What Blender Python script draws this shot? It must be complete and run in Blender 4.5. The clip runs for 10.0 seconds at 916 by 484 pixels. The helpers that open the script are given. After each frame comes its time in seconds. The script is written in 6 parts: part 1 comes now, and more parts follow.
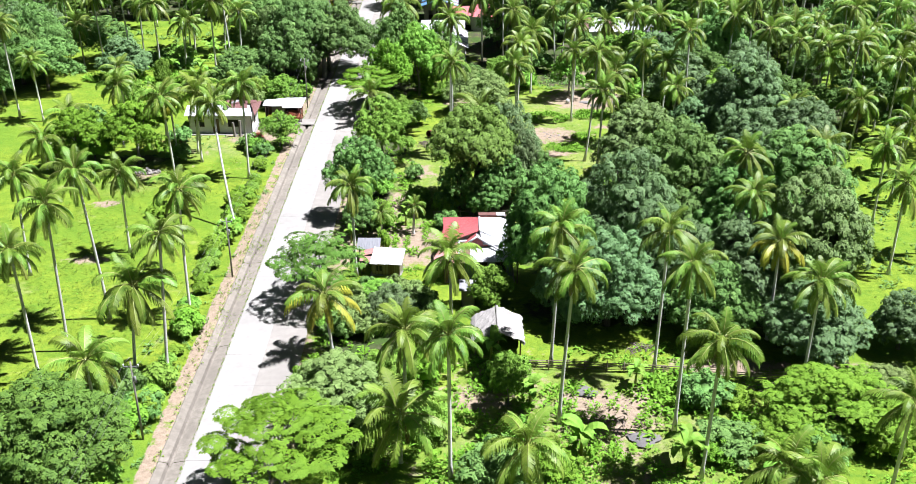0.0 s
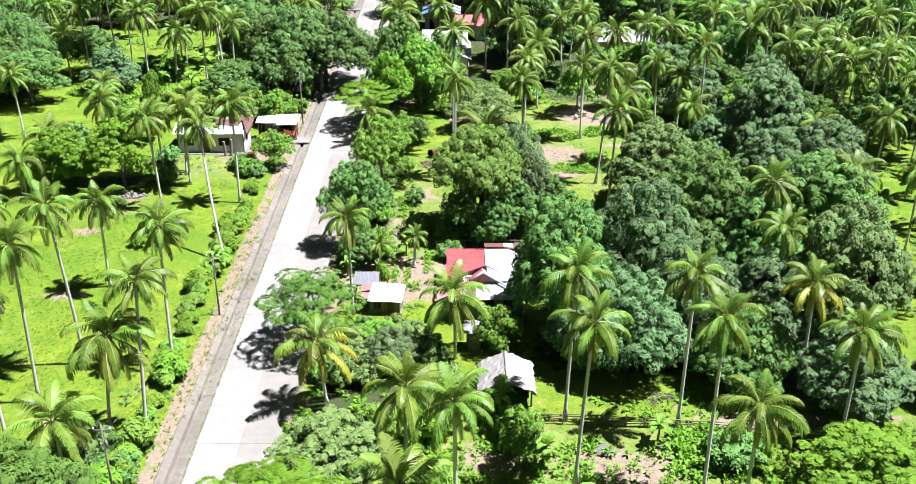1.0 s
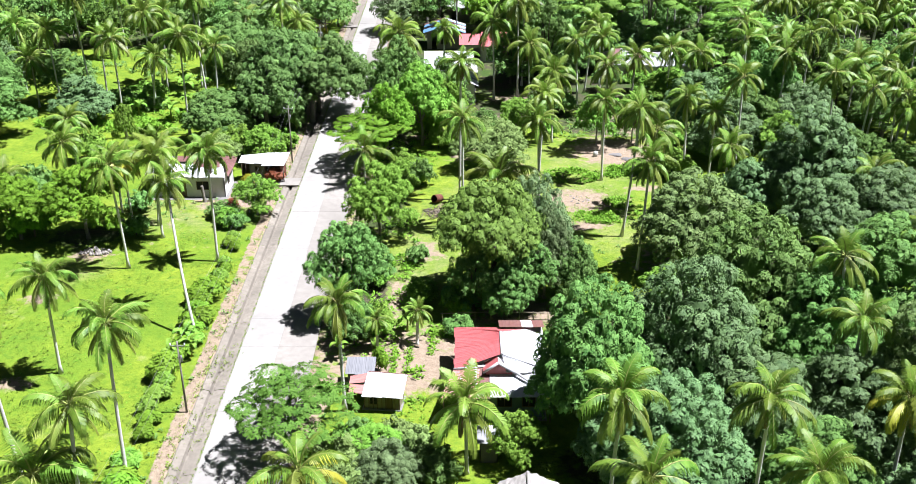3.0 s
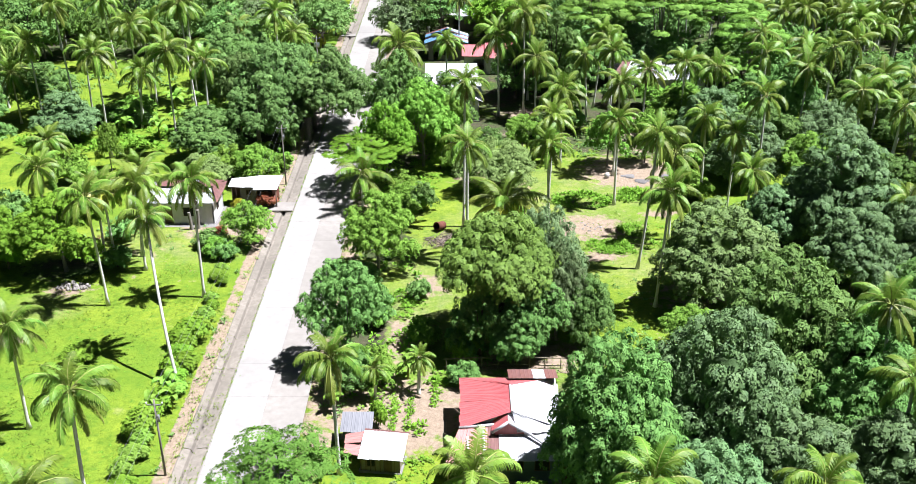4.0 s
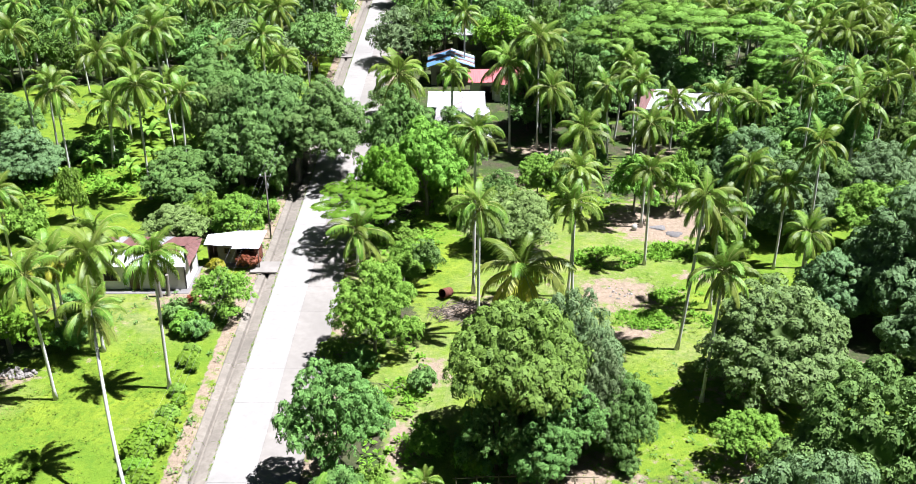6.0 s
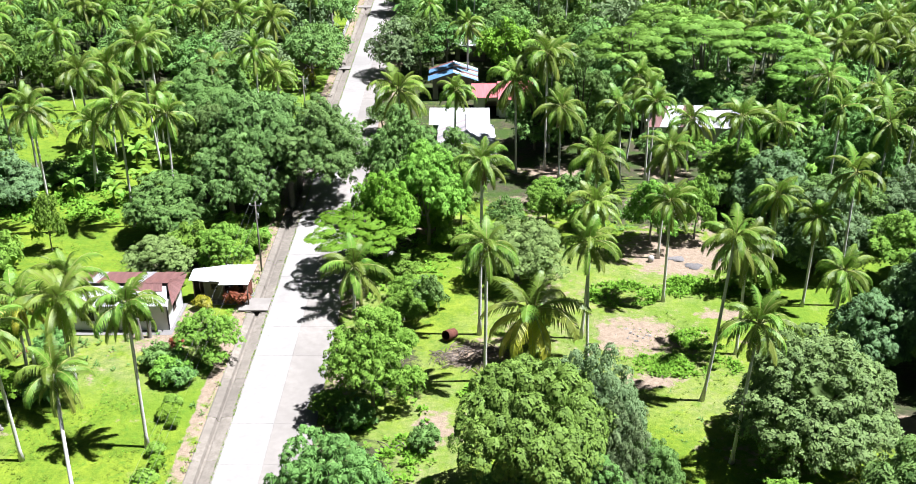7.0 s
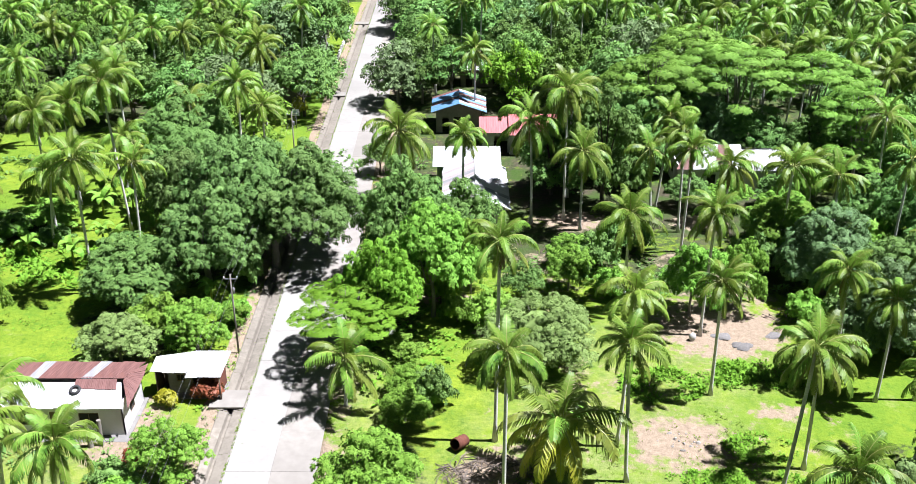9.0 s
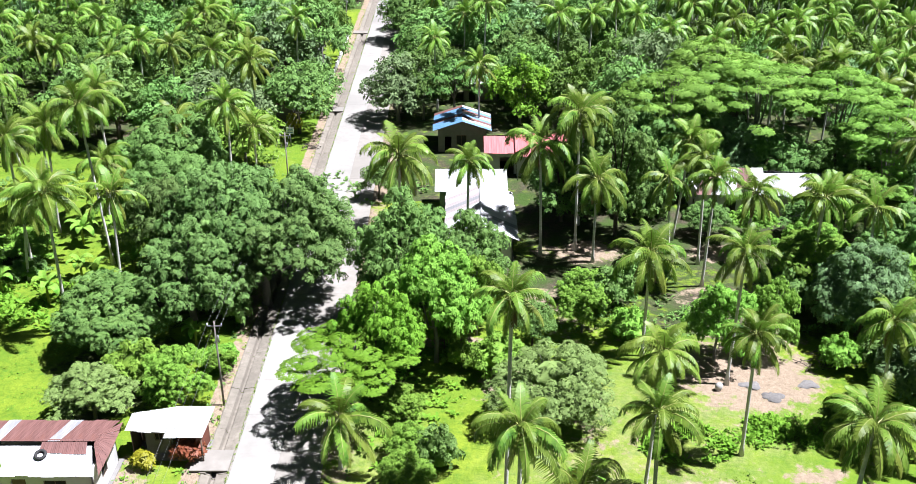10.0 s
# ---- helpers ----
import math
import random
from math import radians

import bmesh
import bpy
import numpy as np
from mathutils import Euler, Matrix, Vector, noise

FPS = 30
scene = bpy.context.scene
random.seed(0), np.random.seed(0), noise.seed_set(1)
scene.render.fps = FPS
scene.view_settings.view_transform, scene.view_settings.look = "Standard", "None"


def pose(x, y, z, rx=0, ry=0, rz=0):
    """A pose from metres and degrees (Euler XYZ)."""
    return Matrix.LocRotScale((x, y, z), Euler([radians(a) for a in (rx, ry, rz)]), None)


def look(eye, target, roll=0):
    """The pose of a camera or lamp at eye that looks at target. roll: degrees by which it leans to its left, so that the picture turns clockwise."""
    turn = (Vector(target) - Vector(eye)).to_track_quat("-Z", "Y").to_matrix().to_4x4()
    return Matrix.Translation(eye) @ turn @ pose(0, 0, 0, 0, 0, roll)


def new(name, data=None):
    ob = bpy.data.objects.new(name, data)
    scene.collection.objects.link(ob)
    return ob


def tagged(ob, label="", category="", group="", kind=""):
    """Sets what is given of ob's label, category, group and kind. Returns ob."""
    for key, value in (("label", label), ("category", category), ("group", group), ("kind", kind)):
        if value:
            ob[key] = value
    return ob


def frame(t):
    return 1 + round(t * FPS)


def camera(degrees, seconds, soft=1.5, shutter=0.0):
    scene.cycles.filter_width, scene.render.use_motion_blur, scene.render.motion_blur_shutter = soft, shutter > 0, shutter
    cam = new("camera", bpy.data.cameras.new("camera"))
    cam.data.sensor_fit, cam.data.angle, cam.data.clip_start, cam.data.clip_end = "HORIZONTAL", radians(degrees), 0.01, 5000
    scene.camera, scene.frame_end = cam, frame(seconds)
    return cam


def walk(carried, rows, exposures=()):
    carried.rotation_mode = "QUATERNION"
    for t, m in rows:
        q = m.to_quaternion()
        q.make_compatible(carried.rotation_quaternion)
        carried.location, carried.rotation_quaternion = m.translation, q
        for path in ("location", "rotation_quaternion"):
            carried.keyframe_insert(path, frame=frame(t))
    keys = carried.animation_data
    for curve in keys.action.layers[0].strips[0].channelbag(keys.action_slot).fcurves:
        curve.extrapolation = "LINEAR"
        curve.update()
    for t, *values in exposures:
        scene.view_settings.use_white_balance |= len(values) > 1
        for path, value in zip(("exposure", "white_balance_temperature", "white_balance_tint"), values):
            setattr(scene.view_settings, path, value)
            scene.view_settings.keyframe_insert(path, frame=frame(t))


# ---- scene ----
import itertools

# ---------------------------------------------------------------- camera
cam = camera(49.8, 10.0, soft=0.85)
EYE_START = Vector((0.0, 0.0, 42.4))
EYE_SPEED = Vector((-0.3917, 7.229, -0.0807))
ROWS = [0.5 * i for i in range(21)]
walk(cam, [(t, pose(*(EYE_START + EYE_SPEED * t), 90 - 25.58, 0, 0)) for t in ROWS], [(0.0, 1.725, 5920, 15.0), (10.0, 1.725, 5920, 15.0)])

# ---------------------------------------------------------------- sky and sun
SUN_HEIGHT = radians(66)
sky_world = bpy.data.worlds.new("sky")
sky_world.use_nodes = True
nt = sky_world.node_tree
sky_tex = nt.nodes.new("ShaderNodeTexSky")
sky_tex.sky_type, sky_tex.sun_disc = "NISHITA", False
sky_tex.sun_elevation, sky_tex.sun_rotation = SUN_HEIGHT, radians(90)
nt.links.new(sky_tex.outputs[0], nt.nodes["Background"].inputs["Color"])
nt.nodes["Background"].inputs["Strength"].default_value = 0.0064
scene.world = sky_world
sun_data = bpy.data.lights.new("sun", "SUN")
sun_data.energy, sun_data.angle, sun_data.color = 5.0, radians(0.53), (1.0, 0.97, 0.95)
sun = new("sun", sun_data)
sun.matrix_world = look((60 * math.cos(SUN_HEIGHT), 0.0, 60 * math.sin(SUN_HEIGHT)), (0, 0, 0))

# ---------------------------------------------------------------- materials
def nodes_of(name):
    m = bpy.data.materials.new(name)
    m.use_nodes = True
    t = m.node_tree
    return m, t, t.nodes["Principled BSDF"], t.nodes["Material Output"]


def add(t, kind, **values):
    n = t.nodes.new("ShaderNode" + kind)
    for k, v in values.items():
        if k == "blend_type":
            n.blend_type = v
        elif k == "data_type":
            n.data_type = v
        elif k == "operation":
            n.operation = v
        else:
            n.inputs[k].default_value = v
    return n


def rgb(c):
    return (c[0], c[1], c[2], 1.0)


def blend(t, fac, a, b, kind="MIX"):
    n = t.nodes.new("ShaderNodeMix")
    n.data_type, n.blend_type = "RGBA", kind
    for sock, v in ((n.inputs[0], fac), (n.inputs[6], a), (n.inputs[7], b)):
        if isinstance(v, (int, float)):
            sock.default_value = v
        elif isinstance(v, tuple):
            sock.default_value = rgb(v)
        else:
            t.links.new(v, sock)
    return n.outputs[2]


def ramp(t, value, low, high):
    n = t.nodes.new("ShaderNodeMapRange")
    n.inputs[1].default_value, n.inputs[2].default_value = low, high
    t.links.new(value, n.inputs[0])
    return n.outputs[0]


def noise_of(t, scale, detail=4.0, rough=0.6, world=False, stretch=None):
    tc = t.nodes.new("ShaderNodeNewGeometry" if world else "ShaderNodeTexCoord")
    out = tc.outputs["Position" if world else "Object"]
    if stretch:
        mp = t.nodes.new("ShaderNodeMapping")
        mp.inputs["Scale"].default_value = stretch
        t.links.new(out, mp.inputs["Vector"])
        out = mp.outputs[0]
    n = add(t, "TexNoise", Scale=scale, Detail=detail, Roughness=rough)
    t.links.new(out, n.inputs["Vector"])
    return n.outputs["Fac"]


def bump(t, p, value, strength, depth):
    b = add(t, "Bump", Strength=strength, Distance=depth)
    t.links.new(value, b.inputs["Height"])
    t.links.new(b.outputs[0], p.inputs["Normal"])


def plain(name, col, col2, rough=0.7, metal=0.0, grain=3.0, large=0.35, relief=0.02, stretch=None, world=False, per_piece=0.12, spec=0.4):
    """A surface with two scales of variation, a little relief and a tone of its own for each piece."""
    m, t, p, _ = nodes_of(name)
    fine = noise_of(t, grain, 6, 0.65, world, stretch)
    wide = noise_of(t, large, 3, 0.55, world)
    c = blend(t, ramp(t, fine, 0.3, 0.7), col, col2)
    c = blend(t, ramp(t, wide, 0.35, 0.75), c, tuple(0.5 * (a + b) * 0.75 for a, b in zip(col, col2)))
    info = t.nodes.new("ShaderNodeObjectInfo")
    hsv = add(t, "HueSaturation")
    t.links.new(c, hsv.inputs["Color"])
    mr = t.nodes.new("ShaderNodeMapRange")
    mr.inputs[3].default_value, mr.inputs[4].default_value = 1 - per_piece, 1 + per_piece
    t.links.new(info.outputs["Random"], mr.inputs[0])
    t.links.new(mr.outputs[0], hsv.inputs["Value"])
    t.links.new(hsv.outputs[0], p.inputs["Base Color"])
    p.inputs["Roughness"].default_value, p.inputs["Metallic"].default_value = rough, metal
    p.inputs["Specular IOR Level"].default_value = spec
    if relief:
        bump(t, p, fine, 0.6, relief)
    return m


def foliage(name, dark, light, rough=0.45, through_light=0.3, spec=0.4, tree_shift=0.03, clump=0.5, spread=(0.84, 1.18), relief=0.06):
    """Leaves: each leaf and each plant has its own tone; part of the light passes through the blade."""
    m, t, p, out = nodes_of(name)
    geo, info = t.nodes.new("ShaderNodeNewGeometry"), t.nodes.new("ShaderNodeObjectInfo")
    low, high = (tuple(a + k * (b - a) for a, b in zip(dark, light)) for k in (0.36, 0.76))
    c = blend(t, geo.outputs["Random Per Island"], low, high)
    wide = noise_of(t, clump, 2, 0.5)
    c = blend(t, ramp(t, wide, 0.35, 0.7), c, tuple(0.6 * a + 0.4 * b for a, b in zip(dark, light)))
    # flushes of younger and older leaves
    c = blend(t, ramp(t, noise_of(t, 1.3, 3, 0.6), 0.54, 0.70), c, tuple(0.9 * a for a in dark))
    hsv = add(t, "HueSaturation")
    t.links.new(c, hsv.inputs["Color"])
    for sock, lo, hi in (("Hue", 0.5 - tree_shift, 0.5 + tree_shift), ("Value", *spread)):
        mr = t.nodes.new("ShaderNodeMapRange")
        mr.inputs[3].default_value, mr.inputs[4].default_value = lo, hi
        t.links.new(info.outputs["Random"], mr.inputs[0])
        t.links.new(mr.outputs[0], hsv.inputs[sock])
    t.links.new(hsv.outputs[0], p.inputs["Base Color"])
    bump(t, p, noise_of(t, 4.0, 4, 0.7), 0.7, relief)
    p.inputs["Roughness"].default_value = rough
    p.inputs["Specular IOR Level"].default_value = spec
    if through_light:
        tr = t.nodes.new("ShaderNodeBsdfTranslucent")
        warm = blend(t, 0.4, hsv.outputs[0], (0.15, 0.25, 0.03))
        t.links.new(warm, tr.inputs["Color"])
        mx = t.nodes.new("ShaderNodeMixShader")
        mx.inputs[0].default_value = through_light
        t.links.new(p.outputs[0], mx.inputs[1])
        t.links.new(tr.outputs[0], mx.inputs[2])
        t.links.new(mx.outputs[0], out.inputs["Surface"])
    return m


PALM_LEAF = foliage("palm_leaf", (0.046, 0.112, 0.012), (0.212, 0.315, 0.04), 0.45, 0.26, 0.26, 0.018, 0.5, (0.74, 1.3), 0.04)
PALM_FRESH = foliage("palm_leaf_fresh", (0.085, 0.17, 0.018), (0.26, 0.36, 0.05), 0.45, 0.3, 0.35, 0.014, 0.5, (0.85, 1.2), 0.04)
PALM_OLD = foliage("palm_leaf_old", (0.11, 0.16, 0.02), (0.26, 0.31, 0.05), 0.4, 0.25, 0.45, 0.014, 0.5, (0.7, 1.2), 0.05)
PALM_GOLD = foliage("palm_leaf_golden", (0.25, 0.255, 0.016), (0.42, 0.41, 0.045), 0.45, 0.28, 0.4, 0.012, 0.5, (0.75, 1.2), 0.05)
PALM_DRY = foliage("palm_leaf_dry", (0.1122, 0.066, 0.0371), (0.2112, 0.1452, 0.0907), 0.7, 0.15, 0.2, 0.01)
PALM_RIB = plain("palm_midrib", (0.19, 0.23, 0.05), (0.27, 0.29, 0.08), 0.5, 0, 3.0, 0.6, 0)
MANGO_LEAF = foliage("mango_leaf", (0.062, 0.132, 0.046), (0.168, 0.272, 0.098), 0.62, 0.14, 0.22, 0.012)
MANGO_WARM = foliage("mango_leaf_young", (0.08, 0.15, 0.038), (0.19, 0.28, 0.085), 0.65, 0.1, 0.2, 0.012)
GREY_LEAF = foliage("grey_green_leaf", (0.074, 0.125, 0.046), (0.165, 0.235, 0.095), 0.7, 0.1, 0.18, 0.012)
BROAD_LEAF = foliage("broad_leaf", (0.06, 0.15, 0.03), (0.18, 0.305, 0.074), 0.7, 0.18, 0.18, 0.012)
LIGHT_LEAF = foliage("light_leaf", (0.09, 0.215, 0.018), (0.22, 0.37, 0.052), 0.7, 0.2, 0.18, 0.012)
DARK_LEAF = foliage("glossy_dark_leaf", (0.034, 0.08, 0.012), (0.125, 0.21, 0.028), 0.7, 0.08, 0.18, 0.01)
ARCHING_LEAF = foliage("arching_tree_leaf", (0.056, 0.125, 0.027), (0.155, 0.25, 0.066), 0.7, 0.12, 0.18, 0.012)
MANGO_DEEP = foliage("mango_leaf_yellowish", (0.075, 0.148, 0.017), (0.17, 0.272, 0.045), 0.65, 0.08, 0.2, 0.012)
DEEP_LEAF = foliage("deep_green_leaf", (0.04, 0.105, 0.018), (0.135, 0.235, 0.05), 0.7, 0.1, 0.18, 0.014)
OLIVE_LEAF = foliage("olive_leaf", (0.095, 0.155, 0.034), (0.215, 0.295, 0.09), 0.7, 0.15, 0.18, 0.012)
LIME_LEAF = foliage("lime_leaf", (0.078, 0.178, 0.008), (0.165, 0.285, 0.02), 0.7, 0.2, 0.18, 0.008)
FEATHER_LEAF = foliage("feather_leaf", (0.055, 0.15, 0.016), (0.145, 0.265, 0.04), 0.7, 0.24, 0.18, 0.012)
ALBIZIA_LEAF = foliage("albizia_leaf", (0.115, 0.255, 0.03), (0.235, 0.39, 0.066), 0.7, 0.24, 0.18, 0.008)
WEED_LEAF = foliage("weed_leaf", (0.095, 0.215, 0.012), (0.20, 0.335, 0.03), 0.7, 0.28, 0.18, 0.015)
GRASS_BLADE = foliage("grass_blade", (0.075, 0.15, 0.012), (0.2, 0.262, 0.03), 0.7, 0.3, 0.18, 0.01)
RED_LEAF = foliage("red_leaf", (0.1508, 0.029, 0.0145), (0.2784, 0.0986, 0.0435), 0.5, 0.3, 0.3, 0.01)
YELLOW_LEAF = foliage("yellow_leaf", (0.232, 0.2436, 0.0064), (0.348, 0.3364, 0.0217), 0.5, 0.3, 0.3, 0.005)
BARK_PALM = plain("palm_bark", (0.43, 0.42, 0.395), (0.62, 0.605, 0.57), 0.85, 0, 2.0, 0.5, 0.03, (1, 1, 6))
BARK = plain("bark", (0.05, 0.04, 0.03), (0.12, 0.10, 0.075), 0.9, 0, 5.0, 0.8, 0.04, (1, 1, 0.3))
BARK_PALE = plain("pale_bark", (0.13, 0.12, 0.10), (0.21, 0.195, 0.165), 0.85, 0, 5.0, 0.8, 0.03)
HUSK = plain("coconut_husk", (0.14, 0.20, 0.02), (0.30, 0.30, 0.04), 0.5, 0, 4.0, 1.0, 0.0)
CONCRETE = plain("road_concrete", (0.205, 0.195, 0.176), (0.28, 0.27, 0.247), 0.85, 0, 1.3, 0.12, 0.004, None, True, 0.012, 0.3)
CONCRETE_TAN = plain("road_concrete_sandy", (0.182, 0.168, 0.146), (0.245, 0.229, 0.203), 0.9, 0, 1.3, 0.12, 0.004, None, True, 0.015, 0.3)
CONCRETE_OLD = plain("drain_concrete", (0.125, 0.109, 0.086), (0.22, 0.197, 0.16), 0.9, 0, 2.0, 0.3, 0.02, None, True, 0.08)
CONCRETE_WALL = plain("block_wall", (0.14, 0.135, 0.125), (0.20, 0.19, 0.18), 0.9, 0, 2.5, 0.5, 0.01)
PAINT_WHITE = plain("white_wall_paint", (0.52, 0.52, 0.51), (0.6, 0.6, 0.585), 0.75, 0, 1.5, 0.4, 0.004)
PAINT_BLUE = plain("blue_green_wall_paint", (0.11, 0.17, 0.18), (0.17, 0.22, 0.23), 0.7, 0, 1.5, 0.4, 0.004)
WOOD_WALL = plain("weathered_board", (0.09, 0.06, 0.04), (0.16, 0.115, 0.075), 0.85, 0, 3.0, 0.6, 0.02, (1, 1, 0.2))
BAMBOO = plain("bamboo", (0.13, 0.11, 0.07), (0.21, 0.18, 0.12), 0.7, 0, 3.0, 0.6, 0.01)
DARK = plain("dark_opening", (0.010, 0.010, 0.011), (0.022, 0.021, 0.02), 0.9, 0, 2, 0.5, 0)
STEEL = plain("galvanised_post", (0.2, 0.2, 0.2), (0.3, 0.3, 0.3), 0.5, 0.6, 4, 0.5, 0)
RUST = plain("rusty_iron", (0.10, 0.03, 0.018), (0.17, 0.06, 0.035), 0.85, 0.1, 4, 0.8, 0.02)
RUBBER = plain("tyre_rubber", (0.015, 0.015, 0.015), (0.03, 0.03, 0.03), 0.8, 0, 4, 0.8, 0)
PLASTIC_WHITE = plain("white_sacking", (0.36, 0.355, 0.34), (0.42, 0.41, 0.40), 0.6, 0, 4, 0.8, 0.01)
STONE = plain("rubble_stone", (0.17, 0.155, 0.135), (0.27, 0.25, 0.225), 0.9, 0, 3, 0.8, 0.03, None, False, 0.25)
ASH = plain("ash", (0.085, 0.08, 0.076), (0.18, 0.17, 0.16), 0.95, 0, 4, 0.8, 0.02)
LITTER = plain("dead_twigs", (0.09, 0.07, 0.055), (0.18, 0.15, 0.12), 0.95, 0, 4, 0.8, 0.02)
THATCH = plain("bleached_thatch", (0.22, 0.205, 0.185), (0.33, 0.315, 0.29), 0.95, 0, 5, 0.8, 0.05, (4, 1, 1))


def roof_metal(name, col, col2, rough=0.45, metal=0.0, rusty=0.0):
    """Corrugated sheet: ribs down the slope, streaks of rust."""
    m, t, p, _ = nodes_of(name)
    tc = t.nodes.new("ShaderNodeTexCoord")
    wave = add(t, "TexWave", Scale=3.2)
    t.links.new(tc.outputs["Object"], wave.inputs["Vector"])
    streak = noise_of(t, 2.2, 5, 0.65, False, (1.0, 0.18, 1.0))
    c = blend(t, ramp(t, streak, 0.35, 0.65), col, col2)
    if rusty:
        r = noise_of(t, 1.1, 6, 0.7, False, (1.0, 0.3, 1.0))
        c = blend(t, ramp(t, r, 0.62 - 0.2 * rusty, 0.72), c, (0.115, 0.04, 0.026))
    info = t.nodes.new("ShaderNodeObjectInfo")
    hsv = add(t, "HueSaturation")
    mr = t.nodes.new("ShaderNodeMapRange")
    mr.inputs[3].default_value, mr.inputs[4].default_value = 0.94, 1.05
    t.links.new(info.outputs["Random"], mr.inputs[0])
    t.links.new(mr.outputs[0], hsv.inputs["Value"])
    t.links.new(c, hsv.inputs["Color"])
    t.links.new(hsv.outputs[0], p.inputs["Base Color"])
    p.inputs["Roughness"].default_value, p.inputs["Metallic"].default_value = rough, metal
    bump(t, p, wave.outputs["Fac"], 0.3, 0.012)
    return m


ROOF_WHITE = roof_metal("galvanised_sheet", (0.36, 0.37, 0.38), (0.46, 0.46, 0.46), 0.5, 0.0, 0.2)
ROOF_RED = roof_metal("red_painted_sheet", (0.35, 0.078, 0.082), (0.40, 0.115, 0.112), 0.5)
ROOF_FADED = roof_metal("faded_red_sheet", (0.33, 0.135, 0.12), (0.40, 0.20, 0.175), 0.6, 0.0, 0.25)
ROOF_RUST = roof_metal("rusted_sheet", (0.092, 0.038, 0.032), (0.15, 0.07, 0.06), 0.75, 0.0, 0.6)
ROOF_BLUE = roof_metal("blue_painted_sheet", (0.05, 0.14, 0.27), (0.12, 0.22, 0.33), 0.5)
ROOF_STREAK = roof_metal("stained_sheet", (0.27, 0.23, 0.225), (0.35, 0.31, 0.305), 0.6, 0.0, 0.25)
ROOF_DULL = roof_metal("dull_grey_sheet", (0.115, 0.118, 0.128), (0.16, 0.162, 0.17), 0.7, 0.0, 0.1)
ROOF_GREY = roof_metal("old_grey_sheet", (0.17, 0.17, 0.178), (0.24, 0.24, 0.245), 0.6, 0.0, 0.1)


def ground_material():
    m, t, p, _ = nodes_of("ground_cover")
    fine, mid = noise_of(t, 2.6, 8, 0.7, True), noise_of(t, 0.45, 5, 0.6, True)
    wide = noise_of(t, 0.07, 4, 0.55, True)
    grass = blend(t, ramp(t, fine, 0.3, 0.72), (0.048, 0.106, 0.007), (0.158, 0.216, 0.016))
    grass = blend(t, ramp(t, mid, 0.4, 0.75), grass, (0.182, 0.238, 0.019))
    grass = blend(t, ramp(t, wide, 0.42, 0.72), grass, (0.084, 0.158, 0.012))
    tuft = noise_of(t, 1.1, 6, 0.75, True)
    grass = blend(t, ramp(t, tuft, 0.53, 0.70), grass, (0.06, 0.135, 0.012))
    grass = blend(t, ramp(t, noise_of(t, 0.22, 5, 0.7, True), 0.60, 0.74), grass, (0.21, 0.225, 0.075))
    dry = t.nodes.new("ShaderNodeAttribute")
    dry.attribute_name = "dry"
    patchy = t.nodes.new("ShaderNodeMath")
    patchy.operation = "MULTIPLY"
    t.links.new(dry.outputs["Fac"], patchy.inputs[0])
    t.links.new(ramp(t, noise_of(t, 0.6, 7, 0.75, True), 0.36, 0.62), patchy.inputs[1])
    grass = blend(t, patchy.outputs[0], grass, blend(t, ramp(t, fine, 0.3, 0.7), (0.12, 0.145, 0.045), (0.245, 0.235, 0.115)))
    soil = blend(t, ramp(t, fine, 0.3, 0.7), (0.162, 0.124, 0.086), (0.275, 0.216, 0.155))
    # dead leaves, with the shade below the crowns put into their dark colour
    shady_litter = blend(t, ramp(t, fine, 0.35, 0.7), (0.028, 0.03, 0.016), (0.09, 0.072, 0.048))
    shady_litter = blend(t, ramp(t, mid, 0.38, 0.62), shady_litter, (0.036, 0.066, 0.012))
    for name, over in (("shady_litter", shady_litter), ("soil", soil)):
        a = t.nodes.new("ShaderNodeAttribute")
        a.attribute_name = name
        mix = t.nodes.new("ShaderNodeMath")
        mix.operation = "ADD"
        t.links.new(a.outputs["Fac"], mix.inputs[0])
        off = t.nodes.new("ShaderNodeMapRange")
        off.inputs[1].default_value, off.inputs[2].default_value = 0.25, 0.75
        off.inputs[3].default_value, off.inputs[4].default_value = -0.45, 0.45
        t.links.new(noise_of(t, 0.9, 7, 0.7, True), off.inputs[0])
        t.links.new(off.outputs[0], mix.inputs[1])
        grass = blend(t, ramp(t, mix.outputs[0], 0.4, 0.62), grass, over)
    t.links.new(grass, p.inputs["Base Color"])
    p.inputs["Roughness"].default_value = 0.95
    p.inputs["Specular IOR Level"].default_value = 0.15
    bump(t, p, tuft, 1.0, 0.22)
    return m


GROUND = ground_material()


# ---------------------------------------------------------------- helpers for meshes
def part(name, bm, material, parent, label=""):
    """Links a bmesh as one mesh object under a thing or a part."""
    me = bpy.data.meshes.new(name)
    bm.to_mesh(me)
    bm.free()
    return part_mesh(name, me, material, parent, label)


def part_mesh(name, me, material, parent, label=""):
    if material and not me.materials:
        me.materials.append(material)
    ob = new(name, me)
    ob.parent = parent
    if label:
        ob["label"] = label
    return ob


def thing(name, m, label, category, group="", kind=""):
    ob = new(name)
    ob.empty_display_size = 0.3
    ob.matrix_world = m
    return tagged(ob, label, category, group, kind)


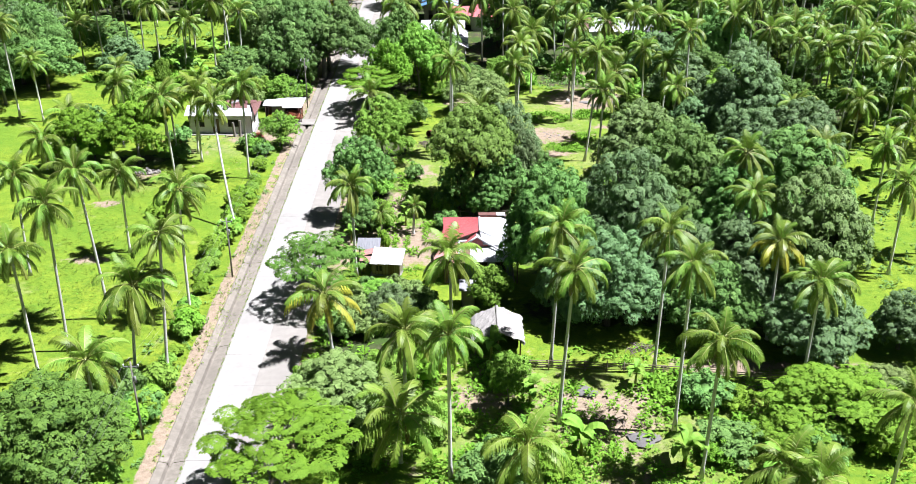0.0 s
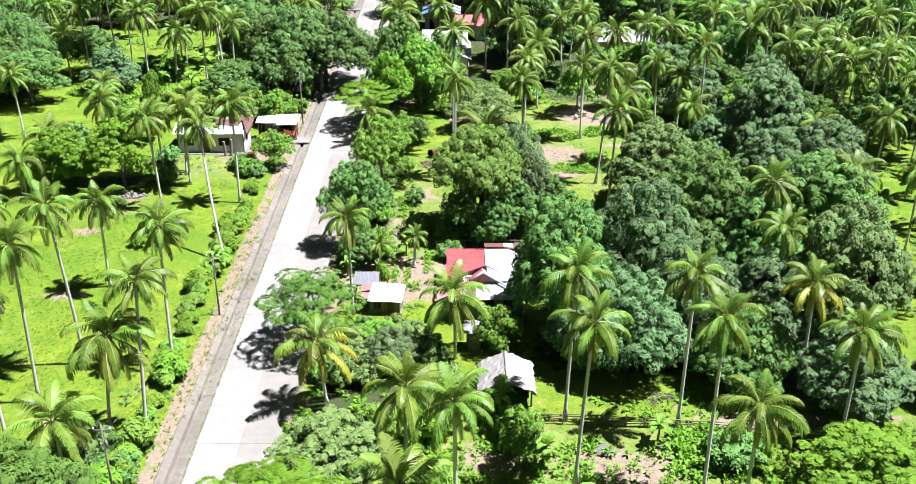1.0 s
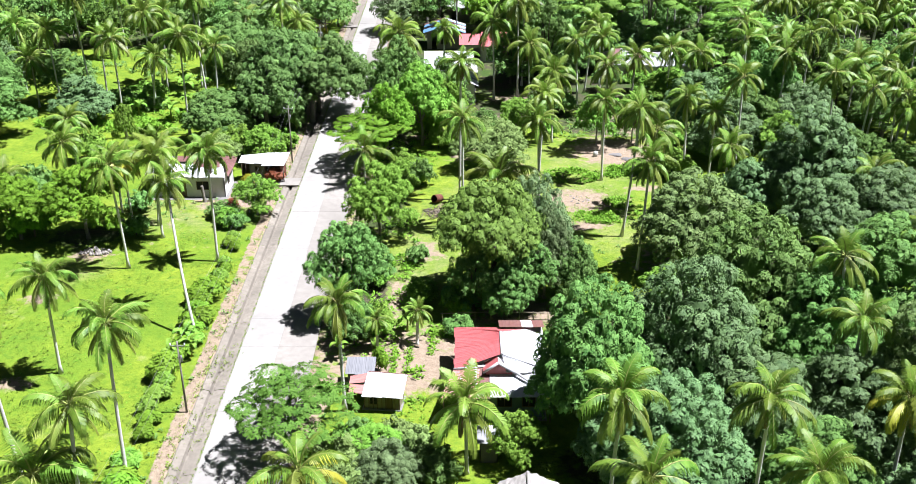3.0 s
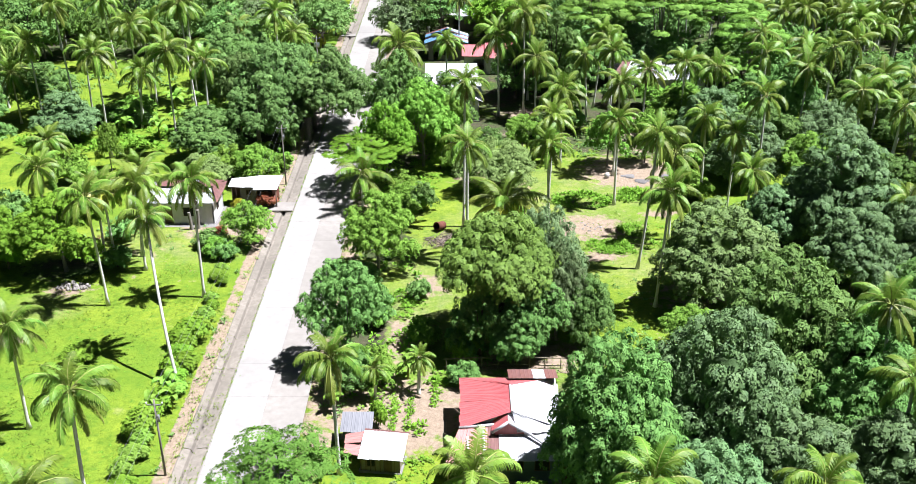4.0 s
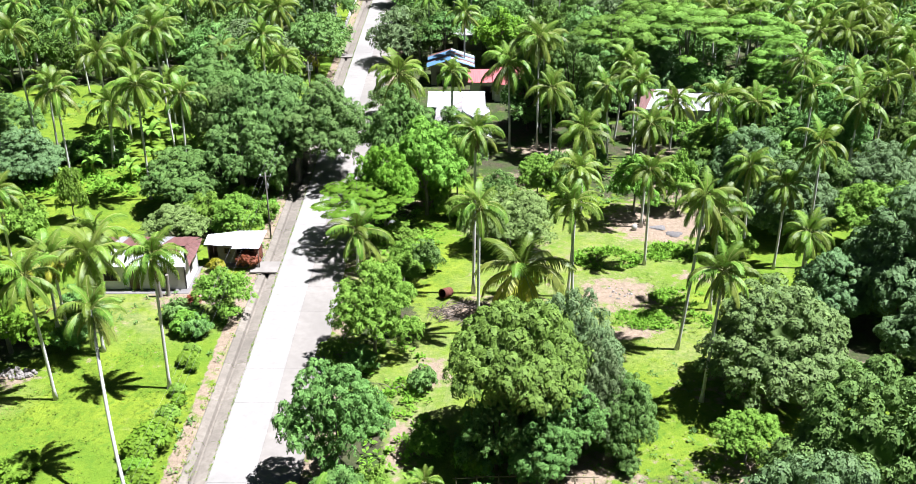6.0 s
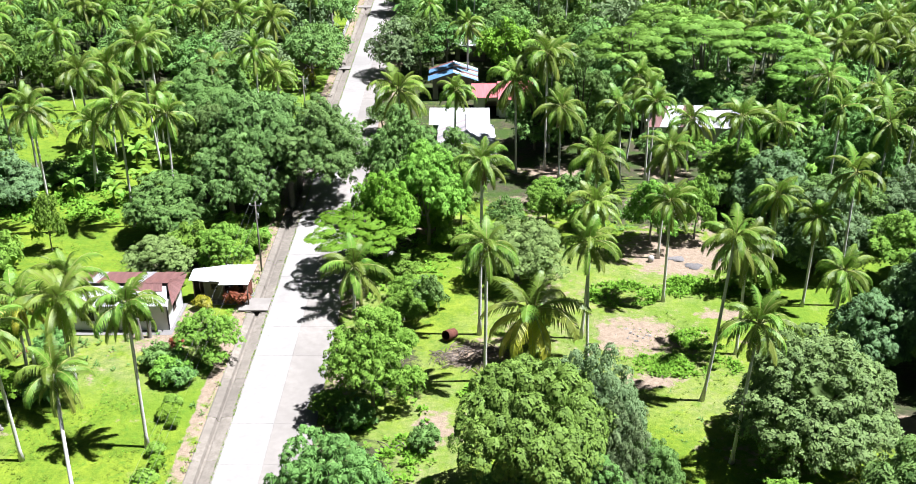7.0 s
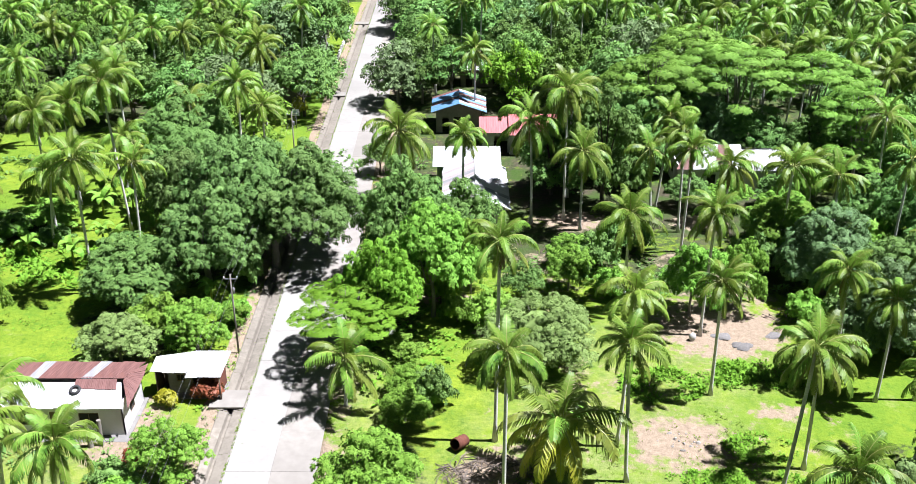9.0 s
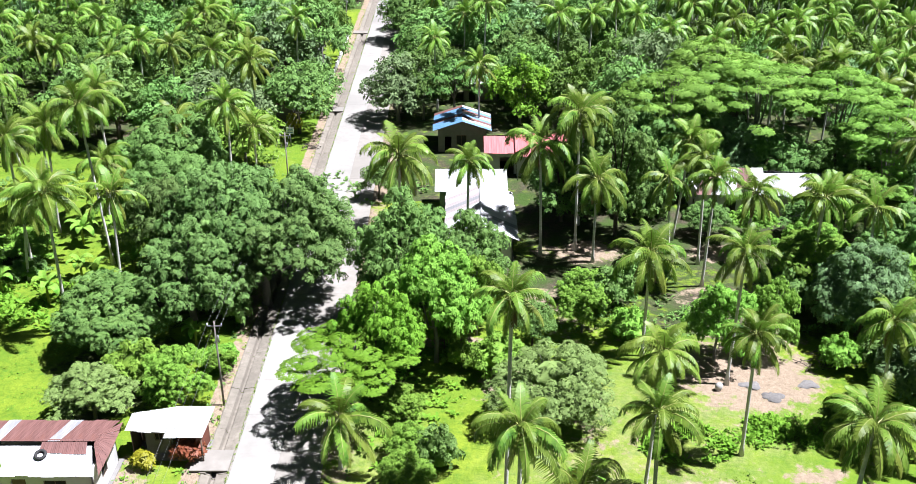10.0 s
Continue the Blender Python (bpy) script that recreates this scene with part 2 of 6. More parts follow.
def box(bm, x0, x1, y0, y1, z0, z1):
    v = [bm.verts.new(c) for c in itertools.product((x0, x1), (y0, y1), (z0, z1))]
    for f in ((0, 1, 3, 2), (4, 6, 7, 5), (0, 4, 5, 1), (2, 3, 7, 6), (0, 2, 6, 4), (1, 5, 7, 3)):
        bm.faces.new([v[i] for i in f])


def tube(bm, pts, radii, sides=8, cap=True):
    """A tapered round bar along a line of points."""
    rings = []
    for i, (q, r) in enumerate(zip(pts, radii)):
        q = Vector(q)
        d = (Vector(pts[min(i + 1, len(pts) - 1)]) - Vector(pts[max(i - 1, 0)])).normalized()
        side = d.cross(Vector((0, 1, 0.01)))
        side = side.normalized() if side.length > 1e-4 else Vector((1, 0, 0))
        up = side.cross(d)
        rings.append([bm.verts.new(q + r * (math.cos(a) * side + math.sin(a) * up)) for a in (2 * math.pi * k / sides for k in range(sides))])
    for a, b in zip(rings, rings[1:]):
        for k in range(sides):
            bm.faces.new((a[k], a[(k + 1) % sides], b[(k + 1) % sides], b[k])).smooth = True
    if cap:
        bm.faces.new(rings[-1])
        bm.faces.new(list(reversed(rings[0])))


def mesh_from(name, verts, faces, smooth=False):
    me = bpy.data.meshes.new(name)
    me.from_pydata(verts, [], faces)
    if smooth:
        me.polygons.foreach_set("use_smooth", [True] * len(me.polygons))
    me.update()
    return me


def quads_mesh(name, v, outward=None, solid=None):
    """A mesh of loose four-cornered leaves from an array (n, 4, 3), shaded round the form they cover; solid adds a closed inner mass."""
    if outward is not None:
        face = unit(np.cross(v[:, 2] - v[:, 0], v[:, 3] - v[:, 1]))
        turned = (face * outward).sum(1) < 0
        v = v.copy()
        v[turned] = v[turned][:, ::-1]
        face[turned] *= -1
        normals = np.repeat(unit(0.76 * outward + 0.24 * face), 4, axis=0)
    if solid is not None:
        sv, sf, sn = solid
        k = len(v) * 4
        me = bpy.data.meshes.new(name)
        faces = np.arange(k).reshape(-1, 4).tolist() + (sf + k).tolist()
        me.from_pydata(np.concatenate([v.reshape(-1, 3), sv]).tolist(), [], faces)
        me.polygons.foreach_set("use_smooth", [True] * len(me.polygons))
        me.update()
        me.normals_split_custom_set_from_vertices(np.concatenate([normals, sn]).tolist())
        return me
    n = len(v)
    me = bpy.data.meshes.new(name)
    me.vertices.add(4 * n)
    me.vertices.foreach_set("co", np.asarray(v, dtype=np.float32).ravel())
    me.loops.add(4 * n)
    me.loops.foreach_set("vertex_index", np.arange(4 * n, dtype=np.int32))
    me.polygons.add(n)
    me.polygons.foreach_set("loop_start", np.arange(0, 4 * n, 4, dtype=np.int32))
    me.update(calc_edges=True)
    if outward is not None:
        me.polygons.foreach_set("use_smooth", [True] * n)
        me.normals_split_custom_set_from_vertices(normals.tolist())
    return me


def ball_grid(level):
    bm = bmesh.new()
    bmesh.ops.create_icosphere(bm, subdivisions=level, radius=1.0)
    v = np.array([q.co[:] for q in bm.verts])
    f = np.array([[q.index for q in face.verts] for face in bm.faces])
    bm.free()
    return v, f


def inner_mass(lobes, share, level, seed):
    """Closed, uneven lumps inside the lobes of a crown: the packed foliage behind the outer leaves."""
    rng = np.random.default_rng(seed)
    bv, bf = ball_grid(level)
    vs, fs, ns = [], [], []
    for k, (cx, cy, cz, rx, ry, rz) in enumerate(lobes):
        w = share * (1 + 0.06 * np.sin(5 * bv[:, 0] + k) * np.sin(5 * bv[:, 1] + 2 * k) + 0.05 * rng.normal(size=len(bv)))
        vs.append(np.array([cx, cy, cz]) + bv * np.array([rx, ry, rz]) * w[:, None])
        ns.append(unit(bv / np.array([rx, ry, rz]) + 0.35 * rng.normal(size=bv.shape)))
        fs.append(bf + k * len(bv))
    return np.concatenate(vs), np.concatenate(fs), np.concatenate(ns)


def unit(a):
    return a / np.maximum(np.linalg.norm(a, axis=-1, keepdims=True), 1e-6)


# ---------------------------------------------------------------- ground, road and drain
def drain_x(y):
    return -19.6 - 0.0055 * (y - 60)


ROAD_TURN = math.atan(0.0055)
ROAD_LEFT, LANE = 1.1, 3.0
# bare patches: x, y, half width, half depth
BARE = [(-1.6, 117.2, 3.6, 2.2), (20.8, 156.5, 3.4, 2.6), (22.7, 148.9, 3.0, 1.4), (4.6, 157.0, 2.2, 1.2), (-44.0, 190.0, 5.0, 2.0), (-5.5, 88.0, 7.0, 6.5), (18.0, 135.6, 7.2, 6.4), (11.8, 120.2, 5.0, 3.6), (12.0, 113.8, 3.2, 1.3), (-4.5, 107.5, 1.8, 3.0), (19.5, 124.0, 2.6, 1.0), (5.5, 96.0, 4.5, 2.6), (10.6, 59.4, 5.0, 4.2), (30.6, 66.6, 4.0, 1.0), (14.5, 61.5, 2.6, 2.0), (-26.0, 119.5, 4.5, 2.4), (-25.4, 122.0, 1.9, 3.0),
        (-6.0, 99.0, 1.8, 5.0), (1.2, 61.4, 2.4, 2.0), (-36.6, 106.5, 2.6, 1.6), (3.6, 94.6, 5.0, 1.8), (8.5, 157.0, 4.0, 3.0),
        (-5.0, 141.0, 4.5, 0.9), (-38.0, 98.5, 2.2, 1.4), (-28.8, 139.0, 1.4, 2.0), (22.0, 66.0, 6.0, 1.2), (-35.5, 85.0, 3.0, 1.2), (29.0, 107.5, 1.5, 2.5)]
# ground under trees, dead leaves and painted tree shade: x, y, half width, half depth
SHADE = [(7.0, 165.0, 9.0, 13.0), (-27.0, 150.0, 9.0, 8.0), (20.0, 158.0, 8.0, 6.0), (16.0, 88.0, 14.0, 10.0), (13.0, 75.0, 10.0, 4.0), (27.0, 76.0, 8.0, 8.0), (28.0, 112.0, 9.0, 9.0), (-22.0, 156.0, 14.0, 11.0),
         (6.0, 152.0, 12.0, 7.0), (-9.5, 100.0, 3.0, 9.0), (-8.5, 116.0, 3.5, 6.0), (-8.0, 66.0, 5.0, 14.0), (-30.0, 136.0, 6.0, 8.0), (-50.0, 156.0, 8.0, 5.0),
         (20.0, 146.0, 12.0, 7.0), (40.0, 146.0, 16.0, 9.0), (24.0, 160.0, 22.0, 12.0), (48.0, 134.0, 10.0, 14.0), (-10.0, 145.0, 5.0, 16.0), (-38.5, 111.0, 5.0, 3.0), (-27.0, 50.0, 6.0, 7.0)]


# thin, dry grass: x, y, half width, half depth
DRY = [(7.0, 120.0, 10.0, 9.0), (13.0, 131.0, 9.0, 7.0), (-5.5, 106.0, 4.0, 13.0), (16.0, 112.0, 6.0, 5.0), (10.0, 58.0, 13.0, 8.0), (-29.0, 118.0, 9.0, 6.0), (2.0, 90.0, 9.0, 5.0), (-37.0, 104.0, 3.0, 3.0), (-9.5, 126.0, 3.0, 10.0)]


def cover(x, y, patches):
    return max(max(0.0, 1.25 - math.hypot((x - a) / w, (y - b) / d)) for a, b, w, d in patches)


def build_ground():
    d = [-23.5, -22.4, -22.0, -21.6, -21.0, -20.7, -20.3, -18.55, -18.2, -17.0, -14.0, -13.1, -12.75, -12.2, -11.2]
    xs = [-2500, -900, -350, -180, -120] + list(np.arange(-92, -24, 1.7)) + d + list(np.arange(-10, 92, 1.7)) + [120, 180, 350, 900, 2500]
    ys = [-2500, -900, -300, -80, 0] + list(np.arange(20, 300, 1.7)) + [330, 400, 600, 1200, 4500]
    verts, soil, shady_litter, dry = [], [], [], []
    for y in ys:
        for x in xs:
            off = drain_x(min(max(y, -100), 500)) - drain_x(90)
            near = -23 < x < -10
            px = x + off if near or abs(x) < 92 else x
            rel = x - drain_x(90)
            z = 0.25 * noise.noise((px * 0.06, y * 0.06, 3.0)) + 0.08 * noise.noise((px * 0.35, y * 0.35, 1.0))
            if -0.8 <= rel <= 6.75:
                z = -0.6
            elif -4 < rel < 9:
                z = 0.03 if 6 < rel < 8 else -0.01
            verts.append((px, y, z))
            s = cover(px, y, BARE)
            if -1.9 < rel < -0.8:
                s = max(s, 0.74 + 0.3 * noise.noise((px * 0.5, y * 0.25, 9.0)))
            if 6.6 < rel < 9.0:
                s = max(s, 0.55 + 0.35 * noise.noise((px * 0.4, y * 0.2, 5.0)))
            if (-3 < px < 24 and 92 < y < 150) or (-36 < px < -23 and 108 < y < 126) or (-6 < px < 24 and 48 < y < 68):
                s = max(s, 0.3 + 0.4 * noise.noise((px * 0.13, y * 0.13, 7.0)))
            soil.append(s)
            dry.append(min(0.62, cover(px, y, DRY)))
            # the floor of the woods takes the same leaves and painted shade
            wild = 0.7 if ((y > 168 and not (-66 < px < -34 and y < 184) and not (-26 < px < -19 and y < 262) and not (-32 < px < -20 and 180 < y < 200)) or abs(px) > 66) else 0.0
            shady_litter.append(max(cover(px, y, SHADE), wild))
    w = len(xs)
    faces = [(j * w + i, j * w + i + 1, (j + 1) * w + i + 1, (j + 1) * w + i) for j in range(len(ys) - 1) for i in range(w - 1)]
    me = mesh_from("ground", verts, faces, True)
    for name, values in (("soil", soil), ("shady_litter", shady_litter), ("dry", dry)):
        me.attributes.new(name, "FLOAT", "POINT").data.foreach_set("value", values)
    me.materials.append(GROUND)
    tagged(new("ground", me), "bright green grassy ground with bare soil, dead leaves and painted shade under trees", "ground", kind="structure")


build_ground()


def build_drain():
    """Concrete-lined roadside drain: sloping apron, narrow channel, low kerb at the road."""
    drain = tagged(new("drain"), "weathered grey concrete roadside drain with a narrow channel", "drain", kind="structure")
    profile = [(-0.85, 0.0), (-0.75, 0.03), (-0.22, -0.10), (-0.12, -0.42), (0.10, -0.42), (0.18, -0.08), (0.72, 0.02), (0.98, 0.05), (0.98, -0.6)]
    rng = random.Random(4)
    for k in range(67):
        y0, y1 = -11 + 5.0 * k, -11 + 5.0 * k + 4.97
        verts, faces = [], []
        dz = rng.uniform(-0.015, 0.015)
        for y in (y0, y1):
            for px, pz in profile:
                verts.append((drain_x(y) + px + rng.uniform(-0.02, 0.02), y, pz + dz))
        n = len(profile)
        faces = [(i, i + 1, n + i + 1, n + i) for i in range(n - 1)]
        part_mesh("drain_section", mesh_from("drain_section", verts, faces), CONCRETE_OLD, drain)


def build_road():
    """Two lanes of poured concrete slabs with open joints, on one base course."""
    road = tagged(new("road"), "sun-bleached two-lane concrete road of poured slabs", "road", kind="structure")
    bm = bmesh.new()
    for a, b in ((-11, 324),):
        v = [bm.verts.new(c) for c in ((drain_x(a) + 0.9, a, 0.02), (drain_x(a) + 7.2, a, 0.02), (drain_x(b) + 7.2, b, 0.02), (drain_x(b) + 0.9, b, 0.02))]
        w = [bm.verts.new((*q.co.xy, -0.7)) for q in v]
        bm.faces.new(v)
        for i in range(4):
            bm.faces.new((v[i], w[i], w[(i + 1) % 4], v[(i + 1) % 4]))
    part("road_base", bm, CONCRETE_TAN, road)
    bm = bmesh.new()
    box(bm, 0.004, LANE - 0.004, 0.004, 4.496, -0.1, 0.10)
    bmesh.ops.bevel(bm, geom=[e for e in bm.edges if all(q.co.z > 0 for q in e.verts)], offset=0.005, segments=1, affect="EDGES")
    me = bpy.data.meshes.new("slab")
    bm.to_mesh(me)
    bm.free()
    me_tan = me.copy()
    for k in range(74):
        for lane in (0, 1):
            y = -9 + 4.5 * k
            ob = part_mesh("slab", (me_tan if lane else me), (CONCRETE_TAN if lane else CONCRETE), road)
            ob.matrix_world = pose(drain_x(y) + ROAD_LEFT + LANE * lane, y, 0.004 * ((k * 7 + lane * 3) % 3), 0, 0, math.degrees(ROAD_TURN))


build_drain()


# ---------------------------------------------------------------- palms
def frond_mesh(name, elevation, droop, length, seed, count=32, blade=None, age=0.5):
    """One palm leaf: a tapering yellowish rib that arches out and down, with two rows of long leaflets; they hang more as the leaf ages."""
    rng = random.Random(seed)
    n = 12
    pts, a = [Vector((0.08, 0, 0))], elevation
    for i in range(1, n + 1):
        a -= droop * (0.35 + 1.3 * i / n) / n
        pts.append(pts[-1] + Vector((math.cos(a), 0, math.sin(a))) * length / n)
    bm = bmesh.new()
    tube(bm, pts[::2], [0.052 * (1 - 0.9 * i / (n / 2)) + 0.010 for i in range(len(pts[::2]))], 3, False)
    for f in bm.faces:
        f.material_index = 1
    twist = rng.uniform(-0.35, 0.35)
    for side in (-1, 1):
        for k in range(count):
            u = 0.15 + 0.85 * (k + 0.5 * rng.random()) / count
            i = min(int(u * n), n - 1)
            q = pts[i].lerp(pts[i + 1], u * n - i)
            d = (pts[i + 1] - pts[i]).normalized()
            up = Vector((0, 1, 0)).cross(d) * -1
            long = length * (0.25 * math.sin(math.pi * min(1, 0.2 + 0.78 * u)) ** 0.6 + 0.035) * rng.uniform(0.82, 1.12)
            hang = age * rng.uniform(0.8, 1.25) + 0.2 * u
            out = (Vector((0, 0.9 * side, 0)) + d * rng.uniform(0.45, 0.75) + up * (0.3 - 0.5 * age + twist * side) + Vector((0, 0, -0.45 * hang))).normalized()
            tip = (out * 0.55 + d * 0.2 + Vector((0, 0, -1.1 * hang - 0.1))).normalized()
            w = d * 1.0 * length / count * 0.5
            m = q + out * long * 0.5
            v = [bm.verts.new(c) for c in (q - w, q + w, m + w * 0.8, m - w * 0.8, m + tip * long * 0.55)]
            bm.faces.new((v[0], v[1], v[2], v[3]))
            bm.faces.new((v[3], v[2], v[4]))
    me = bpy.data.meshes.new(name)
    bm.to_mesh(me)
    bm.free()
    me.materials.append(blade)
    me.materials.append(PALM_RIB)
    return me


# elevation, droop, length, how far the leaflets hang
LEVELS = ((80, 0.95, 2.5, 0.3), (60, 1.75, 3.2, 0.55), (40, 1.95, 3.5, 0.75), (14, 1.65, 3.5, 0.9), (-14, 1.15, 3.3, 1.05), (-46, 0.65, 2.9, 1.15))
FRONDS, FRONDS_FAR = [], []
for level, (elev, droop, length, age) in enumerate(LEVELS):
    FRONDS.append([frond_mesh("frond", radians(elev + 8 * (k - 1)), droop * (0.85 + 0.15 * k), length, 10 * level + k, 42, PALM_OLD if (level == 5 or (level == 4 and k == 0)) else PALM_LEAF, age) for k in range(3)])
    FRONDS_FAR.append([frond_mesh("frond", radians(elev + 8 * (k - 0.5)), droop, length, 100 + 10 * level + k, 18, PALM_OLD if level == 5 else PALM_LEAF, age) for k in range(2)])
YELLOW_FRONDS = [frond_mesh("frond", radians(e), d, n, 60 + i, 36, PALM_GOLD if i > 2 else PALM_OLD, g) for i, (e, d, n, g) in enumerate(LEVELS)]
DRY_FROND = frond_mesh("dry_frond", radians(-68), 0.4, 2.2, 99, 18, PALM_DRY, 1.1)
nut_bm = bmesh.new()
bmesh.ops.create_icosphere(nut_bm, subdivisions=1, radius=0.14)
NUT = bpy.data.meshes.new("coconut")
nut_bm.to_mesh(NUT)
nut_bm.free()
NUT.materials.append(HUSK)


def joined_crown(name, seed, fronds=17):
    """The fronds of a distant palm in one mesh."""
    rng = random.Random(seed)
    bm = bmesh.new()
    for k in range(fronds):
        u = k / (fronds - 1)
        level = min(5, int(6 * u ** 0.92 + rng.uniform(-0.25, 0.25))) if u > 0.06 else 0
        first = len(bm.verts)
        old = len(bm.faces)
        bm.from_mesh(rng.choice(FRONDS_FAR[max(level, 0)]))
        bm.verts.ensure_lookup_table()
        bm.faces.ensure_lookup_table()
        s = rng.uniform(0.86, 1.1)
        bmesh.ops.transform(bm, matrix=pose(0, 0, 0, rng.uniform(-7, 7), rng.uniform(-8, 8), 137.5 * k + rng.uniform(-14, 14)) @ Matrix.Diagonal((s, s, s, 1)), verts=bm.verts[first:])
        if level == 5:
            for f in bm.faces[old:]:
                f.material_index = 2 if f.material_index == 0 else 1
    me = bpy.data.meshes.new(name)
    bm.to_mesh(me)
    bm.free()
    for m in (PALM_LEAF, PALM_RIB, PALM_OLD):
        me.materials.append(m)
    return me


FAR_CROWNS = [joined_crown("crown", 300 + k, 18 + k % 3) for k in range(6)]


# palms that lean northwards, and how far
AWAY = {(-22.6, 91.5): 5.0}
# young palms with fresh yellow-green leaves
FRESH = {(-3.9, 54.0), (-3.9, 60.5), (-0.6, 74.2), (4.3, 49.1), (20.3, 48.9), (21.8, 47.5), (-26.4, 59.3), (-9.6, 161.6), (-30.6, 110.6), (7.2, 119.7)}


def palm(x, y, h, lean, rng, fronds=18, size=1.0, far=False, yellow=False):
    """A coconut palm: ringed, slightly curved trunk, a crown of arching fronds, nuts below them."""
    tall = "tall slender coconut palm with pale grey trunk" if h > 7 else "short young coconut palm with wide arching fronds"
    ob = thing("coconut_palm", pose(x, y, 0), tall, "palm tree", "coconut palms")
    sway = rng.uniform(-0.5, 0.5)
    sway = AWAY.get((x, y), sway)
    bend = rng.uniform(0.6, 1.7)
    pts, radii = [], []
    n = 9
    for i in range(n + 1):
        u = i / n
        pts.append(Vector((lean * u ** bend, sway * u ** 1.4, -0.25 + (h + 0.25) * u)))
        radii.append(0.105 + 0.03 * (1 - u) + 0.11 * max(0, 1 - 9 * u))
    bm = bmesh.new()
    tube(bm, pts, radii, 8)
    part("trunk", bm, BARK_PALM, ob)
    top = pts[-1]
    turn = rng.uniform(0, 360)
    if far and y > 158:
        f = part_mesh("crown", rng.choice(FAR_CROWNS), None, ob)
        f.matrix_local = Matrix.Translation(top) @ pose(0, 0, 0, rng.uniform(-8, 8), rng.uniform(-8, 8), turn) @ Matrix.Diagonal((size, size, size, 1))
        return ob
    for k in range(fronds):
        u = k / (fronds - 1)
        level = min(5, int(6 * u ** 0.92 + rng.uniform(-0.25, 0.25))) if u > 0.06 else 0
        f = part_mesh("frond", YELLOW_FRONDS[level] if yellow and level > 1 else rng.choice((FRONDS_FAR if far else FRONDS)[max(level, 0)]), None, ob)
        if (x, y) in FRESH and level < 5:
            f.material_slots[0].link = "OBJECT"
            f.material_slots[0].material = PALM_FRESH
        s = size * rng.uniform(0.86, 1.1)
        f.matrix_local = Matrix.Translation(top) @ pose(0, 0, 0, rng.uniform(-7, 7), rng.uniform(-8, 8), turn + 137.5 * k + rng.uniform(-14, 14)) @ Matrix.Diagonal((s, s, s, 1))
    for k in range(0 if far else rng.choice((0, 1, 1, 2))):
        f = part_mesh("dry_frond", DRY_FROND, None, ob, "dead brown hanging frond")
        f.matrix_local = Matrix.Translation(top) @ pose(0, 0, 0, 0, 0, rng.uniform(0, 360)) @ Matrix.Diagonal((size, size, size, 1))
    if h > 5 and not far:
        for k in range(5):
            a = turn + 1.3 * k
            f = part_mesh("coconut", NUT, None, ob)
            f.matrix_local = Matrix.Translation(top + Vector((0.3 * math.cos(a), 0.3 * math.sin(a), -0.25 - 0.1 * (k % 2))))
    return ob


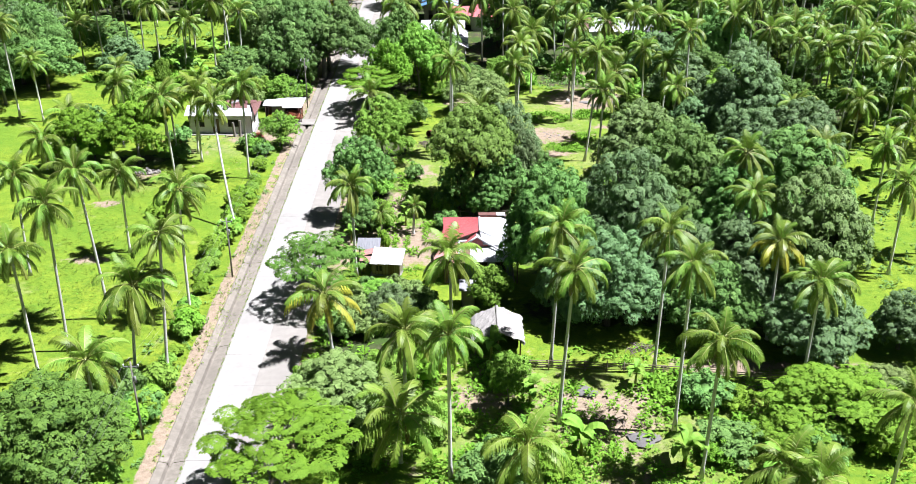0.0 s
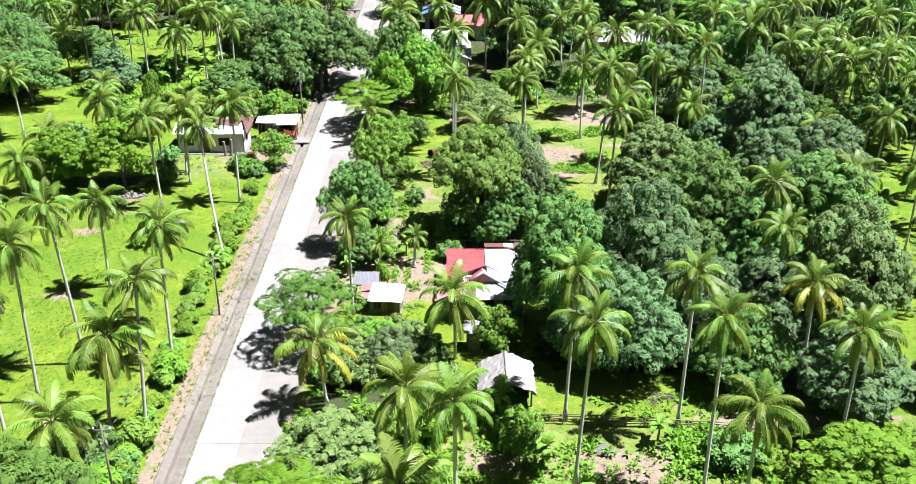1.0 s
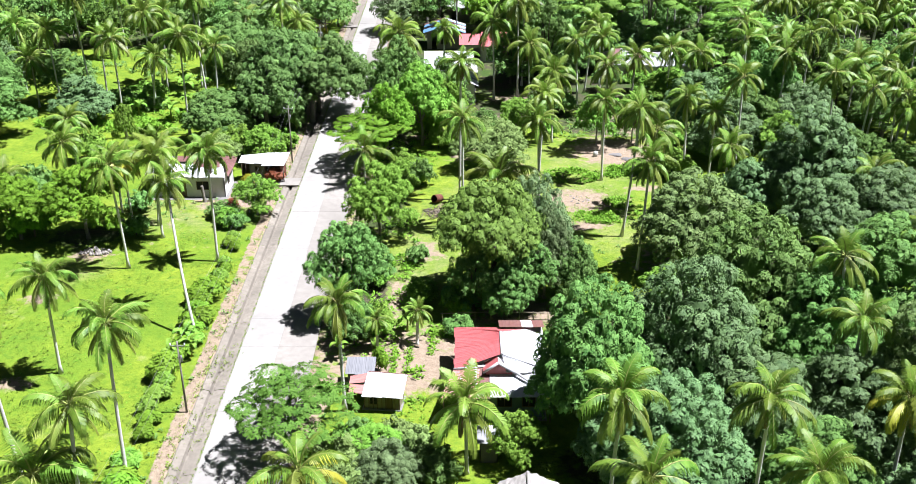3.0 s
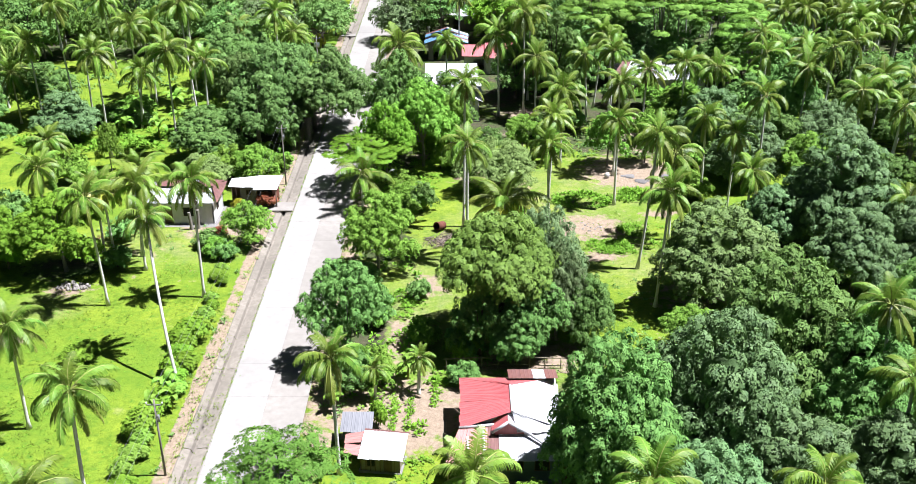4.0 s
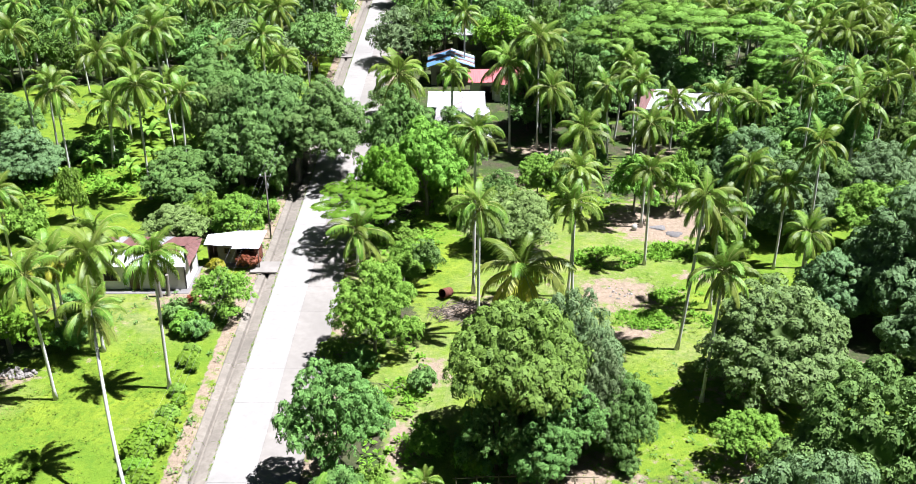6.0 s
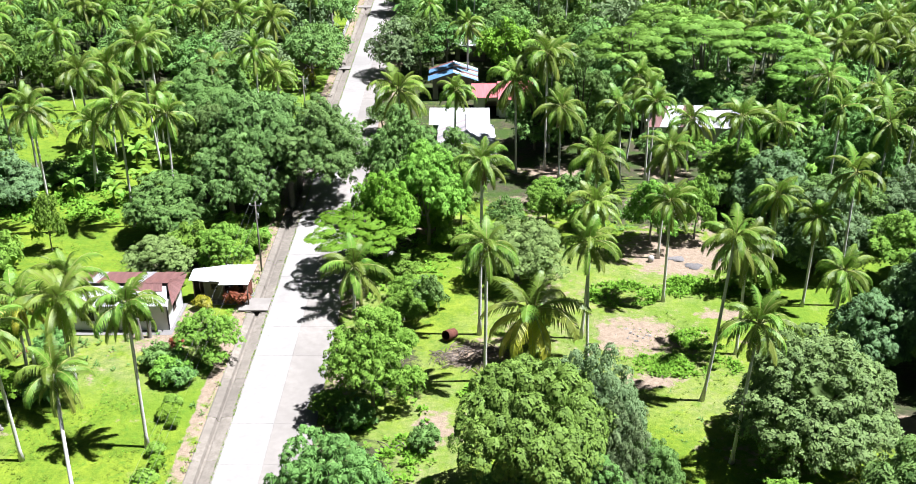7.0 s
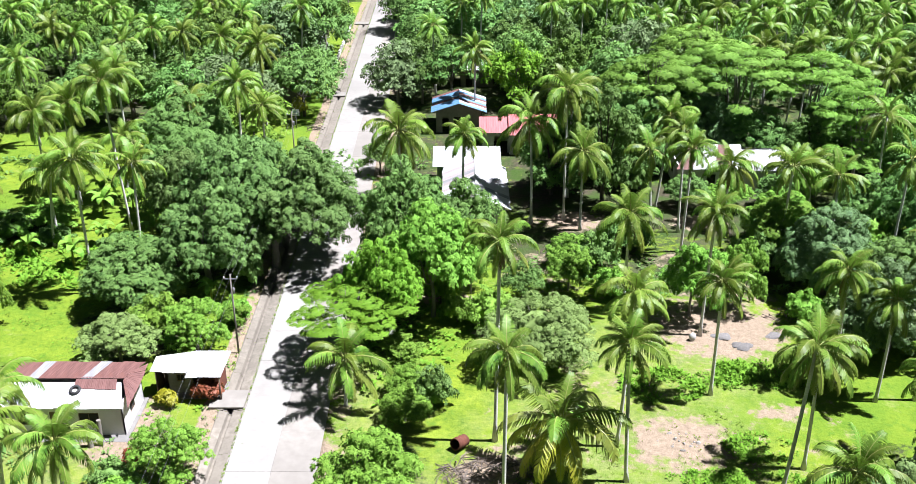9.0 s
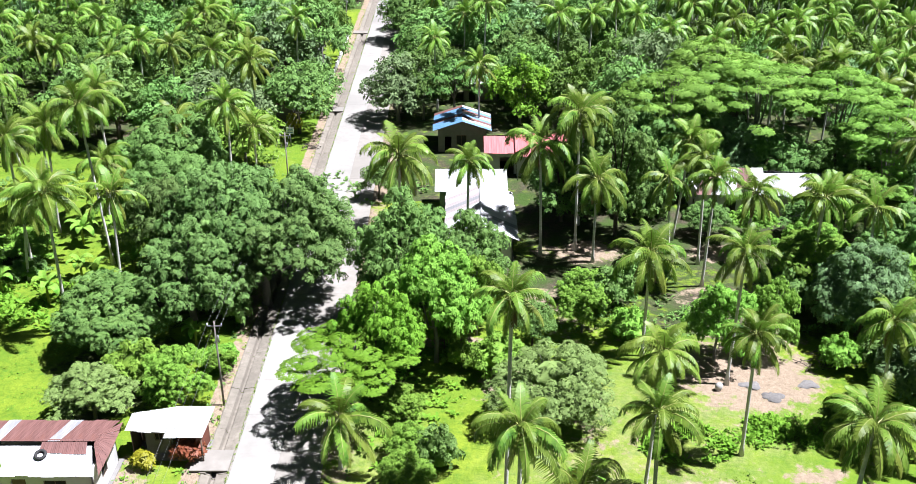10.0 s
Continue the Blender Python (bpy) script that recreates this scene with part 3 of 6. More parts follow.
# ---------------------------------------------------------------- broadleaf trees
def tuft_crown(name, lobes, tufts, leaves, leaf_long, leaf_wide, seed, spread=0.9, thin=0.0, up=0.45, flat=False, core=0, clumps=0, clump_size=0.36, mass=0.0, level=2):
    """A crown of leaf rosettes set over overlapping lobes, with gaps and an uneven outline."""
    rng = np.random.default_rng(seed)
    lob = np.array(lobes, float)
    solid = inner_mass(lob, mass, level, seed) if mass else None
    if clumps:
        # each lobe carries smaller clumps over its surface
        small = []
        usual = np.median(lob[:, 3] * lob[:, 4])
        for cx, cy, cz, rx, ry, rz in lob:
            # a larger lobe carries more clumps, not larger ones
            count = int(clumps * min(4.0, max(1.0, rx * ry / usual)))
            # evenly spread with a little scatter, the lowest left out
            k = np.arange(count) + 0.5
            z = 1 - 1.4 * k / count
            turn = 2.39996 * k + rng.uniform(0, 6.28)
            d = np.stack([np.sqrt(1 - z * z) * np.cos(turn), np.sqrt(1 - z * z) * np.sin(turn), z], 1)
            d = unit(d + 0.13 * rng.normal(size=(count, 3)))
            s = clump_size * math.sqrt(usual) * rng.uniform(0.7, 1.25, count)
            at = np.array([cx, cy, cz]) + d * np.array([rx, ry, rz]) * rng.uniform(0.84, 1.08, (count, 1))
            # none deep inside a neighbouring lobe
            near = np.array([(np.linalg.norm((at - q[:3]) / q[3:], axis=1) > 0.7) | np.allclose(q[:3], (cx, cy, cz)) for q in lob]).all(0)
            small.append(np.column_stack([at, s, s, s * 0.8])[near])
        lob = np.concatenate(small)
    area = (lob[:, 3] * lob[:, 4] + lob[:, 3] * lob[:, 5] + lob[:, 4] * lob[:, 5])
    pick = rng.choice(len(lob), size=int(tufts * 3.2), p=area / area.sum())
    d = unit(rng.normal(size=(len(pick), 3)))
    if flat:
        d[:, 2] = np.abs(d[:, 2]) * 0.7
    else:
        d[:, 2] = np.where(d[:, 2] < -0.45, -d[:, 2], d[:, 2])
    d = unit(d)
    c, r = lob[pick, :3], lob[pick, 3:6]
    depth = 1.0 - np.abs(rng.normal(0, 0.06, len(pick))) - thin * rng.random(len(pick)) ** 2
    lump = 1 + 0.06 * np.sin(d[:, 0] * 7 + pick) * np.sin(d[:, 1] * 6 + 2 * pick) * np.cos(d[:, 2] * 5)
    p = c + d * r * (depth * lump)[:, None]
    inside = np.zeros(len(p), bool)
    for k, (cx, cy, cz, rx, ry, rz) in enumerate(lob):
        q = (p - (cx, cy, cz)) / (rx, ry, rz)
        inside |= (np.linalg.norm(q, axis=1) < 0.80) & (pick != k)
    p, d = p[~inside][:tufts], d[~inside][:tufts]
    n = len(p)
    axis = unit(d + np.array([0, 0, up]) + rng.normal(0, 0.25, (n, 3)))
    side = unit(np.cross(axis, rng.normal(size=(n, 3))))
    other = np.cross(axis, side)
    k = np.arange(leaves)
    a = 2 * np.pi * (k[None, :] + rng.random((n, 1))) / leaves + rng.normal(0, 0.3, (n, leaves))
    ring = np.cos(a)[..., None] * side[:, None] + np.sin(a)[..., None] * other[:, None]
    tilt = rng.uniform(0.5, 1.05, (n, leaves))[..., None] * spread
    way = unit(ring * (0.5 + tilt) + axis[:, None] * (0.9 - tilt) + np.array([0, 0, -0.15]))
    wide = unit(np.cross(way, axis[:, None] + 0.35 * rng.normal(size=(n, leaves, 3))))
    size = rng.uniform(0.7, 1.25, (n, leaves, 1))
    L, W = leaf_long * size, leaf_wide * size
    base = p[:, None] + way * 0.12 * L + rng.normal(0, 0.05 * leaf_long, (n, leaves, 3))
    mid = base + way * L * 0.5
    sag = np.array([0, 0, -1.0]) * L * 0.10
    v = np.stack([base, mid + wide * W * 0.5 - sag * 0.3, base + way * L + sag, mid - wide * W * 0.5 - sag * 0.3], axis=2)
    v = v.reshape(-1, 4, 3)
    outward = np.repeat(unit(d + np.array([0, 0, 0.6])), leaves, axis=0)
    if core:
        # older, larger leaves inside the crown
        pick = rng.choice(len(lob), size=core, p=area / area.sum())
        d = unit(rng.normal(size=(core, 3)))
        p = lob[pick, :3] + d * lob[pick, 3:6] * rng.uniform(0.45, 0.80, (core, 1))
        s1 = unit(np.cross(d, rng.normal(size=(core, 3))))
        s2 = unit(np.cross(d + 0.5 * rng.normal(size=(core, 3)), s1))
        a, b = leaf_long * 1.3 * s1, leaf_long * 0.65 * s2
        v = np.concatenate([v, np.stack([p - a, p + b, p + a, p - b], axis=1)])
        outward = np.concatenate([outward, d])
    return quads_mesh(name, v, outward, solid)


def limbs_mesh(name, height, radius, lobes, seed, forks=6):
    rng = random.Random(seed)
    bm = bmesh.new()
    fork = height * rng.uniform(0.30, 0.42)
    pts = [Vector((0, 0, -0.3)), Vector((0, 0, 0.15)), Vector((rng.uniform(-0.1, 0.1), rng.uniform(-0.1, 0.1), fork * 0.6)), Vector((rng.uniform(-0.2, 0.2), rng.uniform(-0.2, 0.2), fork))]
    tube(bm, pts, [radius * 1.5, radius * 1.15, radius * 0.95, radius * 0.85], 9)
    for cx, cy, cz, rx, ry, rz in lobes[:forks]:
        end = Vector((cx, cy, cz))
        a = pts[-1] - Vector((0, 0, 0.15))
        m1 = a.lerp(end, 0.35) + Vector((rng.uniform(-.2, .2), rng.uniform(-.2, .2), -0.1 * height * rng.random()))
        m2 = a.lerp(end, 0.7) + Vector((rng.uniform(-.3, .3), rng.uniform(-.3, .3), 0))
        tube(bm, [a, m1, m2, end], [radius * 0.6, radius * 0.45, radius * 0.3, radius * 0.15], 6)
        for k in range(3):
            t = end + Vector((rng.uniform(-1, 1) * rx, rng.uniform(-1, 1) * ry, rng.uniform(-0.2, 0.8) * rz)) * 0.75
            tube(bm, [m2.lerp(end, 0.3 * k), m2.lerp(t, 0.6), t], [radius * 0.22, radius * 0.15, radius * 0.06], 5)
    me = bpy.data.meshes.new(name)
    bm.to_mesh(me)
    bm.free()
    return me


def dome(seed, r, height, count, squash=0.75, low=0.35):
    """Lobes of a crown of radius r whose top is at the height given."""
    rng = random.Random(seed)
    lobes = [(0, 0, height - 0.62 * r * squash - 0.3, 0.66 * r, 0.66 * r, 0.72 * r * squash)]
    for k in range(count):
        a = 2.4 * k + rng.uniform(-0.4, 0.4)
        q = r * rng.uniform(0.42, 0.66)
        s = r * rng.uniform(0.30, 0.46)
        z = height * low + (height * (1 - low) - s * squash - 0.2) * (1 - (q / r) ** 2 * 0.9) * rng.uniform(0.55, 1.0)
        lobes.append((q * math.cos(a), q * math.sin(a), max(z, s * squash * 0.8 + 0.25), s, s * rng.uniform(0.85, 1.15), s * squash * rng.uniform(0.85, 1.1)))
    return lobes


def flat_crown(seed, r, height, count):
    """Lobes like spread trays, one over the other, for feathery trees."""
    rng = random.Random(seed)
    lobes = []
    for k in range(count):
        a, q = 2.4 * k, r * 0.78 * math.sqrt((k + 0.5) / count)
        s = r * rng.uniform(0.17, 0.29)
        lobes.append((q * math.cos(a), q * math.sin(a), height * (0.97 - 0.40 * (q / r) ** 2) - rng.uniform(0, 0.26) * height, s, s * rng.uniform(0.8, 1.2), s * 0.20))
    return lobes


def open_crown(seed, r, height, count, low=0.3):
    """Lobes of an open crown: separate leafy sprays at uneven heights on spreading limbs, with gaps between them."""
    rng = random.Random(seed)
    lobes = []
    for k in range(count):
        a, q = 2.4 * k + rng.uniform(-0.5, 0.5), r * 0.84 * math.sqrt((k + 0.5) / count) * rng.uniform(0.85, 1.1)
        s = r * rng.uniform(0.17, 0.31)
        z = height * (1 - 0.5 * (q / r) ** 2) * (rng.uniform(0.45, 0.7) if k % 4 == 1 else rng.uniform(0.78, 1.0)) - 0.8 * s
        lobes.append((q * math.cos(a), q * math.sin(a), max(z, low * height), s, s * rng.uniform(0.75, 1.25), s * rng.uniform(0.6, 0.95)))
    return lobes


def leaning(seed, r, height, count):
    """Lobes of a broad open crown that hangs out to one side, clear of the ground."""
    return [(x + 0.42 * r, y, z, a, b, c) for x, y, z, a, b, c in open_crown(seed, r, height, count, 0.38)]


def umbrella(seed, r, height, count):
    """Wide thin trays in a shallow dome, a few lower ones showing between them."""
    rng = random.Random(seed)
    lobes = []
    for k in range(count):
        a, q = 2.4 * k + rng.uniform(-0.2, 0.2), r * 0.86 * math.sqrt((k + 0.5) / count)
        s = r * rng.uniform(0.13, 0.22)
        drop = rng.choice((0.0, 0.03, 0.06, 0.2))
        lobes.append((q * math.cos(a), q * math.sin(a), height * (0.97 - 0.24 * (q / r) ** 2 - drop) + rng.uniform(-0.3, 0.3), s, s * rng.uniform(0.75, 1.2), s * 0.16))
    return lobes


KINDS = {}


def kind_of(key, variants, leaf_material, bark, label, category="tree"):
    KINDS[key] = (variants, leaf_material, bark, label, category)


def variants(key, seeds, lobes_of, height, trunk, near, far, **more):
    """Close and distant crowns of one kind: rosettes, leaves each, leaf length and width, inner leaves."""
    out = []
    for level, (tufts, leaves, long, wide, core) in ((2 if near[0] > 900 else 1, near), (1, far)):
        out.append([(tuft_crown(key + "_crown", lobes_of(s), tufts, leaves, long, wide, s, core=core, level=level, **more), limbs_mesh(key + "_trunk", height, trunk, lobes_of(s), s)) for s in seeds])
    return out


# crowns of 5 m radius (shrubs 1 m, bushes 3 m); copies are scaled
kind_of("mango", variants("mango", (1, 2, 3), lambda s: dome(s, 5.0, 8.6, 17, 0.85, 0.02), 8.6, 0.30, (12000, 5, 0.172, 0.122, 300), (900, 5, 0.42, 0.22, 0), clumps=32, clump_size=0.30, mass=0.46), MANGO_LEAF, BARK, "dense dark green mango tree with a rounded lumpy crown")
kind_of("raised", variants("raised", (5, 6), lambda s: dome(s, 5.0, 8.6, 15, 0.62, 0.46), 8.6, 0.30, (10000, 5, 0.172, 0.122, 200), (900, 5, 0.42, 0.22, 0), clumps=28, clump_size=0.32, mass=0.45), MANGO_LEAF, BARK, "broad mango tree with a raised lumpy crown on stout limbs")
kind_of("grey", variants("grey", (11, 12), lambda s: dome(s, 5.0, 7.6, 15, 0.8, 0.16), 7.6, 0.25, (7400, 5, 0.165, 0.095, 200), (800, 5, 0.44, 0.21, 0), thin=0.1, clumps=26, clump_size=0.28, mass=0.5), GREY_LEAF, BARK_PALE, "grey-green broadleaf tree with fine foliage")
kind_of("broad", variants("broad", (21, 22, 23), lambda s: dome(s, 5.0, 9.6, 17, 0.9, 0.20) if s == 21 else open_crown(s, 5.0, 9.6, 30), 9.6, 0.22, (6200, 6, 0.18, 0.115, 200), (850, 5, 0.44, 0.25, 0), thin=0.12, spread=1.1, clumps=11, clump_size=0.42, mass=0.4), BROAD_LEAF, BARK, "green broadleaf tree with an open uneven crown")
kind_of("light", variants("light", (31, 32), lambda s: open_crown(s, 5.0, 8.8, 28), 8.8, 0.20, (5400, 6, 0.195, 0.125, 150), (800, 5, 0.44, 0.26, 0), thin=0.12, spread=1.1, clumps=10, clump_size=0.42, mass=0.4), LIGHT_LEAF, BARK_PALE, "bright yellow-green leafy tree")
kind_of("feather", variants("feather", (41, 42), lambda s: flat_crown(s, 5.0, 6.6, 34), 6.6, 0.20, (2000, 7, 0.24, 0.10, 0), (480, 6, 0.48, 0.2, 0), flat=True, thin=0.1, up=1.2), FEATHER_LEAF, BARK_PALE, "feathery spreading tree with flat layered canopy")
kind_of("albizia", variants("albizia", (44, 45, 46), lambda s: umbrella(s, 8.0, 14.0, 52), 14.0, 0.26, (4300, 6, 0.34, 0.15, 0), (3000, 5, 0.46, 0.2, 0), flat=True, thin=0.05, up=1.6), ALBIZIA_LEAF, BARK_PALE, "tall feathery tree with flat umbrella-like layers of foliage")
kind_of("arching", variants("arching", (71, 72), lambda s: leaning(s, 5.0, 9.0, 44), 9.0, 0.30, (8600, 6, 0.165, 0.098, 100), (900, 5, 0.45, 0.22, 0), thin=0.16, spread=1.05, clumps=9, clump_size=0.42, mass=0.38), ARCHING_LEAF, BARK_PALE, "large spreading tree arching over the road, with pale limbs")
kind_of("shrub", variants("shrub", (51, 52, 53), lambda s: dome(s, 1.0, 1.7, 6, 0.9, 0.2), 1.5, 0.04, (150, 6, 0.26, 0.14, 30), (60, 5, 0.4, 0.2, 15), thin=0.3, spread=1.1, mass=0.62), WEED_LEAF, BARK, "bright green leafy shrub", "shrub")
kind_of("bush", variants("bush", (61, 62), lambda s: dome(s, 3.0, 3.6, 11, 0.8, 0.15), 3.2, 0.10, (450, 6, 0.36, 0.19, 0), (250, 5, 0.45, 0.22, 0), thin=0.2, spread=1.05, clumps=6, mass=0.72), BROAD_LEAF, BARK, "rounded bush with dense green leaves", "bush")


def tree(key, x, y, radius, height, rng, base=5.0, tall=9.0, turn=None, leaf=None, label=None, far=False):
    variants, leaf_material, bark, text, category = KINDS[key]
    crown_me, trunk_me = rng.choice(variants[1 if far or y > 176 else 0])
    turn = rng.uniform(0, 360) if turn is None else turn
    sx, sz = radius / base, height / tall
    name = {"mango": "mango_tree", "raised": "mango_tree", "shrub": "shrub", "bush": "bush"}.get(key, "acacia_tree" if key in ("feather", "albizia") else "broadleaf_tree")
    ob = thing(name, pose(x, y, 0, 0, 0, turn), label or text, category, name.replace("_", " ") + "s")
    ob.scale = (sx, sx, sz)
    part_mesh("trunk", trunk_me, bark, ob)
    crown = part_mesh("crown", crown_me, leaf_material, ob)
    if leaf:
        crown.material_slots[0].link = "OBJECT"
        crown.material_slots[0].material = leaf
    return ob


# ---------------------------------------------------------------- planting: x, y, height, lean
plant = random.Random(7)
PALMS_LEFT = [(-55.3, 151.3, 11.4, -0.1), (-51.0, 151.7, 15.9, -0.6), (-43.1, 140.1, 12.9, 0.0), (-42.8, 152.8, 12.8, -0.3), (-35.5, 141.6, 12.9, 0.2), (-43.6, 161.4, 11.3, 0.6),
              (-38.4, 163.9, 13.8, -0.3), (-54.9, 179.7, 10.7, -0.7), (-32.0, 104.0, 10.2, -0.5), (-22.6, 91.5, 11.9, -2.4), (-24.0, 105.5, 11.1, 0.1), (-31.8, 113.6, 8.9, 0.8),
              (-38.8, 162.4, 7.2, 0.5), (-36.1, 154.6, 15.3, -1.0), (-30.6, 110.6, 8.8, 0.3), (-42.6, 151.1, 7.7, 0.9), (-32.3, 202.6, 8.5, 0.4)]
PALMS_NEAR_LEFT = [(-32.0, 63.6, 11.5, 0.0), (-31.5, 68.2, 13.1, 0.6), (-29.8, 73.4, 13.7, -0.6), (-31.9, 86.2, 8.6, 0.3), (-22.8, 73.2, 12.0, 0.3), (-22.6, 64.8, 12.0, 0.9),
                   (-24.7, 63.6, 8.4, 0.9), (-26.4, 59.3, 5.1, 0.3), (-46.8, 113.8, 5.0, 0.0), (-48.3, 108.3, 4.0, 0.4), (-59.2, 127.7, 12.7, -0.2),
                   (-55.4, 126.0, 8.1, -0.4), (-59.1, 153.1, 6.8, -0.1), (-39.7, 81.3, 10.0, 0.2), (-44.7, 127.1, 7.0, 0.0), (-41.6, 115.9, 8.0, 0.2), (-33.9, 112.4, 7.6, -0.2), (-35.8, 114.6, 7.0, 0.3)]
PALMS_NEAR_RIGHT = [(7.3, 65.9, 12.0, 0.3), (7.3, 58.7, 12.5, 0.5), (15.3, 65.2, 12.3, 0.1), (15.4, 57.6, 13.1, 0.1), (16.1, 52.3, 10.5, 0.3), (26.4, 63.6, 8.9, 0.0), (25.5, 70.0, 9.1, -0.2),
                    (25.3, 77.6, 9.9, -0.1), (42.9, 93.1, 8.8, -0.3), (48.5, 115.2, 6.4, 0.3), (38.9, 112.1, 6.6, 0.7), (53.7, 144.3, 6.2, 0.3), (-9.4, 81.3, 9.2, -0.1), (-10.1, 68.2, 5.4, -0.4),
                    (-0.6, 74.2, 5.8, -0.1), (-0.5, 52.5, 11.0, -0.1), (-3.9, 54.0, 4.3, 0.1), (-3.9, 60.5, 6.5, 0.1), (4.3, 49.1, 5.0, 0.0), (20.3, 48.9, 4.0, 0.0), (21.8, 47.5, 4.0, 0.0),
                    (27.3, 49.4, 8.0, 0.2), (36.2, 91.6, 9.0, 0.0), (-4.5, 90.6, 3.0, 0.1), (-7.7, 90.0, 2.6, 0.0)]
PALMS_RIGHT = [(15.1, 110.9, 13.2, 1.0), (15.5, 103.7, 11.1, 0.3), (-1.0, 120.4, 15.1, 0.1), (-0.7, 113.6, 11.5, 0.0), (7.4, 116.0, 10.4, -0.5), (7.2, 119.7, 11.9, 0.5), (15.1, 125.9, 9.6, -0.2),
               (3.0, 117.1, 4.2, 0.0), (24.8, 127.7, 9.3, -0.3), (26.9, 125.0, 8.3, 0.2), (27.0, 118.2, 7.1, -0.1), (8.7, 155.0, 8.5, -0.1), (3.9, 156.7, 10.8, -0.3), (7.3, 157.5, 13.7, -0.2),
               (18.4, 154.3, 10.7, -0.3), (-11.7, 124.6, 4.2, 0.2), (17.8, 150.0, 10.6, 0.1), (16.2, 134.4, 11.0, 0.2), (-3.1, 152.3, 11.0, 0.1), (-9.6, 161.6, 8.4, 0.0), (10.5, 138.3, 9.0, 0.0), (23.4, 156.6, 6.4, 0.2), (31.6, 155.6, 7.0, -0.3), (28.0, 152.4, 8.0, 0.2)]
PALMS_FAR = [(40.1, 81.7, 9), (26.8, 84.2, 11), (26.1, 147.1, 10), (30.0, 144.7, 10), (19.3, 117.4, 9), (-40.1, 215.3, 10), (-40.7, 196.8, 10), (-35.2, 193.9, 10), (-58.4, 198.3, 10), (-55.9, 199.2, 9),
             (-48.5, 194.9, 9), (-45.2, 164.7, 10), (-33.3, 170.5, 9), (8.2, 163.2, 12), (-1.4, 187.1, 10), (14.3, 208.9, 11), (21.6, 213.4, 10), (33.6, 205.4, 11), (34.0, 187.1, 10), (43.9, 193.9, 10),
             (54.3, 201.4, 10), (43.4, 177.6, 10), (44.4, 207.2, 11), (-25.5, 170.6, 8), (-49.3, 152.4, 10), (-33.0, 147.4, 10)]
TAKEN = []
# palms with wider crowns than the rest
WIDE = {(-3.9, 54.0): 1.3, (-9.6, 161.6): 1.4, (3.0, 117.1): 1.5, (-30.6, 110.6): 1.15, (3.9, 156.7): 1.3, (7.3, 157.5): 1.2, (8.7, 155.0): 1.1, (10.5, 138.3): 1.1}
YELLOWED = {(3.0, 117.1), (-33.9, 112.4), (25.5, 70.0), (-10.1, 68.2)}
for rows in (PALMS_LEFT, PALMS_NEAR_LEFT, PALMS_NEAR_RIGHT, PALMS_RIGHT):
    for x, y, h, lean in rows:
        palm(x, y, h, lean, plant, 23 if h > 6 else 19, WIDE.get((x, y)) or 1.15 if h == 8.4 or (x, y) in WIDE else 0.5 if h <= 3 else plant.uniform(0.82, 0.97) * (1.16 if y > 136 and x < -30 else 1.0) if h > 6.8 else 1.1, y > 176, (x, y) in YELLOWED)
        TAKEN.append((x, y, 2.0))
for x, y, h in PALMS_FAR:
    palm(x, y, h, plant.uniform(-0.6, 0.6), plant, 14 if y > 140 else 17, plant.uniform(0.92, 1.06), y > 140)
    TAKEN.append((x, y, 3.0))

# x, y, crown radius, height
MANGOES = [(3.2, 94.8, 2.3, 5.0), (8.7, 97.8, 2.3, 6.0), (20.4, 104.3, 5.0, 9.0), (21.0, 88.3, 5.4, 12.0), (14.9, 80.6, 4.9, 12.0), (25.4, 84.0, 4.2, 9.4), (28.6, 115.4, 3.1, 6.2),
           (34.8, 115.5, 5.4, 11.4), (33.2, 105.8, 4.0, 7.8), (8.0, 78.2, 4.4, 11.6), (12.6, 72.2, 4.1, 8.4), (18.5, 75.4, 4.2, 8.0), (33.2, 91.0, 5.8, 10.2), (30.0, 75.8, 4.9, 12.0), (28.0, 67.4, 4.0, 6.6), (21.0, 70.2, 3.6, 6.4),
           (9.8, 73.4, 3.2, 6.6), (24.4, 75.6, 4.2, 8.0), (35.6, 68.4, 2.6, 5.0), (39.5, 107.0, 4.5, 8.5)]
WARM = {0: BROAD_LEAF, 2: MANGO_WARM, 3: BROAD_LEAF, 5: BROAD_LEAF, 9: BROAD_LEAF, 1: BROAD_LEAF, 15: BROAD_LEAF, 12: BROAD_LEAF, 13: MANGO_WARM}
for k, (x, y, r, h) in enumerate(MANGOES):
    tree("mango", x, y, r, h, plant, 5.0, 8.6, leaf=WARM.get(k))
    TAKEN.append((x, y, r))
# kind, x, y, crown radius, height
TREES = [("light", -8.9, 109.8, 3.7, 8.4), ("light", -10.0, 94.4, 3.6, 9.2), ("broad", -9.6, 90.6, 1.9, 3.8), ("light", -9.6, 133.0, 3.4, 9.4), ("albizia", -11.4, 130.8, 5.0, 6.2), ("light", -5.6, 137.6, 4.3, 10.8), ("broad", -3.0, 147.2, 3.6, 8.6), ("light", -2.4, 141.6, 2.4, 7.6), ("grey", 2.6, 129.8, 4.3, 5.8),
         ("light", 16.0, 137.6, 2.9, 7.0), ("broad", -31.0, 157.5, 4.6, 9.5), ("arching", -28.4, 149.0, 4.4, 11.2), ("broad", -33.0, 168.0, 5.2, 10.0)]
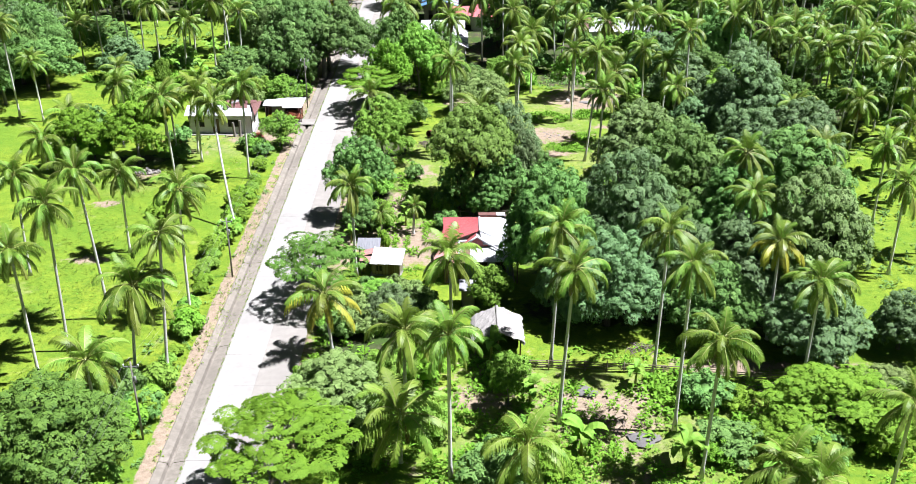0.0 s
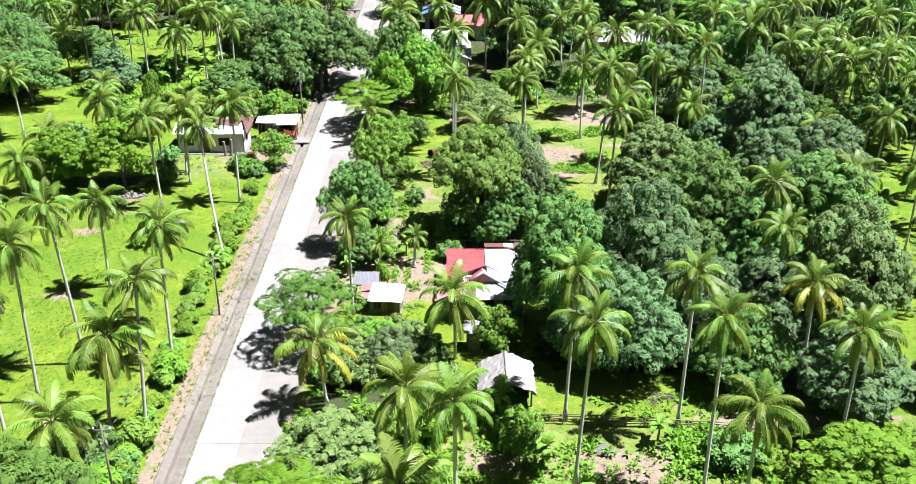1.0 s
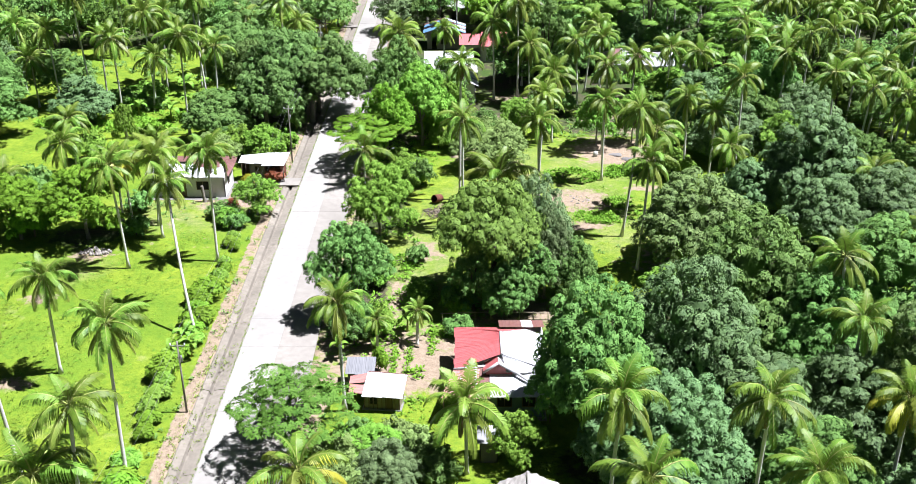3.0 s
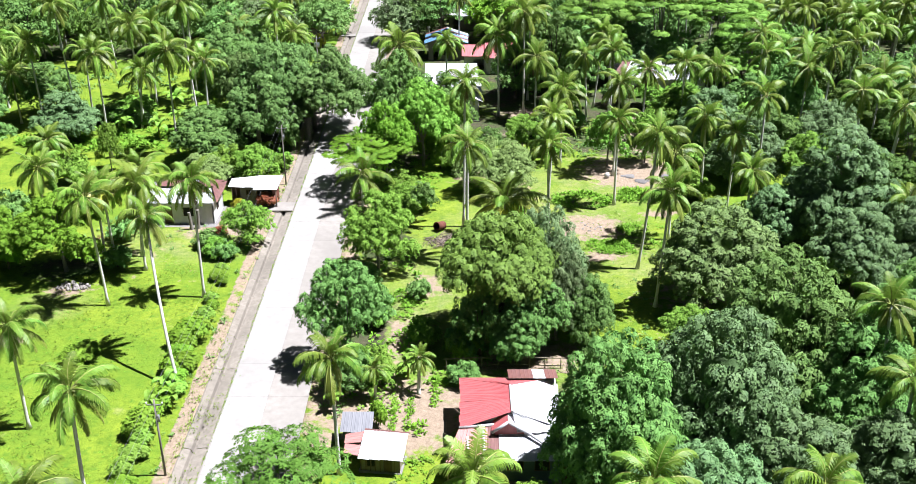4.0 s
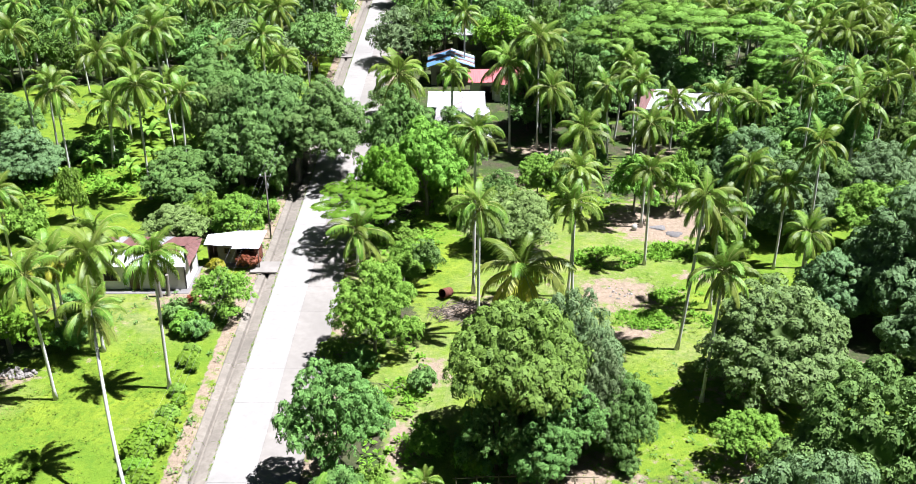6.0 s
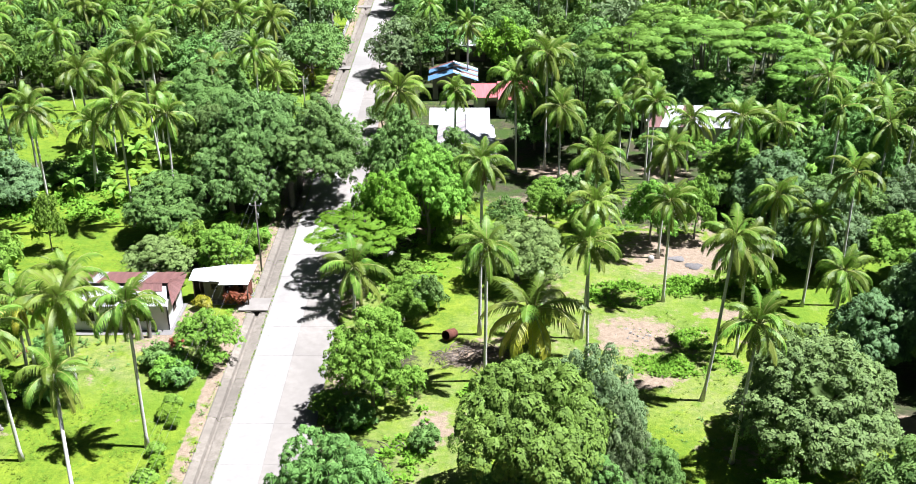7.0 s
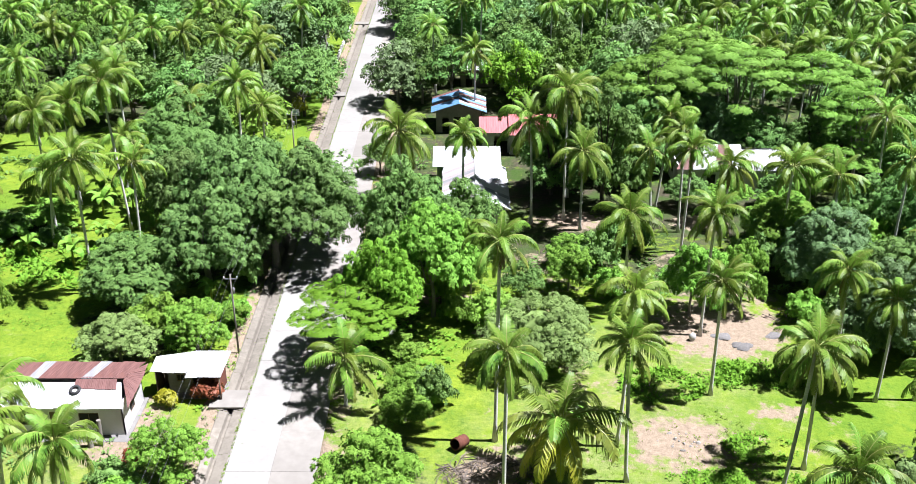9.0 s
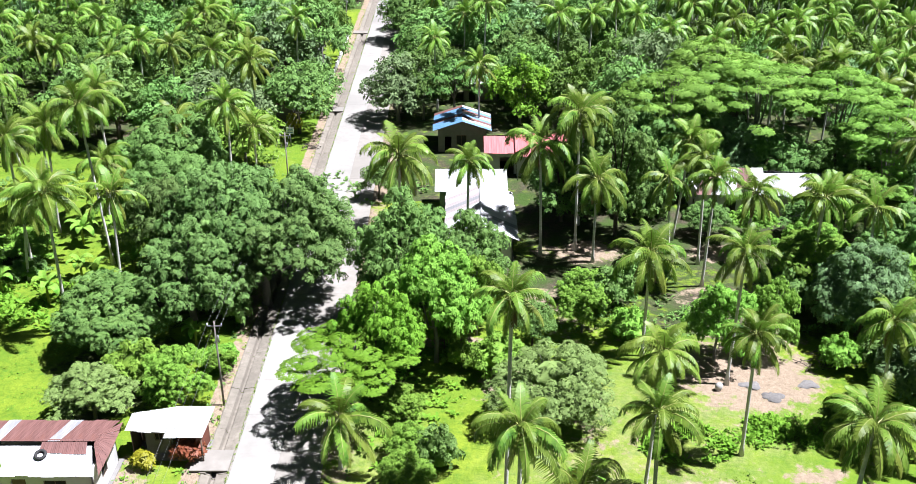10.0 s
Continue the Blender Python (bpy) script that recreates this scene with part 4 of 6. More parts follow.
TREES_B = [("mango", -31.4, 139.6, 4.2, 6.2), ("light", -29.6, 130.0, 3.2, 4.4), ("light", -24.2, 132.2, 2.7, 4.7), ("light", -38.0, 110.6, 4.5, 8.0), ("light", -44.6, 110.4, 4.0, 7.0), ("light", -22.2, 116.3, 2.5, 4.6), ("broad", -56.5, 156.0, 4.4, 7.0),
           ("broad", -24.0, 191.0, 4.6, 9.0), ("broad", 33.5, 137.0, 4.8, 8.0), ("grey", 41.5, 138.0, 4.4, 7.5), ("mango", 30.5, 132.0, 4.0, 7.5), ("mango", -26.4, 51.4, 4.8, 7.6), ("albizia", -11.3, 50.4, 5.2, 6.4)]
TREES_C = [("light", -8.2, 57.8, 4.3, 5.8), ("feather", -12.2, 76.2, 4.8, 6.4), ("grey", -5.7, 72.4, 2.3, 3.6), ("light", 2.9, 75.0, 1.9, 4.4), ("light", 3.7, 60.6, 1.6, 4.4), ("light", 26.8, 57.6, 4.8, 4.4), ("light", 22.6, 55.0, 2.6, 2.8), ("light", 31.6, 60.0, 3.2, 3.4),
           ("broad", -24.2, 147.6, 3.6, 7.5), ("light", 6.2, 142.0, 2.3, 4.6), ("broad", 2.0, 140.0, 2.0, 4.0), ("albizia", 19.0, 174.0, 6.4, 13.0), ("albizia", 28.5, 175.5, 7.4, 14.0)]
TREES_D = [("albizia", 37.5, 174.0, 6.4, 13.0), ("broad", 11.6, 160.6, 4.4, 13.2), ("light", 4.1, 195.0, 4.5, 9.0), ("broad", -22.9, 200.5, 4.2, 7.0), ("grey", -32.4, 187.0, 6.5, 9.0), ("broad", -38.4, 186.0, 5.0, 9.0),
           ("broad", -50.7, 188.4, 4.6, 9.5), ("mango", -29.5, 214.5, 6.4, 11.0), ("broad", -24.2, 217.0, 5.0, 12.5), ("broad", -6.9, 218.0, 6.0, 9.5), ("mango", 6.1, 217.2, 5.8, 10.5), ("grey", 20.9, 194.4, 6.8, 11.5)]
TREES_E = [("broad", 26.5, 148.0, 3.4, 6.4), ("broad", -8.8, 142.6, 4.3, 12.4), ("broad", -7.4, 150.0, 3.4, 7.6), ("broad", -12.4, 170.0, 2.2, 4.5), ("albizia", 39.0, 164.0, 5.4, 12.0), ("albizia", 26.0, 186.0, 6.5, 13.0), ("albizia", 34.6, 157.0, 3.8, 8.0),
           ("mango", -50.5, 146.5, 3.8, 6.0), ("broad", -60.0, 140.0, 5.0, 8.5), ("mango", 28.6, 141.5, 4.0, 8.0), ("raised", 1.9, 98.4, 4.5, 10.6), ("broad", 4.6, 96.6, 3.0, 7.0), ("broad", 0.2, 96.0, 2.6, 6.4), ("grey", 5.4, 101.2, 3.8, 10.0), ("grey", 6.4, 98.2, 2.5, 8.2), ("broad", 20.5, 160.6, 2.2, 3.6), ("light", 25.0, 160.2, 2.4, 3.4), ("broad", 30.2, 160.4, 2.6, 3.8), ("broad", 37.5, 128.0, 4.2, 8.0), ("light", 20.6, 138.8, 2.2, 6.8), ("broad", 6.6, 164.0, 3.8, 8.0), ("broad", 9.6, 166.0, 3.6, 11.6), ("mango", 10.2, 169.5, 4.0, 8.0), ("broad", 15.8, 170.5, 4.2, 9.5), ("broad", 36.0, 152.0, 3.6, 7.0), ("broad", 20.2, 171.6, 3.8, 8.2), ("mango", 25.2, 172.8, 3.8, 8.0), ("broad", 30.4, 171.8, 3.8, 7.4), ("broad", 35.4, 169.6, 3.6, 8.0), ("broad", 40.0, 170.5, 3.8, 8.6), ("broad", 16.4, 165.8, 2.8, 6.8)]
BASES = {"raised": 8.6, "arching": 9.0, "mango": 8.6, "grey": 7.6, "broad": 9.6, "light": 8.8, "feather": 6.6, "albizia": 14.0}
LEAVES = {(-3.0, 147.2): BROAD_LEAF, (-10.0, 94.4): BROAD_LEAF, (1.9, 98.4): MANGO_DEEP, (-26.4, 51.4): DARK_LEAF, (-11.3, 50.4): LIME_LEAF, (-8.2, 57.8): OLIVE_LEAF, (26.8, 57.6): WEED_LEAF, (22.6, 55.0): WEED_LEAF, (31.6, 60.0): OLIVE_LEAF, (3.7, 60.6): LIGHT_LEAF, (-38.0, 110.6): LIME_LEAF, (-44.6, 110.4): LIME_LEAF, (-29.6, 130.0): OLIVE_LEAF,
          (2.6, 129.8): OLIVE_LEAF, (-12.2, 76.2): FEATHER_LEAF, (-5.7, 72.8): OLIVE_LEAF, (-31.4, 139.6): BROAD_LEAF, (-11.4, 130.8): LIME_LEAF, (-9.6, 133.0): WEED_LEAF, (26.5, 148.0): LIGHT_LEAF, (37.5, 128.0): LIGHT_LEAF, (4.1, 195.0): LIME_LEAF}
for rows in (TREES, TREES_B, TREES_C, TREES_D, TREES_E):
    for key, x, y, r, h in rows:
        tree(key, x, y, r, h, plant, 8.0 if key == "albizia" else 5.0, BASES[key], leaf=LEAVES.get((x, y)))
        TAKEN.append((x, y, r))

for x, y, r, h, turn in ((-25.6, 148.6, 5.6, 13.4, 0.0), (-20.4, 147.0, 5.8, 11.0, 0.0), (-20.2, 151.4, 5.2, 10.4, 8.0), (-26.0, 144.0, 4.6, 9.6, -60.0)):
    tree("arching", x, y, r, h, plant, 5.0, 9.0, turn=turn)
    TAKEN.append((x, y, r))

# leafy bushes between the huts and the road: x, y, radius, height
for x, y, r, h, m in ((-9.2, 74.6, 1.9, 2.6, OLIVE_LEAF), (-5.6, 77.4, 1.5, 1.9, OLIVE_LEAF), (-3.8, 76.0, 1.6, 2.1, OLIVE_LEAF), (-8.0, 77.6, 1.3, 1.8, BROAD_LEAF), (-2.6, 73.6, 1.7, 2.4, BROAD_LEAF), (-7.4, 71.2, 2.0, 2.6, OLIVE_LEAF), (-9.8, 70.6, 1.6, 2.2, BROAD_LEAF), (-1.4, 69.6, 1.6, 2.2, OLIVE_LEAF),
                      (-6.0, 63.6, 2.0, 2.6, LIGHT_LEAF), (-8.9, 62.0, 1.8, 2.4, OLIVE_LEAF), (-1.8, 57.2, 1.8, 2.2, LIGHT_LEAF), (4.6, 56.0, 1.5, 2.0, LIGHT_LEAF), (17.6, 54.4, 1.4, 1.6, WEED_LEAF), (20.4, 60.8, 1.5, 1.5, WEED_LEAF),
                      (-34.8, 117.4, 1.6, 2.2, BROAD_LEAF), (-31.4, 95.4, 1.7, 1.3, WEED_LEAF), (-8.8, 100.6, 1.6, 2.2, LIGHT_LEAF), (-7.8, 92.2, 1.5, 2.0, LIGHT_LEAF), (-4.4, 97.6, 1.7, 2.3, LIGHT_LEAF), (-1.0, 96.2, 1.8, 2.4, BROAD_LEAF), (4.2, 122.4, 1.4, 1.6, LIGHT_LEAF)):
    tree("bush", x, y, r, h, plant, 3.0, 3.6, leaf=m)
    TAKEN.append((x, y, r))

# houses and open fields stay clear of the woods beyond: x0, x1, y0, y1
CLEAR = [(-24.8, -12.2, 0, 340), (-24.8, -8.9, 0, 166), (-9, 12, 150, 172), (-12.2, 12, 172, 192), (17, 36, 150, 170.5), (36, 44, 158, 168), (-5, 4, 200, 210), (-48, -42, 210, 222), (-62, -24, 52, 166), (-66, -36, 160, 184), (-9, 22, 45, 150), (22, 29.5, 124, 146), (22, 40, 45, 124), (40, 52, 60, 118)]
woods = random.Random(21)
DISTANT = []
for j in range(35):
    for i in range(44):
        x, y = -102 + 4.7 * i + woods.uniform(-1.6, 1.6), 116 + 4.7 * j + woods.uniform(-1.5, 1.5)
        if abs(x) > 30 + 0.27 * y or any(a < x < b and c < y < d for a, b, c, d in CLEAR) or any(math.hypot(x - a, y - b) < 0.75 * r + 1.3 for a, b, r in TAKEN):
            continue
        TAKEN.append((x, y, 2.6))
        palmy = 0.62 if x > 26 else 0.33 if x < -40 else 0.2
        if woods.random() < palmy:
            if y > 196 or abs(x) > 62:
                DISTANT.append((x, y, woods.uniform(8.5, 12.5), woods.uniform(0, 360), woods.uniform(0.95, 1.15)))
                continue
            palm(x, y, woods.uniform(8.5, 12.5), woods.uniform(-1, 1), woods, 12, woods.uniform(0.95, 1.15), True)
        else:
            key = woods.choice(("broad", "broad", "mango", "grey", "light", "feather"))
            r = woods.uniform(3.6, 5.2)
            tree(key, x, y, r, r * woods.uniform(1.6, 2.3), woods, 5.0, BASES[key], far=y > 152, leaf=woods.choice((None, DEEP_LEAF, DEEP_LEAF, DARK_LEAF, BROAD_LEAF)))



def palm_grove(rows, rng):
    """The palms of the woods far behind, in one mesh: slim trunks and arching crowns."""
    bm = bmesh.new()
    for x, y, h, turn, size in rows:
        first = len(bm.verts)
        bm.from_mesh(rng.choice(FAR_CROWNS))
        bm.verts.ensure_lookup_table()
        m = pose(x, y, h, rng.uniform(-8, 8), rng.uniform(-8, 8), turn) @ Matrix.Diagonal((size, size, size, 1))
        for v in bm.verts[first:]:
            v.co = m @ v.co
        old = len(bm.faces)
        tube(bm, [(x + 0.6 * math.cos(turn), y, -0.2), (x + 0.2 * math.cos(turn), y, 0.5 * h), (x, y, h)], [0.2, 0.13, 0.11], 5, False)
        bm.faces.ensure_lookup_table()
        for f in bm.faces[old:]:
            f.material_index = 3
    me = bpy.data.meshes.new("palm_grove")
    bm.to_mesh(me)
    bm.free()
    for m in (PALM_LEAF, PALM_RIB, PALM_OLD, BARK_PALM):
        me.materials.append(m)
    tagged(new("palm_grove", me), "distant grove of coconut palms with green arching crowns", "palm trees", kind="stuff")


palm_grove(DISTANT, woods)

# scattered palms on the open grass at the eastern edge
for x, y, h in ((47.0, 99.0, 9.0), (51.0, 107.0, 10.0), (45.0, 86.0, 9.5), (54.0, 122.0, 9.0), (56.0, 112.0, 10.5), (47.5, 124.0, 9.0), (60.0, 128.0, 10.0), (41.0, 70.0, 9.0), (37.0, 62.0, 8.0)):
    palm(x, y, h, woods.uniform(-0.8, 0.8), woods, 16, 0.98, True)

# hedge of shrubs along the drain
hedge = random.Random(5)
y = 50.0
while y < 112:
    r = hedge.uniform(0.65, 1.45)
    x = drain_x(y) - 2.75 - hedge.uniform(0, 1.2)
    if hedge.random() < 0.86:
        tree("shrub", x, y, r, r * hedge.uniform(1.3, 1.9), hedge, 1.0, 1.7, leaf=hedge.choice((None, LIGHT_LEAF, LIME_LEAF)))
    y += hedge.uniform(0.9, 1.7)


# low plants and tall grass: x, y, half width, half depth, plants per square metre, height
WEEDS = [(18.0, 55.0, 13.0, 8.0, 2.6, 0.5), (17.0, 62.0, 4.0, 3.0, 7.0, 0.8), (16.0, 67.6, 7.0, 1.6, 3.0, 0.5), (11.0, 52.0, 8.0, 3.0, 4.0, 0.45), (26.0, 60.0, 8.0, 4.0, 3.0, 0.6), (2.0, 57.0, 9.0, 10.0, 4.2, 0.6), (-8.0, 66.0, 4.0, 14.0, 1.4, 0.7), (-8.5, 104.0, 3.5, 16.0, 1.0, 0.6), (14.4, 115.6, 4.8, 1.6, 22.0, 0.42),
         (19.4, 128.4, 4.6, 1.8, 20.0, 0.5), (11.6, 127.0, 3.2, 2.2, 18.0, 0.55), (17.0, 119.5, 2.4, 1.6, 18.0, 0.4), (1.5, 112.0, 4.0, 2.0, 2.0, 0.5), (-6.0, 103.0, 1.6, 5.0, 3.0, 0.5), (0.5, 92.5, 7.0, 1.2, 1.4, 0.5), (-7.5, 137.0, 4.0, 14.0, 1.1, 0.7), (-44.0, 146.5, 13.0, 4.0, 4.0, 0.8), (-24.0, 124.0, 2.5, 9.0, 0.9, 0.4),
         (30.0, 97.0, 3.0, 7.0, 0.8, 0.5)]
WEEDS_B = [(5.5, 146.0, 7.0, 4.0, 0.9, 0.6), (17.0, 144.0, 9.0, 4.0, 1.1, 0.7), (-33.0, 172.0, 26.0, 6.0, 0.6, 0.9), (-23.5, 60.0, 2.5, 12.0, 1.0, 0.5),
           (14.0, 100.0, 4.0, 8.0, 0.35, 0.4), (-29.0, 119.5, 5.0, 5.0, 0.7, 0.4), (6.0, 104.0, 9.0, 12.0, 0.25, 0.35), (-11.0, 90.0, 1.0, 35.0, 0.9, 0.5), (-21.8, 100.0, 0.7, 50.0, 1.0, 0.4), (-18.38, 110.0, 0.12, 80.0, 2.5, 0.12),
           (43.0, 100.0, 8.0, 25.0, 0.5, 0.6), (-36.0, 120.0, 6.0, 6.0, 0.6, 0.5)]


def weeds(name, rows, leaves, material, label, seed, gap=0.0):
    rng = np.random.default_rng(seed)
    out = []
    for x, y, w, d, dense, tall in rows:
        n = int(6 * w * d * dense)
        p = np.stack([rng.uniform(-1, 1, n), rng.uniform(-1, 1, n)], 1)
        clump = np.sin(p[:, 0] * w * 0.9 + y) * np.sin(p[:, 1] * d * 0.8 + x) + rng.normal(0, 0.5, n)
        p = p[(np.linalg.norm(p, axis=1) < 1.05) & (clump > gap)]
        n = len(p)
        root = np.stack([x + p[:, 0] * w, y + p[:, 1] * d, np.zeros(n)], 1)
        size = tall * rng.uniform(0.4, 1.15, n)
        a = rng.uniform(0, 2 * np.pi, (n, leaves))
        rise = rng.uniform(0.15, 1.2, (n, leaves))
        way = np.stack([np.cos(a) * np.cos(rise), np.sin(a) * np.cos(rise), np.sin(rise)], -1)
        side = np.stack([-np.sin(a), np.cos(a), 0 * a], -1)
        start = root[:, None] + way * (rng.uniform(0.0, 0.5, (n, leaves)) * size[:, None])[..., None] + np.array([0, 0, 0.04])
        L = (size[:, None] * rng.uniform(0.5, 0.9, (n, leaves)))[..., None]
        mid = start + way * L * 0.5
        end = start + way * L + np.array([0, 0, -0.25]) * L
        out.append(np.stack([start, mid + side * L * 0.24, end, mid - side * L * 0.24], 2).reshape(-1, 4, 3))
    me = quads_mesh(name, np.concatenate(out))
    me.materials.append(material)
    return tagged(new(name, me), label, "plants", kind="stuff")


# rows of vegetables in the yard of the red house, and grass along the joint of road and drain
ROWS = [(-6.2, 88.4, 0.28, 3.2, 9.0, 0.42), (-5.1, 88.0, 0.25, 2.6, 8.0, 0.38), (-4.4, 86.0, 0.7, 0.6, 9.0, 0.5), (-3.2, 90.8, 0.3, 2.0, 7.0, 0.45), (-2.2, 92.0, 1.6, 0.5, 7.0, 0.4), (-5.2, 82.6, 2.0, 0.5, 8.0, 0.35), (-3.2, 80.4, 3.0, 1.6, 2.0, 0.3)]
FRINGE = [(drain_x(y) + 1.0, y, 0.05, 5.6, 70.0, 0.13) for y in range(45, 262, 10)] + [(drain_x(y) - 0.95, y, 0.16, 5.6, 6.0, 0.25) for y in range(45, 262, 10)]
weeds("undergrowth", ROWS, 9, WEED_LEAF, "rows of young vegetable plants in a bare yard", 8, -2.0)
weeds("grass_fringe", FRINGE, 6, WEED_LEAF, "thin green grass growing along the road edge", 9, -0.9)
weeds("undergrowth", WEEDS, 9, WEED_LEAF, "dense bright green weeds and creepers", 3)
weeds("undergrowth", WEEDS_B, 9, BROAD_LEAF, "low green weeds among the trees", 4)
# short grass in tufts over the open fields
FIELDS = [(-50.0, 172.0, 13.0, 11.0, 1.0, 0.3), (-31.0, 82.0, 12.0, 30.0, 6.0, 0.2), (-40.0, 150.0, 20.0, 14.0, 1.2, 0.28), (9.0, 108.0, 11.0, 18.0, 3.0, 0.22), (14.0, 60.0, 16.0, 8.0, 1.6, 0.25), (-47.0, 95.0, 10.0, 26.0, 1.0, 0.25), (42.0, 95.0, 8.0, 22.0, 1.0, 0.25)]
LUSH = [(-29.0, 92.0, 8.0, 22.0, 3.0, 0.16), (-27.0, 118.0, 4.0, 8.0, 3.0, 0.16), (-44.0, 138.0, 12.0, 12.0, 2.0, 0.2)]
weeds("undergrowth", LUSH, 7, WEED_LEAF, "patches of lush low clover in the meadow", 12, 0.35)
weeds("grass_tufts", FIELDS, 5, GRASS_BLADE, "short bright green meadow grass", 6, -0.2)


# ---------------------------------------------------------------- houses
RIB_U = (0.0, 0.04, 0.08, 0.32, 0.36, 0.40, 0.64, 0.68, 0.72, 1.0)
RIB_H = (0.0, 1.0, 0.0, 0.0, 1.0, 0.0, 0.0, 1.0, 0.0, 0.0)


def sheet_roof(ob, a, b, c, d, mats, width=0.8, rng=None):
    """One slope of ribbed metal sheets laid side by side: eave a to b, ridge d to c. mats: a list, one for each sheet in turn."""
    a, b, c, d = (Vector(q) for q in (a, b, c, d))
    n = max(1, round((b - a).length / width))
    rng = rng or random.Random(int(1000 * abs(a.x + a.y)))
    for k in range(n):
        p0, p1, q0, q1 = a.lerp(b, k / n), a.lerp(b, (k + 1) / n), d.lerp(c, k / n), d.lerp(c, (k + 1) / n)
        ex = (p1 - p0).normalized() if (p1 - p0).length > 0.01 else (q1 - q0).normalized()
        ez = ex.cross((q0 + q1) / 2 - (p0 + p1) / 2).normalized()
        if ez.z < 0:
            ez = -ez
        ey = ez.cross(ex)
        m = Matrix((ex, ey, ez)).transposed().to_4x4()
        m.translation = p0
        inv = m.inverted()
        lift, slip = rng.uniform(0, 0.012), rng.uniform(-0.06, 0.06)
        verts, faces = [], []
        for u, h in zip(RIB_U, RIB_H):
            for s, (w0, w1) in enumerate(((p0, p1), (q0, q1))):
                q = inv @ w0.lerp(w1, u)
                for z in (0.0, 0.02):
                    verts.append((q.x, q.y + (slip if s == 0 else 0.0), 0.014 * h + z + lift))
        for i in range(len(RIB_U) - 1):
            o = 4 * i
            faces += [(o + 1, o + 5, o + 7, o + 3), (o, o + 2, o + 6, o + 4), (o, o + 4, o + 5, o + 1)]
        f = part_mesh("roof_sheet", mesh_from("roof_sheet", verts, faces), mats[k % len(mats)], ob)
        f.matrix_local = m


def wall(ob, p, q, height, material, openings=(), thick=0.12, gable=0.0, name="wall"):
    """An upright wall from p to q with real openings: (from, to, sill, head, kind)."""
    p, q = Vector((*p, 0)), Vector((*q, 0))
    length = (q - p).length
    bm = bmesh.new()
    us = sorted({0.0, length, *(v for o in openings for v in o[:2])})
    zs = sorted({0.0, height, *(v for o in openings for v in o[2:4])})
    corner = {}

    def vert(u, y, z):
        key = (round(u, 4), y, round(z, 4))
        if key not in corner:
            corner[key] = bm.verts.new((u, y, z))
        return corner[key]

    def solid(i, j):
        if not (0 <= i < len(us) - 1 and 0 <= j < len(zs) - 1):
            return False
        u, z = (us[i] + us[i + 1]) / 2, (zs[j] + zs[j + 1]) / 2
        return not any(o[0] < u < o[1] and o[2] < z < o[3] for o in openings)

    for i, j in itertools.product(range(len(us) - 1), range(len(zs) - 1)):
        if not solid(i, j):
            continue
        u0, u1, z0, z1 = us[i], us[i + 1], zs[j], zs[j + 1]
        bm.faces.new([vert(*q) for q in ((u0, 0, z0), (u1, 0, z0), (u1, 0, z1), (u0, 0, z1))])
        bm.faces.new([vert(*q) for q in ((u0, thick, z1), (u1, thick, z1), (u1, thick, z0), (u0, thick, z0))])
        for di, dj, (a, b) in ((-1, 0, ((u0, z1), (u0, z0))), (1, 0, ((u1, z0), (u1, z1))), (0, -1, ((u0, z0), (u1, z0))), (0, 1, ((u1, z1), (u0, z1)))):
            if not solid(i + di, j + dj) and not (gable and dj == 1 and j == len(zs) - 2):
                bm.faces.new([vert(*q) for q in ((a[0], 0, a[1]), (a[0], thick, a[1]), (b[0], thick, b[1]), (b[0], 0, b[1]))])
    if gable:
        row = [[vert(u, y, height) for u in us] for y in (0, thick)]
        tip = [bm.verts.new((length / 2, y, height + gable)) for y in (0, thick)]
        bm.faces.new(row[0] + [tip[0]])
        bm.faces.new([tip[1]] + row[1][::-1])
        bm.faces.new((row[0][0], tip[0], tip[1], row[1][0]))
        bm.faces.new((row[0][-1], row[1][-1], tip[1], tip[0]))
    m = Matrix.Translation(p) @ Matrix.Rotation(math.atan2(q.y - p.y, q.x - p.x), 4, "Z")
    w = part(name, bm, material, ob)
    w.matrix_local = m
    for u0, u1, z0, z1, kind in openings:
        if kind == "window":
            bm = bmesh.new()
            for x0, x1, y0, y1 in ((u0, u1, z0, z0 + 0.06), (u0, u1, z1 - 0.06, z1), (u0, u0 + 0.06, z0 + 0.06, z1 - 0.06), (u1 - 0.06, u1, z0 + 0.06, z1 - 0.06), ((u0 + u1) / 2 - 0.025, (u0 + u1) / 2 + 0.025, z0 + 0.06, z1 - 0.06)):
                box(bm, x0, x1, 0.02, 0.08, y0, y1)
            part("window_frame", bm, WOOD_WALL, w)
            bm = bmesh.new()
            box(bm, u0 + 0.06, u1 - 0.06, 0.045, 0.055, z0 + 0.06, z1 - 0.06)
            part("pane", bm, DARK, w, "dark window pane")
        elif kind == "door":
            bm = bmesh.new()
            box(bm, u0 + 0.03, u1 - 0.03, 0.04, 0.08, 0.02, z1 - 0.03)
            part("door", bm, WOOD_WALL, w, "brown wooden door")
    return w


def floor_slab(ob, x0, x1, y0, y1, material=None):
    bm = bmesh.new()
    box(bm, x0, x1, y0, y1, -0.3, 0.08)
    part("floor_slab", bm, material or CONCRETE_WALL, ob)


